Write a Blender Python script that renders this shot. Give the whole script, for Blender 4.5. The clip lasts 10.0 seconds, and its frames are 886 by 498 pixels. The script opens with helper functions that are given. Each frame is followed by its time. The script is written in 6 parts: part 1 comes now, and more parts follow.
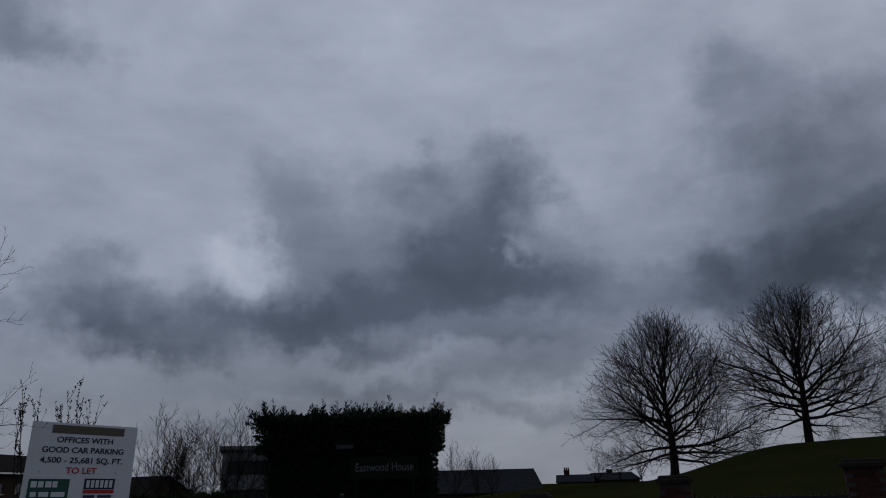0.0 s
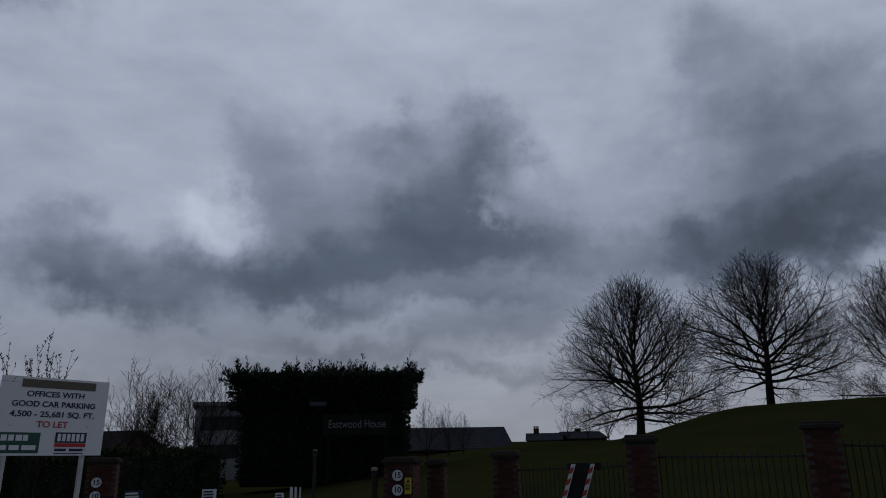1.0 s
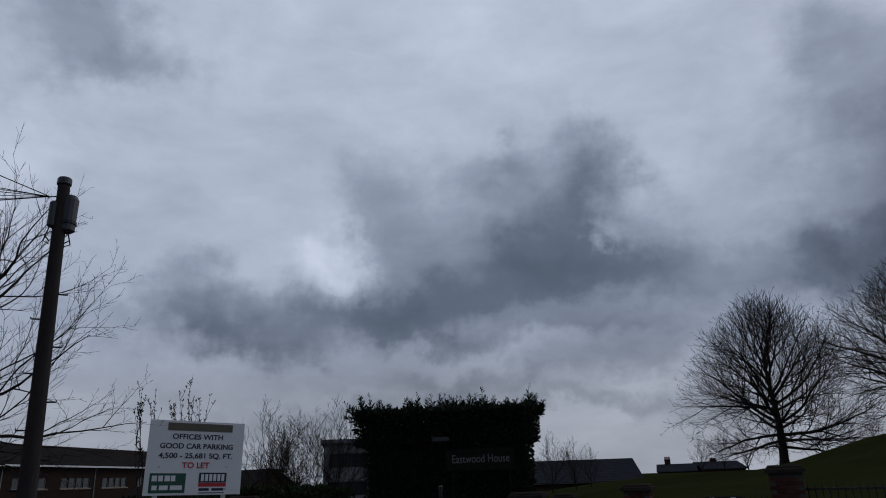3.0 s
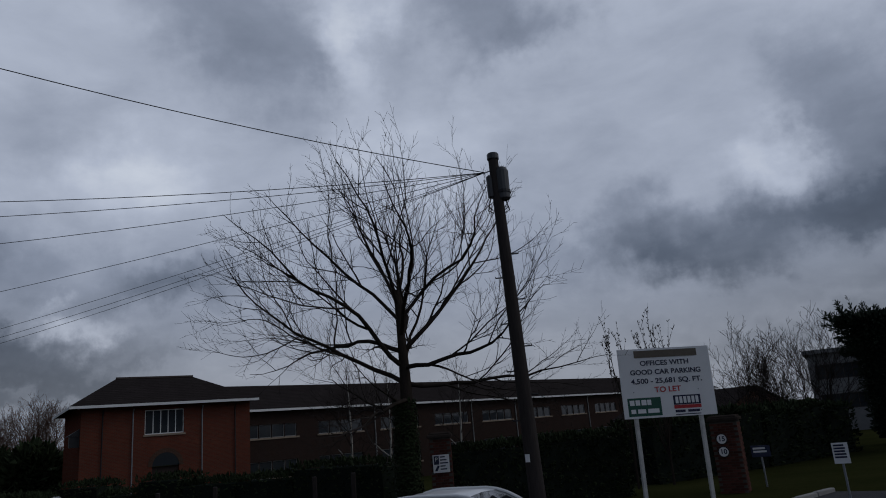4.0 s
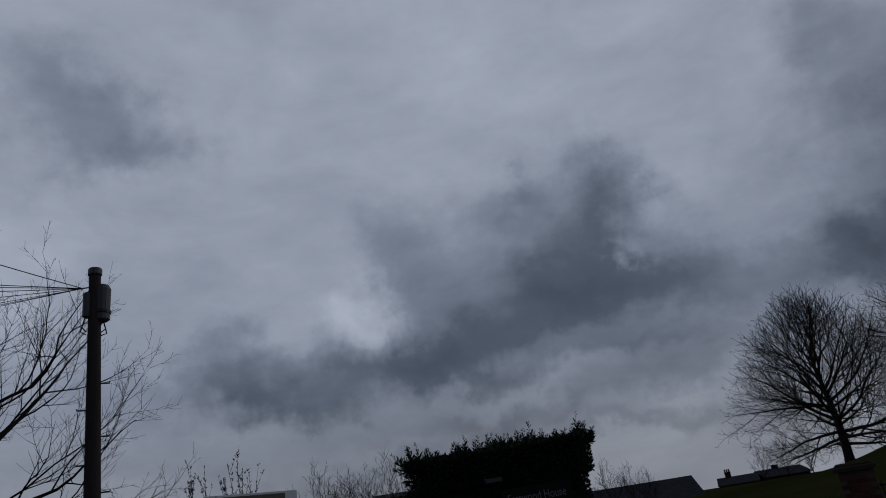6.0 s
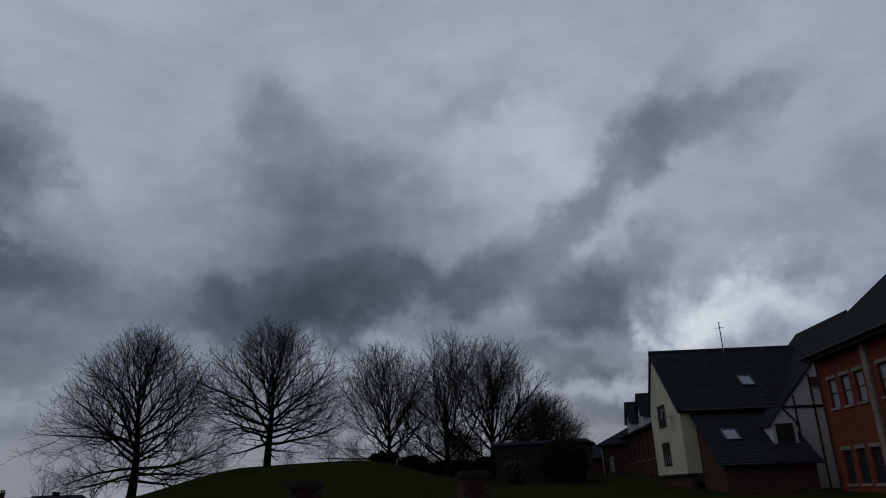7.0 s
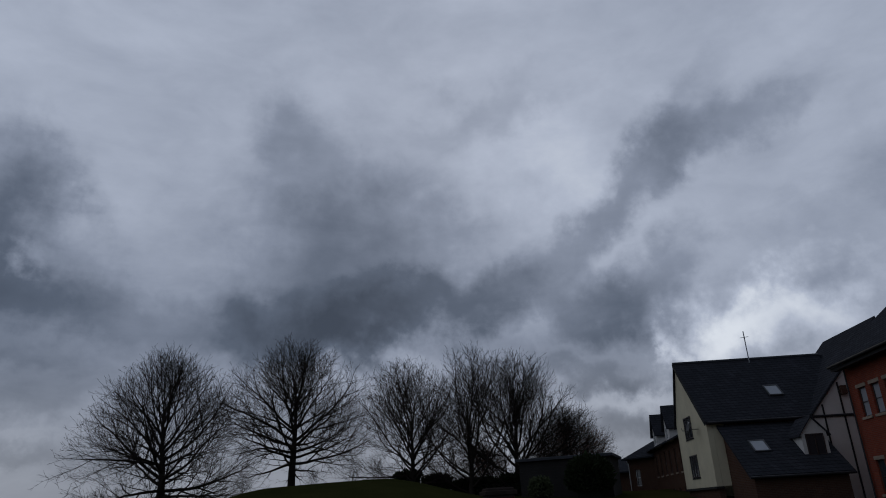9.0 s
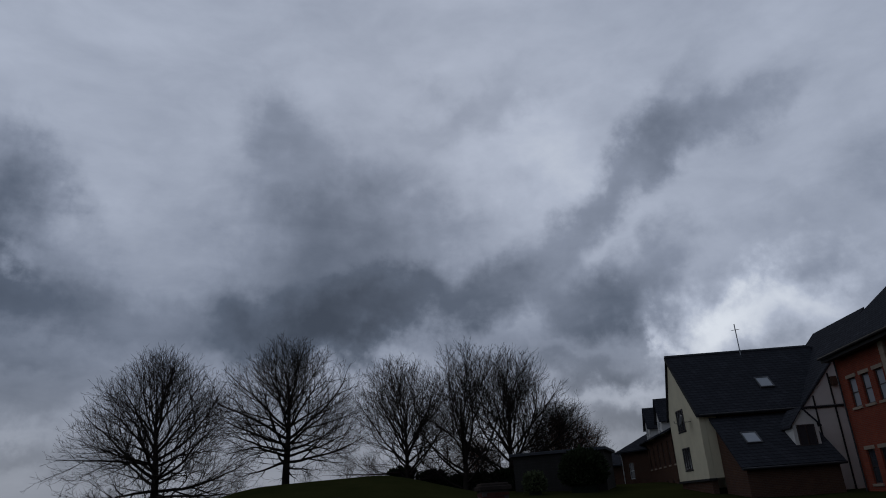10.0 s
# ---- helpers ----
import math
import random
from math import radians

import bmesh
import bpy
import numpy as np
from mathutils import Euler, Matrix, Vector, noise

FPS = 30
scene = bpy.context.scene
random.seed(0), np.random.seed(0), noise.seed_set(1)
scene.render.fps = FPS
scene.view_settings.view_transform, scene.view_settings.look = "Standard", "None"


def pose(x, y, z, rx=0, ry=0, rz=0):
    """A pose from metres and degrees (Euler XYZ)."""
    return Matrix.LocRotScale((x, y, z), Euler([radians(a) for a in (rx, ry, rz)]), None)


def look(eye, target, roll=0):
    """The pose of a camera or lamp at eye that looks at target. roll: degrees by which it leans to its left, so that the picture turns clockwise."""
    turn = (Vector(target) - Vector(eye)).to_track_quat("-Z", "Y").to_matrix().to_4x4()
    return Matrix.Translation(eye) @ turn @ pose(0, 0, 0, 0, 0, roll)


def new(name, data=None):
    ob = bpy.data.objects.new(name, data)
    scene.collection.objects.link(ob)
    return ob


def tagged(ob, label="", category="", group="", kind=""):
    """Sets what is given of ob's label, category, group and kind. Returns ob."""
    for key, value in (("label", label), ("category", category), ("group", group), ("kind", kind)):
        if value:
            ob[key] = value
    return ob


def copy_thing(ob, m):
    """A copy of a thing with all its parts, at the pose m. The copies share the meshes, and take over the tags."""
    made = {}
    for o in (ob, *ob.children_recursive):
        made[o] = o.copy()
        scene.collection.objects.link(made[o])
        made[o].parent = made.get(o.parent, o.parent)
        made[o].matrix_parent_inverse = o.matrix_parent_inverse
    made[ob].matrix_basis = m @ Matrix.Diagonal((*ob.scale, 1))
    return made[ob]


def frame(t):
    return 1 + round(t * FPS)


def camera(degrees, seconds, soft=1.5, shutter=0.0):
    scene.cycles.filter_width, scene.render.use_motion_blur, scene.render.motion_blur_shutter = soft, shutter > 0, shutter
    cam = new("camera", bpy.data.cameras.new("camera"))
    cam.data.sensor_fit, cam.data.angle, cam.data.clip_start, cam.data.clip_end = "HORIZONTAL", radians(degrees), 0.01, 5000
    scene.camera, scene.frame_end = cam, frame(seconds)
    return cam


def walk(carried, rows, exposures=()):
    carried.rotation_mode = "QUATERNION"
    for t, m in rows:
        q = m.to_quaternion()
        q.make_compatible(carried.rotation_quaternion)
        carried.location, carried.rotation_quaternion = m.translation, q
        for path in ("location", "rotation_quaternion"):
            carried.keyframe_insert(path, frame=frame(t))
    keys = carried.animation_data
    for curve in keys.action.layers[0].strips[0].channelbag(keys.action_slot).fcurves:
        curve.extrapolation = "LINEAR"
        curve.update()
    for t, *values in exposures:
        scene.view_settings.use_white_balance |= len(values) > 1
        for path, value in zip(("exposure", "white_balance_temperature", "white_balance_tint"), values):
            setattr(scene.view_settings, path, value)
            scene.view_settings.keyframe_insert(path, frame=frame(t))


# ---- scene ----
cam = camera(65.0, 10.0, soft=1.0)
PATH = [
    (0.0, 0.000, 0.000, 2.500, 108.87, 1.49, 2.44),
    (0.5, 0.000, 0.000, 2.500, 107.04, 0.96, 1.80),
    (1.0, 0.000, 0.000, 2.500, 105.59, 0.99, 0.21),
    (1.5, 0.000, 0.000, 2.500, 107.26, 0.63, 1.26),
    (2.0, 0.036, -0.182, 2.549, 106.98, 0.76, 5.60),
    (2.2, 0.000, 0.000, 2.500, 105.74, 1.42, 7.26),
    (3.5, -0.018, -0.049, 2.541, 109.84, 2.42, 15.20),
    (3.9, 0.022, -0.005, 2.425, 107.11, 6.86, 39.56),
    (4.0, 0.251, 0.054, 2.571, 104.47, 4.67, 47.20),
    (4.1, 0.172, 0.068, 2.564, 102.60, 3.47, 54.11),
    (4.2, 0.087, 0.147, 2.429, 102.49, 3.18, 61.38),
    (4.3, -0.184, 0.194, 2.439, 103.06, 3.00, 65.59),
    (4.5, -0.254, -0.006, 2.473, 106.90, 2.63, 69.76),
    (5.0, -0.296, -0.180, 2.475, 110.47, 0.75, 70.61),
    (5.2, -0.197, -0.130, 2.444, 112.06, 1.06, 70.34),
    (6.3, -0.009, -0.008, 2.550, 110.44, 2.64, -12.51),
    (6.4, 0.026, 0.062, 2.546, 110.51, 0.37, -19.86),
    (6.5, 0.000, 0.000, 2.500, 108.44, 2.20, -25.35),
    (7.0, 0.000, 0.000, 2.500, 109.20, 2.10, -38.11),
    (7.5, 0.000, 0.000, 2.500, 109.94, 0.66, -47.82),
    (8.0, 0.000, 0.000, 2.500, 110.22, 1.96, -42.50),
    (8.5, 0.000, 0.000, 2.500, 110.36, 3.15, -32.66),
    (9.0, 0.000, 0.000, 2.500, 110.58, 2.97, -36.17),
    (9.5, 0.000, 0.000, 2.500, 110.06, 4.68, -37.92),
    (10.0, 0.000, 0.000, 2.500, 110.26, 3.80, -36.58),
]
walk(cam, [(t, pose(x, y, z, rx, ry, rz)) for t, x, y, z, rx, ry, rz in PATH],
     [(0.0, -0.22), (0.5, -0.08), (1.0, 0.0), (1.5, 0.16), (2.2, 0.22), (3.5, 0.28), (4.0, -0.02), (4.2, -0.12), (4.5, 0.10), (5.2, 0.14), (6.3, -0.42), (6.6, -0.38), (7.0, -0.18), (7.5, -0.04), (10.0, -0.06)])

# world: heavy broken cloud under a low sun
SUN_AZ, SUN_EL = 38.0, 34.0
world = bpy.data.worlds.new("overcast_sky")
scene.world = world
world.use_nodes = True
wt = world.node_tree
wt.nodes.clear()


def wnode(kind, **values):
    n = wt.nodes.new(kind)
    for key, value in values.items():
        if key == "op":
            n.operation = value
        elif key == "kind":
            n.type = value
    return n


def wlink(a, b):
    wt.links.new(a, b)


def wmath(op, a, b=0.0, clamp=False):
    n = wnode("ShaderNodeMath", op=op)
    n.use_clamp = clamp
    for i, v in enumerate((a, b)):
        if isinstance(v, (int, float)):
            n.inputs[i].default_value = v
        else:
            wlink(v, n.inputs[i])
    return n.outputs[0]


def wnoise(vector, scale, detail, rough, distortion=0.0):
    n = wnode("ShaderNodeTexNoise")
    wlink(vector, n.inputs["Vector"])
    n.inputs["Scale"].default_value, n.inputs["Detail"].default_value = scale, detail
    n.inputs["Roughness"].default_value, n.inputs["Distortion"].default_value = rough, distortion
    return n


coord = wnode("ShaderNodeTexCoord").outputs["Generated"]
split = wnode("ShaderNodeSeparateXYZ")
wlink(coord, split.inputs[0])
az = wmath("MULTIPLY", wmath("ARCTAN2", split.outputs[0], split.outputs[1]), 57.2958)
el = wmath("MULTIPLY", wmath("ARCSINE", split.outputs[2]), 57.2958)
# edges of the clouds are torn by two scales of turbulence
warp = wnoise(coord, 4.2, 5.0, 0.55)
fine = wnoise(coord, 13.0, 6.0, 0.6)
wsep = wnode("ShaderNodeSeparateColor")
wlink(warp.outputs["Color"], wsep.inputs[0])
fsep = wnode("ShaderNodeSeparateColor")
wlink(fine.outputs["Color"], fsep.inputs[0])
az_w = wmath("ADD", wmath("ADD", az, wmath("MULTIPLY", wmath("SUBTRACT", wsep.outputs[0], 0.5), 15.0)),
             wmath("MULTIPLY", wmath("SUBTRACT", fsep.outputs[0], 0.5), 9.0))
el_w = wmath("ADD", wmath("ADD", el, wmath("MULTIPLY", wmath("SUBTRACT", wsep.outputs[1], 0.5), 10.0)),
             wmath("MULTIPLY", wmath("SUBTRACT", fsep.outputs[1], 0.5), 7.5))
place = wnode("ShaderNodeCombineXYZ")
wlink(az_w, place.inputs[0])
wlink(el_w, place.inputs[1])
cover = []


def cloud(azimuth, elevation, half_width, half_height, density, turn=0.0, firm=0.15):
    """One bank of cloud (or, with a negative density, a thin bright place in it). firm: how far out it keeps its full density."""
    m = wnode("ShaderNodeMapping")
    m.vector_type = "TEXTURE"
    m.inputs["Location"].default_value = (azimuth, elevation, 0)
    m.inputs["Rotation"].default_value = (0, 0, radians(turn))
    m.inputs["Scale"].default_value = (half_width, half_height, 1)
    wlink(place.outputs[0], m.inputs["Vector"])
    far = wnode("ShaderNodeVectorMath", op="LENGTH")
    wlink(m.outputs[0], far.inputs[0])
    r = wnode("ShaderNodeMapRange")
    r.interpolation_type = "SMOOTHSTEP"
    wlink(far.outputs["Value"], r.inputs["Value"])
    r.inputs["From Min"].default_value, r.inputs["From Max"].default_value = 1.75, firm * 0.25
    r.inputs["To Min"].default_value, r.inputs["To Max"].default_value = 0.0, density
    cover.append(r.outputs[0])


# ahead: the long dark shelf with its towers
cloud(-21.4, 12.8, 13.9, 2.7, 0.26, 3, 0.40)
cloud(-31.2, 15.3, 3.3, 3.0, 0.20, 6, 0.20)
cloud(-26.0, 11.0, 8.6, 1.3, 0.10, -9, 0.30)
cloud(-12.4, 18.8, 4.6, 6.4, 0.22, 1, 0.35)
cloud(-12.3, 13.3, 7.1, 2.8, 0.10, 0, 0.20)
cloud(0.1, 19.2, 7.3, 6.9, 0.30, -18, 0.35)
cloud(-2.2, 15.6, 8.2, 3.7, 0.14, -2, 0.20)
cloud(4.3, 23.8, 3.4, 3.4, 0.20, -5, 0.40)
cloud(-5.2, 24.8, 2.4, 1.6, 0.12, -1, 0.30)
cloud(-19.0, 17.2, 2.9, 2.5, -0.13, 3, 0.20)
cloud(5.6, 19.1, 1.2, 0.9, -0.16, -5, 0.20)
cloud(10.4, 14.4, 6.4, 2.4, 0.12, -5, 0.20)
cloud(16.9, 20.8, 5.8, 5.0, 0.07, -10, 0.20)
cloud(-37.2, 30.5, 5.5, 1.6, 0.10, 16, 0.20)
cloud(1.9, 11.0, 9.3, 0.9, 0.10, -2, 0.30)
cloud(-7.5, 7.4, 5.5, 1.1, 0.07, -1, 0.20)
cloud(-40.9, 32.9, 7.0, 3.9, 0.10, -18, 0.30)
cloud(-46.1, 22.9, 5.7, 3.4, -0.10, 10, 0.10)
cloud(25.0, 22.3, 6.2, 5.7, 0.13, -14, 0.20)
cloud(24.9, 30.5, 4.3, 2.2, 0.10, -18, 0.20)
# over the mound trees
cloud(30.5, 15.0, 10.7, 2.8, 0.30, 1, 0.35)
cloud(39.9, 15.4, 10.1, 2.9, 0.20, -7, 0.30)
cloud(52.1, 23.2, 11.4, 2.3, 0.26, 36, 0.35)
cloud(62.4, 27.0, 5.8, 1.8, 0.17, 3, 0.30)
cloud(32.1, 22.5, 8.4, 6.8, 0.11, 2, 0.20)
cloud(24.6, 32.0, 2.7, 3.0, 0.08, 7, 0.30)
cloud(44.3, 27.1, 7.2, 4.1, -0.09, 17, 0.20)
cloud(41.3, 31.8, 5.8, 1.8, 0.09, 13, 0.30)
cloud(51.3, 14.2, 5.6, 2.7, 0.26, -4, 0.30)
cloud(56.3, 17.0, 4.7, 2.5, 0.22, 24, 0.30)
cloud(48.2, 10.1, 6.0, 1.0, 0.20, -9, 0.50)
cloud(62.5, 11.4, 5.9, 2.5, -0.44, 19, 0.35)
cloud(56.0, 11.5, 0.7, 1.5, -0.22, -5, 0.20)
cloud(64.3, 11.3, 2.5, 1.5, 0.10, -7, 0.20)
cloud(50.8, 7.9, 4.5, 1.1, -0.14, -3, 0.30)
cloud(50.6, 5.6, 4.8, 1.4, 0.16, -3, 0.30)
cloud(68.1, 16.4, 8.5, 2.8, 0.08, 15, 0.20)
cloud(74.9, 20.1, 4.4, 2.3, 0.08, -15, 0.20)
cloud(11.4, 15.2, 5.8, 2.2, 0.10, 7, 0.20)
# over the street and the houses
cloud(-62.3, 31.9, 7.6, 4.9, 0.22, -26, 0.35)
cloud(-52.4, 31.0, 2.7, 6.4, -0.16, -11, 0.20)
cloud(-39.1, 32.7, 6.7, 2.8, 0.11, -20, 0.20)
cloud(-72.0, 20.1, 5.4, 3.7, -0.15, -1, 0.15)
cloud(-66.9, 11.2, 4.4, 1.5, 0.22, -2, 0.40)
cloud(-86.9, 14.6, 6.8, 3.1, 0.16, 3, 0.25)
cloud(-98.6, 16.9, 7.4, 2.7, 0.17, 18, 0.25)
cloud(-88.8, 11.6, 12.6, 2.3, 0.24, 3, 0.35)
cloud(-83.3, 7.0, 12.6, 1.8, 0.24, -3, 0.35)
cloud(-74.1, 9.1, 2.2, 1.3, -0.18, -0, 0.20)
cloud(-87.3, 4.2, 9.5, 1.1, 0.17, 0, 0.30)
cloud(-95.5, 4.1, 3.4, 1.1, -0.12, 1, 0.20)
cloud(-79.6, 24.1, 7.5, 3.2, 0.08, 2, 0.20)
cloud(-105.0, 33.6, 3.8, 1.6, 0.12, 19, 0.30)
cloud(24.2, 15.2, 7.1, 3.0, 0.14, 0, 0.35)
cloud(28.7, 20.6, 6.9, 5.3, 0.16, 0, 0.20)
cloud(29.2, 13.9, 5.8, 2.1, 0.16, 0, 0.20)
cloud(-92.8, 7.3, 12.9, 2.4, 0.16, 0, 0.30)
cloud(2.2, 17.4, 7.8, 3.7, 0.08, 0, 0.30)
cloud(39.0, 21.2, 7.5, 4.2, 0.08, 0, 0.20)
cloud(-3.0, 8.2, 16.0, 1.3, 0.13, 2, 0.30)
cloud(4.0, 5.6, 14.0, 0.9, 0.12, -2, 0.30)
cloud(-14.0, 5.2, 14.0, 0.8, 0.08, 1, 0.30)
cloud(9.0, 10.5, 9.0, 2.2, 0.09, 0, 0.20)
cloud(-88.0, 7.4, 15.0, 1.3, 0.14, 1, 0.30)
cloud(-84.0, 4.9, 13.0, 0.6, 0.13, -1, 0.30)
cloud(-86.0, 3.3, 11.0, 0.45, 0.12, 1, 0.30)
cloud(-76.0, 6.2, 8.0, 0.5, 0.09, 0, 0.30)
dense = cover[0]
for c in cover[1:]:
    dense = wmath("ADD", dense, c)
# broad unevenness everywhere, stretched along the horizon
flat = wnode("ShaderNodeMapping")
flat.inputs["Scale"].default_value = (1.0, 1.0, 2.3)
wlink(coord, flat.inputs["Vector"])
broad = wnoise(flat.outputs[0], 2.6, 7.0, 0.52, 0.4)
small = wnoise(flat.outputs[0], 8.0, 7.0, 0.58, 0.3)
dense = wmath("ADD", dense, wmath("MULTIPLY", wmath("SUBTRACT", broad.outputs[0], 0.5), 0.34))
dense = wmath("ADD", dense, wmath("MULTIPLY", wmath("SUBTRACT", small.outputs[0], 0.5), 0.20))
# the cover thickens to the horizon


def rising(value, lo, hi, amount):
    r = wnode("ShaderNodeMapRange")
    r.interpolation_type = "SMOOTHSTEP"
    wlink(value, r.inputs["Value"])
    r.inputs["From Min"].default_value, r.inputs["From Max"].default_value = lo, hi
    r.inputs["To Min"].default_value, r.inputs["To Max"].default_value = 0.0, amount
    return r.outputs[0]


dense = wmath("ADD", dense, rising(el, 22, 4, 0.17))
# unseen thick cloud overhead and to the south, added to dim the ground
dense = wmath("ADD", dense, rising(el, 46, 80, 0.45))
dense = wmath("ADD", dense, rising(wmath("ABSOLUTE", az), 104, 150, 0.42))
dense = wmath("ADD", dense, 0.30, clamp=True)
ramp = wnode("ShaderNodeValToRGB")
wlink(dense, ramp.inputs[0])
stops = ((0.0, (0.70, 0.75, 0.83)), (0.22, (0.43, 0.48, 0.59)), (0.45, (0.235, 0.272, 0.355)), (0.72, (0.094, 0.118, 0.166)), (1.0, (0.046, 0.060, 0.088)))
while len(ramp.color_ramp.elements) < len(stops):
    ramp.color_ramp.elements.new(0.5)
for e, (p, c) in zip(ramp.color_ramp.elements, stops):
    e.position, e.color = p, (*c, 1)
# near the horizon the cloud is seen through haze and loses its blue
haze = wnode("ShaderNodeHueSaturation")
wlink(ramp.outputs[0], haze.inputs["Color"])
wlink(wmath("SUBTRACT", 1.0, rising(el, 14, 2, 0.34)), haze.inputs["Saturation"])
sky = wnode("ShaderNodeTexSky")
sky.sky_type, sky.sun_disc = "NISHITA", False
sky.sun_elevation, sky.sun_rotation = radians(SUN_EL), radians(SUN_AZ)
clear = wnode("ShaderNodeBackground")
wlink(sky.outputs[0], clear.inputs[0])
clear.inputs[1].default_value = 0.05
veil = wnode("ShaderNodeBackground")
wlink(haze.outputs[0], veil.inputs[0])
veil.inputs[1].default_value = 1.0
both = wnode("ShaderNodeMixShader")
both.inputs[0].default_value = 0.98
wlink(clear.outputs[0], both.inputs[1])
wlink(veil.outputs[0], both.inputs[2])
wlink(both.outputs[0], wnode("ShaderNodeOutputWorld").inputs[0])

sun = new("sun", bpy.data.lights.new("sun", "SUN"))
sun.data.energy, sun.data.angle, sun.data.color = 0.25, radians(14), (1.0, 0.95, 0.88)
sun.matrix_world = look((0, 0, 60), (-60 * math.sin(radians(SUN_AZ)) * 1.4, -60 * math.cos(radians(SUN_AZ)) * 1.4, 60 - 60 * 1.4 * math.tan(radians(SUN_EL))))

# ---- materials ----
def material(name, colour, rough=0.8, metal=0.0, vary=0.25, scale=6.0, fine=60.0, bump=0.3, second=None, per_object=0.0, stretch=(1, 1, 1)):
    """A surface with stains at one scale, grain at another, and a fine relief."""
    m = bpy.data.materials.new(name)
    m.use_nodes = True
    t = m.node_tree
    b = t.nodes["Principled BSDF"]
    co = t.nodes.new("ShaderNodeTexCoord")
    mp = t.nodes.new("ShaderNodeMapping")
    mp.inputs["Scale"].default_value = stretch
    t.links.new(co.outputs["Object"], mp.inputs[0])
    big, tiny = t.nodes.new("ShaderNodeTexNoise"), t.nodes.new("ShaderNodeTexNoise")
    for n, s in ((big, scale), (tiny, fine)):
        n.inputs["Scale"].default_value, n.inputs["Detail"].default_value, n.inputs["Roughness"].default_value = s, 6, 0.62
        t.links.new(mp.outputs[0], n.inputs["Vector"])
    ramp = t.nodes.new("ShaderNodeValToRGB")
    other = second or tuple(c * (1 - vary) for c in colour)
    ramp.color_ramp.elements[0].position, ramp.color_ramp.elements[0].color = 0.32, (*other, 1)
    ramp.color_ramp.elements[1].position, ramp.color_ramp.elements[1].color = 0.68, (*colour, 1)
    t.links.new(big.outputs["Fac"], ramp.inputs[0])
    hsv = t.nodes.new("ShaderNodeHueSaturation")
    t.links.new(ramp.outputs[0], hsv.inputs["Color"])
    val = t.nodes.new("ShaderNodeMapRange")
    val.inputs["To Min"].default_value, val.inputs["To Max"].default_value = 1 - vary, 1 + vary
    t.links.new(tiny.outputs["Fac"], val.inputs["Value"])
    value = val.outputs[0]
    if per_object:
        info = t.nodes.new("ShaderNodeObjectInfo")
        own = t.nodes.new("ShaderNodeMapRange")
        own.inputs["To Min"].default_value, own.inputs["To Max"].default_value = 1 - per_object, 1 + per_object
        t.links.new(info.outputs["Random"], own.inputs["Value"])
        mul = t.nodes.new("ShaderNodeMath")
        mul.operation = "MULTIPLY"
        t.links.new(value, mul.inputs[0])
        t.links.new(own.outputs[0], mul.inputs[1])
        value = mul.outputs[0]
    t.links.new(value, hsv.inputs["Value"])
    t.links.new(hsv.outputs[0], b.inputs["Base Color"])
    b.inputs["Roughness"].default_value, b.inputs["Metallic"].default_value = rough, metal
    b.inputs["Specular IOR Level"].default_value = 0.0 if rough > 0.9 else 0.12 if rough > 0.5 else 0.5
    if bump:
        bp = t.nodes.new("ShaderNodeBump")
        bp.inputs["Strength"].default_value, bp.inputs["Distance"].default_value = bump, 0.02
        t.links.new(tiny.outputs["Fac"], bp.inputs["Height"])
        t.links.new(bp.outputs[0], b.inputs["Normal"])
    return m


def brick_material(name, red, dark, mortar, wide=0.225, high=0.075, joint=0.006, rough=0.9):
    """Courses of 75 mm with 225 mm bricks, for walls too far off to pick the bricks apart."""
    m = material(name, red, max(rough, 0.92), second=dark, vary=0.25, scale=1.3, fine=30, bump=0)
    t = m.node_tree
    b = t.nodes["Principled BSDF"]
    hsv = b.inputs["Base Color"].links[0].from_node
    geo = t.nodes.new("ShaderNodeTexCoord")
    sep, com = t.nodes.new("ShaderNodeSeparateXYZ"), t.nodes.new("ShaderNodeCombineXYZ")
    t.links.new(geo.outputs["Object"], sep.inputs[0])
    add = t.nodes.new("ShaderNodeMath")
    t.links.new(sep.outputs[0], add.inputs[0])
    t.links.new(sep.outputs[1], add.inputs[1])
    t.links.new(add.outputs[0], com.inputs[0])
    t.links.new(sep.outputs[2], com.inputs[1])
    br = t.nodes.new("ShaderNodeTexBrick")
    br.inputs["Scale"].default_value = 1.0
    br.inputs["Brick Width"].default_value, br.inputs["Row Height"].default_value, br.inputs["Mortar Size"].default_value = wide, high, joint
    br.inputs["Mortar"].default_value = (*mortar, 1)
    br.inputs["Color2"].default_value = (*dark, 1)
    t.links.new(com.outputs[0], br.inputs["Vector"])
    t.links.new(hsv.outputs[0], br.inputs["Color1"])
    t.links.new(br.outputs["Color"], b.inputs["Base Color"])
    bp = t.nodes.new("ShaderNodeBump")
    bp.inputs["Strength"].default_value, bp.inputs["Distance"].default_value, bp.invert = 0.5, 0.01, True
    t.links.new(br.outputs["Fac"], bp.inputs["Height"])
    t.links.new(bp.outputs[0], b.inputs["Normal"])
    return m


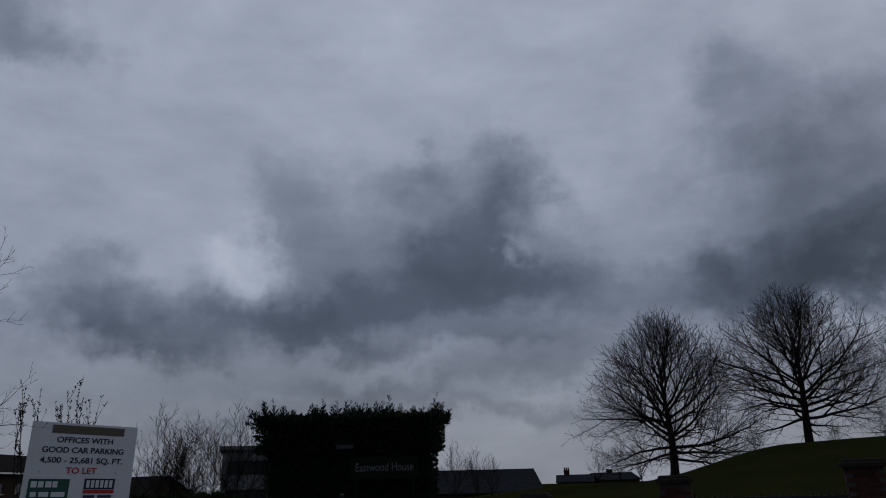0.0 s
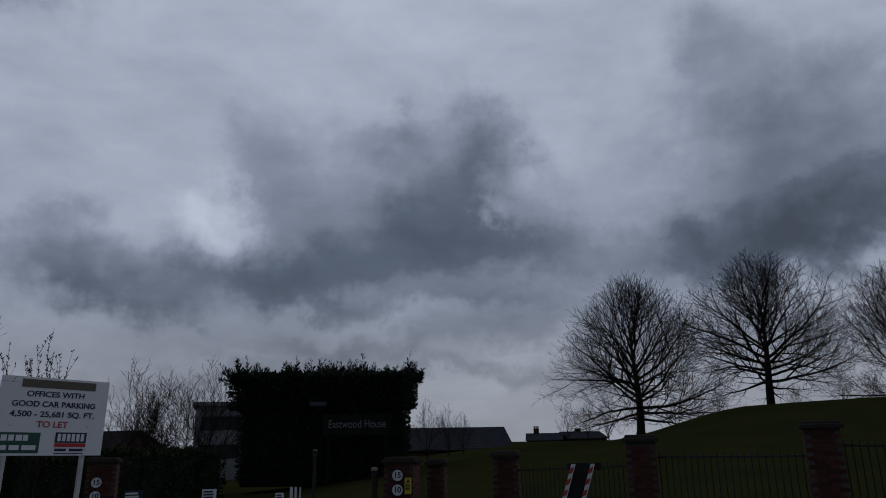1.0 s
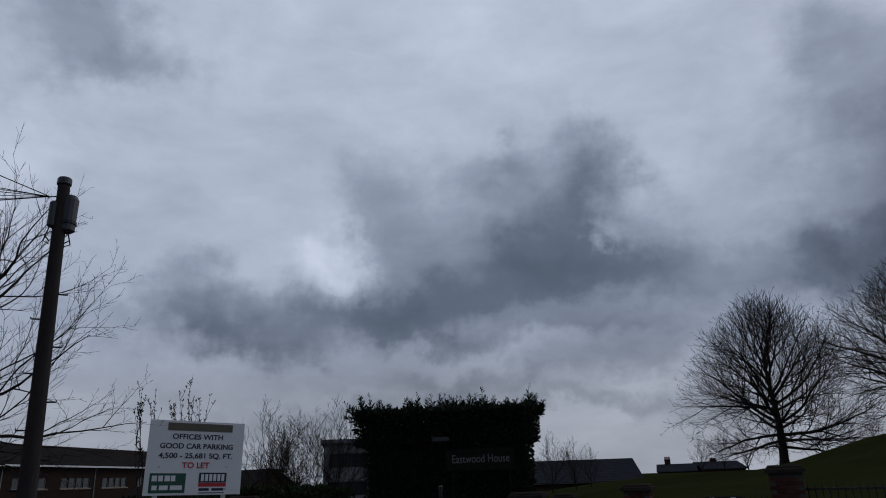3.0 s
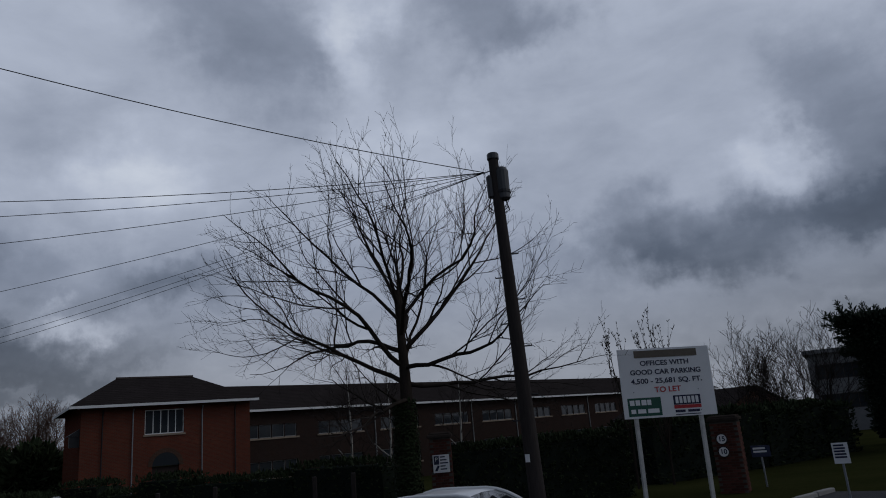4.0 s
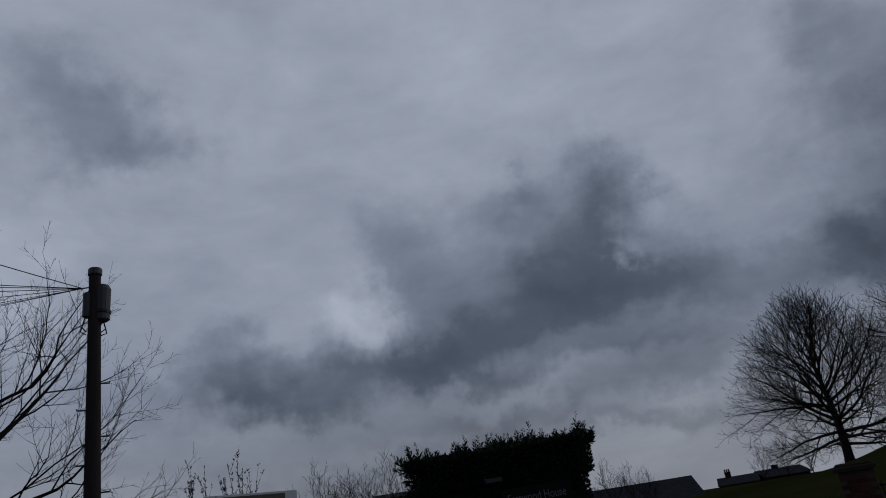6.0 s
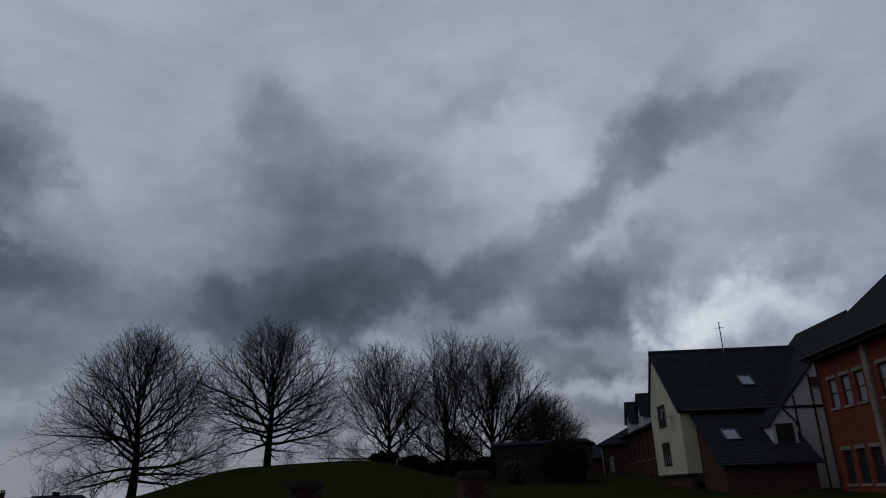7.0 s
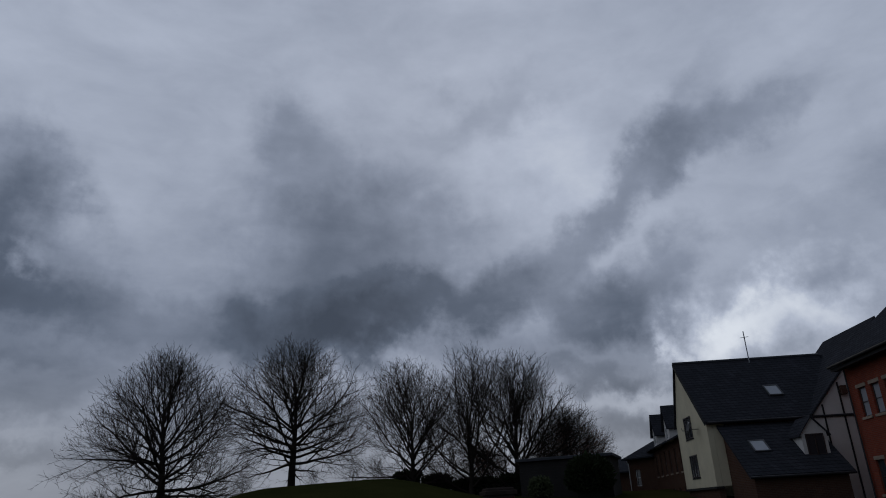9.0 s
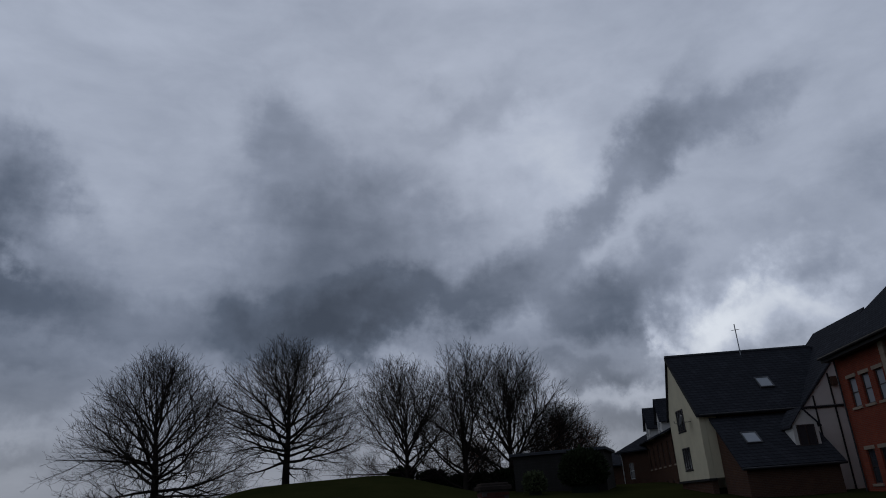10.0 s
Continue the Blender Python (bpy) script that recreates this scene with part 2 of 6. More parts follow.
GRASS = material("grass", (0.031, 0.032, 0.011), 1.0, vary=0.4, scale=0.35, fine=9, bump=0.8, second=(0.021, 0.024, 0.008))
ASPHALT = material("asphalt", (0.052, 0.052, 0.055), 0.85, vary=0.3, scale=0.6, fine=90, bump=0.6)
KERB = material("kerb_concrete", (0.34, 0.33, 0.31), 0.9, vary=0.2, scale=3, fine=50, per_object=0.1)
BARK = material("bark", (0.045, 0.037, 0.031), 0.95, vary=0.4, scale=3, fine=28, bump=0.8, stretch=(1, 1, 0.3))
TWIG = material("twig", (0.036, 0.028, 0.024), 0.9, vary=0.3, scale=1.5, fine=8, bump=0)
TWIG_RED = material("reddish_twig", (0.115, 0.068, 0.052), 0.9, vary=0.35, scale=0.7, fine=8, bump=0)
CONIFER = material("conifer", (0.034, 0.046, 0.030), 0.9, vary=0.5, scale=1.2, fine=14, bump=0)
# darker copy of conifer: shade inside the hedges put into the colour
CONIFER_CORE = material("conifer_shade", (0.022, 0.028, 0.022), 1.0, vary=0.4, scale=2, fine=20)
SHRUB = material("shrub_leaf", (0.032, 0.045, 0.020), 0.9, vary=0.5, scale=1.2, fine=12, bump=0)
PALE_SHRUB = material("pale_shrub_leaf", (0.10, 0.12, 0.06), 0.9, vary=0.5, scale=2, fine=12, bump=0)
BRICK = brick_material("red_brick", (0.26, 0.062, 0.036), (0.175, 0.042, 0.026), (0.13, 0.09, 0.07))
# darker brick colours for the chimneys, the wing and the street houses
BRICK_DEEP = brick_material("deep_red_brick", (0.075, 0.033, 0.024), (0.050, 0.024, 0.019), (0.06, 0.05, 0.045))
BRICK_BROWN = brick_material("dark_brown_brick", (0.046, 0.028, 0.023), (0.034, 0.022, 0.018), (0.045, 0.04, 0.036))
BRICK_MID = brick_material("weathered_brick", (0.170, 0.050, 0.030), (0.115, 0.036, 0.023), (0.10, 0.075, 0.06))
BRICK_DARK = brick_material("brown_brick", (0.105, 0.056, 0.036), (0.075, 0.041, 0.029), (0.10, 0.08, 0.07))
BRICK_PIECE = material("pier_brick", (0.092, 0.036, 0.027), 0.9, vary=0.3, scale=8, fine=70, per_object=0.3)
MORTAR = material("mortar", (0.10, 0.09, 0.08), 0.95, vary=0.25, scale=6, fine=70)
SLATE = material("slate", (0.060, 0.063, 0.072), 0.55, vary=0.3, scale=2.0, fine=24, bump=0.35, per_object=0.2)
TILE = material("roof_tile", (0.070, 0.054, 0.048), 0.85, vary=0.35, scale=1.5, fine=24, bump=0.35, per_object=0.2)
CREAM = material("cream_render", (0.62, 0.56, 0.40), 0.9, vary=0.14, scale=0.9, fine=40, bump=0.2)
WHITE_RENDER = material("white_render", (0.62, 0.60, 0.56), 0.9, vary=0.14, scale=0.9, fine=40, bump=0.2)
STONE = material("buff_stone", (0.29, 0.23, 0.175), 0.9, vary=0.2, scale=3, fine=50, per_object=0.1)
WHITE_PAINT = material("white_paint", (0.78, 0.78, 0.76), 0.5, vary=0.1, scale=4, fine=50, bump=0.1)
DULL_FRAME = material("dull_grey_paint", (0.30, 0.30, 0.29), 0.7, vary=0.25, scale=4, fine=40, bump=0.1)
BLACK_TIMBER = material("black_timber", (0.030, 0.028, 0.026), 0.7, vary=0.3, scale=3, fine=30)
DARK_FRAME = material("dark_frame", (0.045, 0.032, 0.028), 0.5, vary=0.2, scale=3, fine=30, bump=0.1)
DARK_DOOR = material("dark_door", (0.05, 0.035, 0.03), 0.6, vary=0.2, scale=3, fine=30)
POLE_WOOD = material("creosoted_wood", (0.050, 0.042, 0.039), 0.9, vary=0.35, scale=4, fine=30, bump=0.6, stretch=(1, 1, 0.12))
GALV = material("galvanised_steel", (0.34, 0.36, 0.38), 0.55, metal=0.6, vary=0.2, scale=5, fine=50, bump=0.1)
# galvanised steel darkened in its colour, as the lamp stands against bright sky
LAMP_STEEL = material("backlit_grey_steel", (0.13, 0.14, 0.155), 0.6, metal=0.4, vary=0.25, scale=5, fine=50, bump=0.1)
BLACK_STEEL = material("black_steel", (0.022, 0.022, 0.024), 0.5, metal=0.3, vary=0.2, scale=5, fine=50, bump=0.1)
RUBBER = material("black_rubber", (0.018, 0.018, 0.018), 0.7, vary=0.2, scale=6, fine=60, bump=0.1)
PLASTIC = material("dark_grey_plastic", (0.05, 0.052, 0.056), 0.5, vary=0.15, scale=6, fine=60, bump=0.05)
BOARD = material("board_white", (0.80, 0.80, 0.80), 0.45, vary=0.06, scale=2, fine=40, bump=0.05)
NAVY = material("ink_navy", (0.018, 0.020, 0.055), 0.5, vary=0.1, bump=0)
RED_INK = material("ink_red", (0.50, 0.03, 0.035), 0.5, vary=0.1, bump=0)
GREEN_INK = material("ink_green", (0.012, 0.085, 0.055), 0.5, vary=0.1, bump=0)
BROWN_INK = material("strip_brown", (0.17, 0.145, 0.115), 0.6, vary=0.2, bump=0.1)
YELLOW = material("sign_yellow", (0.68, 0.52, 0.05), 0.5, vary=0.1, bump=0)
POST_WHITE = material("weathered_white_paint", (0.62, 0.61, 0.58), 0.7, vary=0.25, scale=5, fine=40, bump=0.3)
STRIPE_RED = material("reflective_red", (0.50, 0.05, 0.045), 0.4, vary=0.1, bump=0)
CHIMNEY_POT = material("clay_pot", (0.16, 0.075, 0.05), 0.85, vary=0.25, per_object=0.2)


def glass(name, tint=(0.03, 0.035, 0.04), rough=0.06):
    m = bpy.data.materials.new(name)
    m.use_nodes = True
    b = m.node_tree.nodes["Principled BSDF"]
    b.inputs["Base Color"].default_value = (*tint, 1)
    b.inputs["Roughness"].default_value = rough
    b.inputs["IOR"].default_value = 1.5
    n = m.node_tree.nodes.new("ShaderNodeTexNoise")
    n.inputs["Scale"].default_value = 1.7
    bp = m.node_tree.nodes.new("ShaderNodeBump")
    bp.inputs["Strength"].default_value, bp.inputs["Distance"].default_value = 0.06, 0.05
    m.node_tree.links.new(n.outputs["Fac"], bp.inputs["Height"])
    m.node_tree.links.new(bp.outputs[0], b.inputs["Normal"])
    return m


GLASS = glass("window_glass")
CAR_GLASS = glass("car_glass", (0.02, 0.024, 0.026), 0.04)
LENS = glass("lamp_lens", (0.5, 0.5, 0.48), 0.2)


def car_paint(name, colour, metal=0.2):
    m = material(name, colour, 0.32, metal=metal, vary=0.06, scale=1.5, fine=200, bump=0)
    m.node_tree.nodes["Principled BSDF"].inputs["Coat Weight"].default_value = 0.6
    return m


PAINT_WHITE = car_paint("white_car_paint", (0.72, 0.72, 0.71), 0.0)
PAINT_BLUE = car_paint("blue_grey_car_paint", (0.045, 0.065, 0.085))
PAINT_BLACK = car_paint("black_car_paint", (0.02, 0.02, 0.022))
PAINT_RED = car_paint("red_car_paint", (0.32, 0.025, 0.02))
PAINT_SILVER = car_paint("silver_car_paint", (0.42, 0.43, 0.44), 0.5)
TAIL_RED = car_paint("tail_lamp_red", (0.35, 0.02, 0.02), 0.0)

# ---- tools ----
def polar(azimuth, r):
    """A place by its bearing from the viewer, in degrees clockwise from ahead, and its distance."""
    return r * math.sin(radians(azimuth)), r * math.cos(radians(azimuth))


class Geo:
    """Vertices and faces of one mesh part."""

    def __init__(self):
        self.v, self.f = [], []

    def add(self, verts, faces):
        n = len(self.v)
        self.v += [tuple(p) for p in verts]
        self.f += [tuple(i + n for i in q) for q in faces]
        return self

    def box(self, x0, y0, z0, x1, y1, z1):
        return self.add([(x0, y0, z0), (x1, y0, z0), (x1, y1, z0), (x0, y1, z0), (x0, y0, z1), (x1, y0, z1), (x1, y1, z1), (x0, y1, z1)],
                        [(3, 2, 1, 0), (4, 5, 6, 7), (0, 1, 5, 4), (1, 2, 6, 5), (2, 3, 7, 6), (3, 0, 4, 7)])

    def block(self, x0, y0, z0, x1, y1, z1, c=0.01):
        """A box with its upper and upright edges chamfered."""
        lo = [(x0 + c, y0), (x1 - c, y0), (x1, y0 + c), (x1, y1 - c), (x1 - c, y1), (x0 + c, y1), (x0, y1 - c), (x0, y0 + c)]
        hi = [(x0 + 2 * c, y0 + c), (x1 - 2 * c, y0 + c), (x1 - c, y0 + 2 * c), (x1 - c, y1 - 2 * c), (x1 - 2 * c, y1 - c), (x0 + 2 * c, y1 - c), (x0 + c, y1 - 2 * c), (x0 + c, y0 + 2 * c)]
        vs = [(*p, z0) for p in lo] + [(*p, z1 - c) for p in lo] + [(*p, z1) for p in hi]
        fs = [tuple(range(7, -1, -1)), tuple(range(16, 24))]
        for k in (0, 8):
            fs += [(k + i, k + (i + 1) % 8, k + 8 + (i + 1) % 8, k + 8 + i) for i in range(8)]
        return self.add(vs, fs)

    def prism(self, outline, thick):
        """An outline of 3D points, given thickness along a vector."""
        n, d = len(outline), Vector(thick)
        vs = [Vector(p) for p in outline]
        return self.add(vs + [p + d for p in vs], [tuple(range(n - 1, -1, -1)), tuple(range(n, 2 * n))] + [(i, (i + 1) % n, n + (i + 1) % n, n + i) for i in range(n)])

    def tube(self, points, radii, sides=8, caps=True):
        pts = [Vector(p) for p in points]
        rings = []
        for i, p in enumerate(pts):
            d = (pts[min(i + 1, len(pts) - 1)] - pts[max(i - 1, 0)]).normalized()
            a = d.orthogonal().normalized() if i == 0 else (a - d * a.dot(d)).normalized()
            b = d.cross(a)
            r = radii[i] if isinstance(radii, (list, tuple)) else radii
            rings.append([p + (a * math.cos(2 * math.pi * k / sides) + b * math.sin(2 * math.pi * k / sides)) * r for k in range(sides)])
        fs = []
        for i in range(len(pts) - 1):
            fs += [(i * sides + k, i * sides + (k + 1) % sides, (i + 1) * sides + (k + 1) % sides, (i + 1) * sides + k) for k in range(sides)]
        if caps:
            fs += [tuple(range(sides - 1, -1, -1)), tuple((len(pts) - 1) * sides + k for k in range(sides))]
        return self.add([q for r in rings for q in r], fs)

    def lathe(self, profile, sides=16, x=0, y=0):
        """Turned round z: (radius, height) from below upwards."""
        vs = [(x + r * math.cos(2 * math.pi * k / sides), y + r * math.sin(2 * math.pi * k / sides), z) for r, z in profile for k in range(sides)]
        m = len(profile)
        fs = [(i * sides + k, i * sides + (k + 1) % sides, (i + 1) * sides + (k + 1) % sides, (i + 1) * sides + k) for i in range(m - 1) for k in range(sides)]
        return self.add(vs, fs + [tuple(range(sides - 1, -1, -1)), tuple((m - 1) * sides + k for k in range(sides))])

    def weld(self):
        """Joins corners that coincide."""
        seen, to, vs = {}, [], []
        for p in self.v:
            key = tuple(round(c, 4) for c in p)
            if key not in seen:
                seen[key] = len(vs)
                vs.append(p)
            to.append(seen[key])
        self.v, self.f = vs, [tuple(to[i] for i in q) for q in self.f]
        return self

    def mesh(self, name, material_, smooth=False):
        me = bpy.data.meshes.new(name)
        me.from_pydata(self.v, [], self.f)
        me.materials.append(material_)
        if smooth:
            me.polygons.foreach_set("use_smooth", [True] * len(me.polygons))
        me.update()
        return me


def part(name, geo, material_, parent=None, label="", smooth=False, m=None):
    """One mesh part under a thing or under a part."""
    ob = new(name, geo if isinstance(geo, bpy.types.Mesh) else geo.mesh(name, material_, smooth))
    ob.parent = parent
    if m is not None:
        ob.matrix_basis = m
    return tagged(ob, label)


def thing(name, m, label, category, group="", kind=""):
    ob = new(name)
    ob.empty_display_size = 0.3
    ob.matrix_basis = m
    return tagged(ob, label, category, group, kind)


def single(name, geo, material_, m, label, category, group="", kind="", smooth=False):
    return tagged(part(name, geo, material_, None, "", smooth, m), label, category, group, kind)


def smooth_step(a, b, v):
    v = min(1.0, max(0.0, (v - a) / (b - a)))
    return v * v * (3 - 2 * v)


def ground_z(x, y):
    """The lie of the land: the street falls away to the west, lawn and mound rise to the north-east."""
    z = 0.036 * max(-62.0, min(0.0, x + 12))
    east = smooth_step(-12, 2, x)
    lawn = max(0.0, min(y - 17.5, 26.0)) * 0.058 * east
    z += lawn
    z += 0.085 * max(0.0, min(x, 11.0)) * smooth_step(6, 13, y + 0.5 * x)
    z += 0.8 * smooth_step(12, 28, x) * (1 - smooth_step(35, 50, y))
    a, r = math.degrees(math.atan2(x, y)), math.hypot(x, y)
    if y > 10:
        crest = smooth_step(12, 23.5, a) * (1 - 0.85 * smooth_step(31, 41, a))
        z += 2.0 * crest * smooth_step(28, 52, r) * (1 - smooth_step(64, 92, r))
    return z

# ---- ground ----
def sheet(name, xs, ys, lift, material_, inside=None, label="", category="", kind="structure"):
    g = Geo()
    idx = {}
    for i, x in enumerate(xs):
        for j, y in enumerate(ys):
            idx[i, j] = len(g.v)
            g.v.append((x, y, ground_z(x, y) + lift))
    for i in range(len(xs) - 1):
        for j in range(len(ys) - 1):
            if inside is None or inside((xs[i] + xs[i + 1]) / 2, (ys[j] + ys[j + 1]) / 2):
                g.f.append((idx[i, j], idx[i + 1, j], idx[i + 1, j + 1], idx[i, j + 1]))
    return single(name, g, material_, Matrix(), label, category, kind=kind, smooth=True)


def spread(lo, hi, near, far, step):
    """Even steps between lo and hi, growing ones beyond."""
    vals = [lo + step * i for i in range(int((hi - lo) / step) + 1)]
    s, v = step, vals[-1]
    while v < far:
        s *= 1.35
        v += s
        vals.append(v)
    s, v = step, vals[0]
    while v > near:
        s *= 1.35
        v -= s
        vals.insert(0, v)
    return vals


# the far edge of the carriageway
KERB_LINE = [(-75, 8.6), (-26, 9.4), (-13.5, 11.0), (-9.6, 13.2), (-7.8, 16.4), (-7.2, 21.0)]
EAST_KERB = [(-2.2, 21.0), (-1.6, 17.2), (2.0, 14.6), (10.0, 9.2), (40, -11)]


def road_side(x, y):
    """True on the carriageway and the apron of the entrance."""
    if y > 21:
        return False
    if x < -7.2:
        for (x0, y0), (x1, y1) in zip(KERB_LINE, KERB_LINE[1:]):
            if x0 <= x < x1 or (x < -75 and x0 == -75):
                return y < y0 + (y1 - y0) * (x - x0) / (x1 - x0)
        return y < 8.6
    if x < -2.2:
        return True
    for (x0, y0), (x1, y1) in zip(EAST_KERB, EAST_KERB[1:]):
        if x0 <= x < x1:
            return y < y0 + (y1 - y0) * (x - x0) / (x1 - x0)
    return y < -11


sheet("ground", spread(-60, 60, -2500, 2500, 1.25), spread(-30, 100, -2500, 2500, 1.25), 0.0, GRASS,
      label="rough winter grass rising to a lawn and mound", category="ground")
sheet("road", [-110 + 0.6 * i for i in range(260)], [-14 + 0.5 * i for i in range(72)], 0.03, ASPHALT, road_side,
      label="worn dark asphalt road falling away to the west", category="road")


def kerb(line, name):
    """A row of concrete kerb stones, each a piece of its own."""
    root = thing(name, Matrix(), "row of weathered concrete kerb stones beside the road", "kerb", kind="structure")
    stone = Geo().block(-0.45, -0.075, -0.12, 0.45, 0.075, 0.13, 0.015).mesh("kerb_stone", KERB)
    made = 0
    for (x0, y0), (x1, y1) in zip(line, line[1:]):
        n = max(1, int(math.hypot(x1 - x0, y1 - y0) / 0.912))
        for k in range(n):
            if made >= 90:
                break
            u = (k + 0.5) / n
            x, y = x0 + (x1 - x0) * u, y0 + (y1 - y0) * u
            part("kerb_stone", stone, None, root, m=pose(x, y, ground_z(x, y) + 0.01, 0, 0, math.degrees(math.atan2(y1 - y0, x1 - x0))))
            made += 1


kerb(KERB_LINE, "kerb_west")
kerb(EAST_KERB, "kerb_east")


# ---- trees ----
def plant(meshes, x, y, turn, size, label, group="", sink=0.05, tall=1.0, name="tree", z=None):
    t = thing(name, pose(x, y, (ground_z(x, y) if z is None else z) - sink, 0, 0, turn) @ Matrix.Diagonal((size, size, size * tall, 1)), label, "tree", group)
    part("trunk", meshes[0], None, t)
    part("crown", meshes[1], None, t)
    return t


MOUND_TREES = "bare trees along the grass mound"

def branching(seed, profile, trunk_r, tip, bare, limbs, tilt, gaps, lengths, bend, twig_mat, split, lead=1.0, wander=0.12, stout=0.013, bark=None):
    """Two meshes of a bare tree: trunk with limbs, and the crown of branches and twigs.
    profile: (height, radius) of the crown's outline upwards; bare: height of the lowest limb; tilt: limbs' angle from the trunk, at the foot and at the top of the crown;
    gaps: metres between side branches on limbs, branches and twigs; lengths: their share of what carries them; bend: how fast each order turns up."""
    rng = np.random.default_rng(seed)
    rnd = random.Random(seed)
    zs, rs = zip(*profile)
    height = zs[-1]
    big, small = Geo(), Geo()

    def outline(z):
        return float(np.interp(z, zs, rs, left=0.0, right=0.0))

    def inside(p):
        lump = 1 + 0.07 * math.sin(3 * math.atan2(p.y, p.x) + seed) + 0.05 * math.sin(7 * math.atan2(p.y, p.x) + 2 * seed)
        return math.hypot(p.x, p.y) < outline(p.z) * lump

    def grow_out(p, d, length, r0, order):
        n = max(2, min(14, int(length / (0.5 if order < 2 else 0.35))))
        step = length / n
        pts, way = [p.copy()], []
        for k in range(n):
            d = (d + Vector((0, 0, bend[order] * step)) + Vector([rnd.gauss(0, wander) for _ in range(3)]) * math.sqrt(step)).normalized()
            p = p + d * step
            pts.append(p)
            way.append(d)
            if order and k > 0 and not inside(p):
                break
        n = len(way)
        radii = [max(tip * 0.6, r0 * (1 - 0.9 * k / n)) for k in range(n + 1)]
        cut = next((k for k, r in enumerate(radii) if r < split), len(radii))
        if cut >= 2:
            big.tube(pts[:cut + 1], radii[:cut + 1], 8 if order < 1 else 6, caps=False)
        if cut < 2:
            small.tube(pts, radii, 3, caps=False)
        elif cut < n:
            small.tube(pts[cut:], radii[cut:], 3, caps=False)
        if order == 4:
            return
        reach = step * n
        count = int(reach * (0.85 if order < 3 else 1.0) / gaps[order - 1]) if order else 0
        spin = rnd.uniform(0, 360)
        for k in range(count):
            u = 0.14 + 0.86 * (k + rnd.random()) / count
            i = min(n - 1, int(u * n))
            q = pts[i].lerp(pts[i + 1], u * n - i)
            spin += 137.5 + rnd.uniform(-25, 25)
            side = way[i].orthogonal().normalized()
            side.rotate(Matrix.Rotation(radians(spin), 3, way[i]))
            fork = radians(rnd.uniform(26, 50))
            w = way[i] * math.cos(fork) + side * math.sin(fork)
            w.z += 0.08
            ln = reach * lengths[order - 1] * (1.2 - 0.7 * u) * rnd.uniform(0.7, 1.2)
            grow_out(q, w.normalized(), max(ln, tip * 18), max(tip, min(0.6 * radii[i], 0.013 * ln + tip)), order + 1)

    # the trunk goes on as a leader to the top
    trunk = [Vector((0, 0, -0.2))]
    z = 0.0
    wob = rng.uniform(0, 6.28, 2)
    top = bare + (height - bare) * lead
    while z < top:
        trunk.append(Vector((0.10 * math.sin(z * 0.55 + wob[0]), 0.10 * math.cos(z * 0.5 + wob[1]), z)))
        z += 0.45
    flare = [trunk_r * (1.0 + 0.5 * max(0.0, 1 - k * 0.45) ** 2) * (1 - (0.55 + 0.38 * lead) * min(1.0, k * 0.45 / top) ** 1.05) for k in range(len(trunk))]
    big.tube(trunk, [max(tip, r) for r in flare], 10, caps=False)
    spin = rnd.uniform(0, 360)
    for k in range(limbs):
        u = (k + 0.5 * rnd.random()) / limbs
        z = bare + (top - bare) * u ** 1.1
        i = min(len(trunk) - 2, int(z / 0.45) + 1)
        spin += 137.5 + rnd.uniform(-20, 20)
        lean = radians(tilt[0] + (tilt[1] - tilt[0]) * u ** 0.9 + rnd.uniform(-7, 7))
        d = Vector((math.cos(radians(spin)) * math.sin(lean), math.sin(radians(spin)) * math.sin(lean), math.cos(lean)))
        p = trunk[i].copy()
        ln = 0.6
        probe = d.copy()
        q = p.copy()
        while ln < 14:
            probe = (probe + Vector((0, 0, bend[1] * 0.3))).normalized()
            q = q + probe * 0.3
            ln += 0.3
            if ln > 1.2 and not inside(q):
                break
        grow_out(p, d, ln, max(2 * tip, min(0.66 * flare[i], 0.008 + stout * ln)), 1)
    return big.mesh("trunk", bark or BARK, True), small.mesh("crown", twig_mat)


dome_a = branching(3, ((0.0, 4.0), (1.2, 6.9), (3.0, 7.7), (5.2, 7.2), (7.6, 6.2), (9.6, 4.9), (11.4, 3.3), (12.6, 1.8), (13.5, 0.1)), 0.34, 0.0118, 1.4, 35, (104, 6), (0.55, 0.40, 0.28), (0.60, 0.52, 0.55), (0, 0.028, 0.06, 0.14, 0.25), TWIG, 0.05, lead=0.62, stout=0.0145)
dome_b = branching(8, ((0.7, 3.0), (1.5, 5.4), (3.4, 6.5), (5.6, 6.8), (7.6, 6.3), (9.2, 5.1), (10.6, 3.6), (11.7, 2.0), (12.6, 0.1)), 0.32, 0.0118, 2.0, 35, (100, 6), (0.54, 0.39, 0.28), (0.60, 0.52, 0.55), (0, 0.03, 0.06, 0.14, 0.25), TWIG, 0.05, lead=0.62, stout=0.0145)
tall_c = branching(14, ((0.0, 3.4), (1.2, 6.4), (3.4, 7.0), (5.4, 6.6), (7.6, 5.8), (9.6, 4.6), (11.2, 3.1), (12.2, 1.6), (12.9, 0.1)), 0.27, 0.0115, 0.6, 29, (88, 4), (0.58, 0.42, 0.30), (0.55, 0.50, 0.55), (0, 0.04, 0.08, 0.16, 0.3), TWIG, 0.045, lead=0.5, stout=0.0115)
tall_d = branching(19, ((0.0, 2.4), (1.8, 4.6), (4.0, 5.4), (6.4, 5.2), (8.6, 4.6), (10.4, 3.4), (11.8, 1.9), (12.9, 0.1)), 0.25, 0.0115, 0.6, 18, (74, 3), (0.60, 0.44, 0.32), (0.52, 0.50, 0.55), (0, 0.05, 0.10, 0.16, 0.3), TWIG, 0.045, lead=0.5, stout=0.0115)
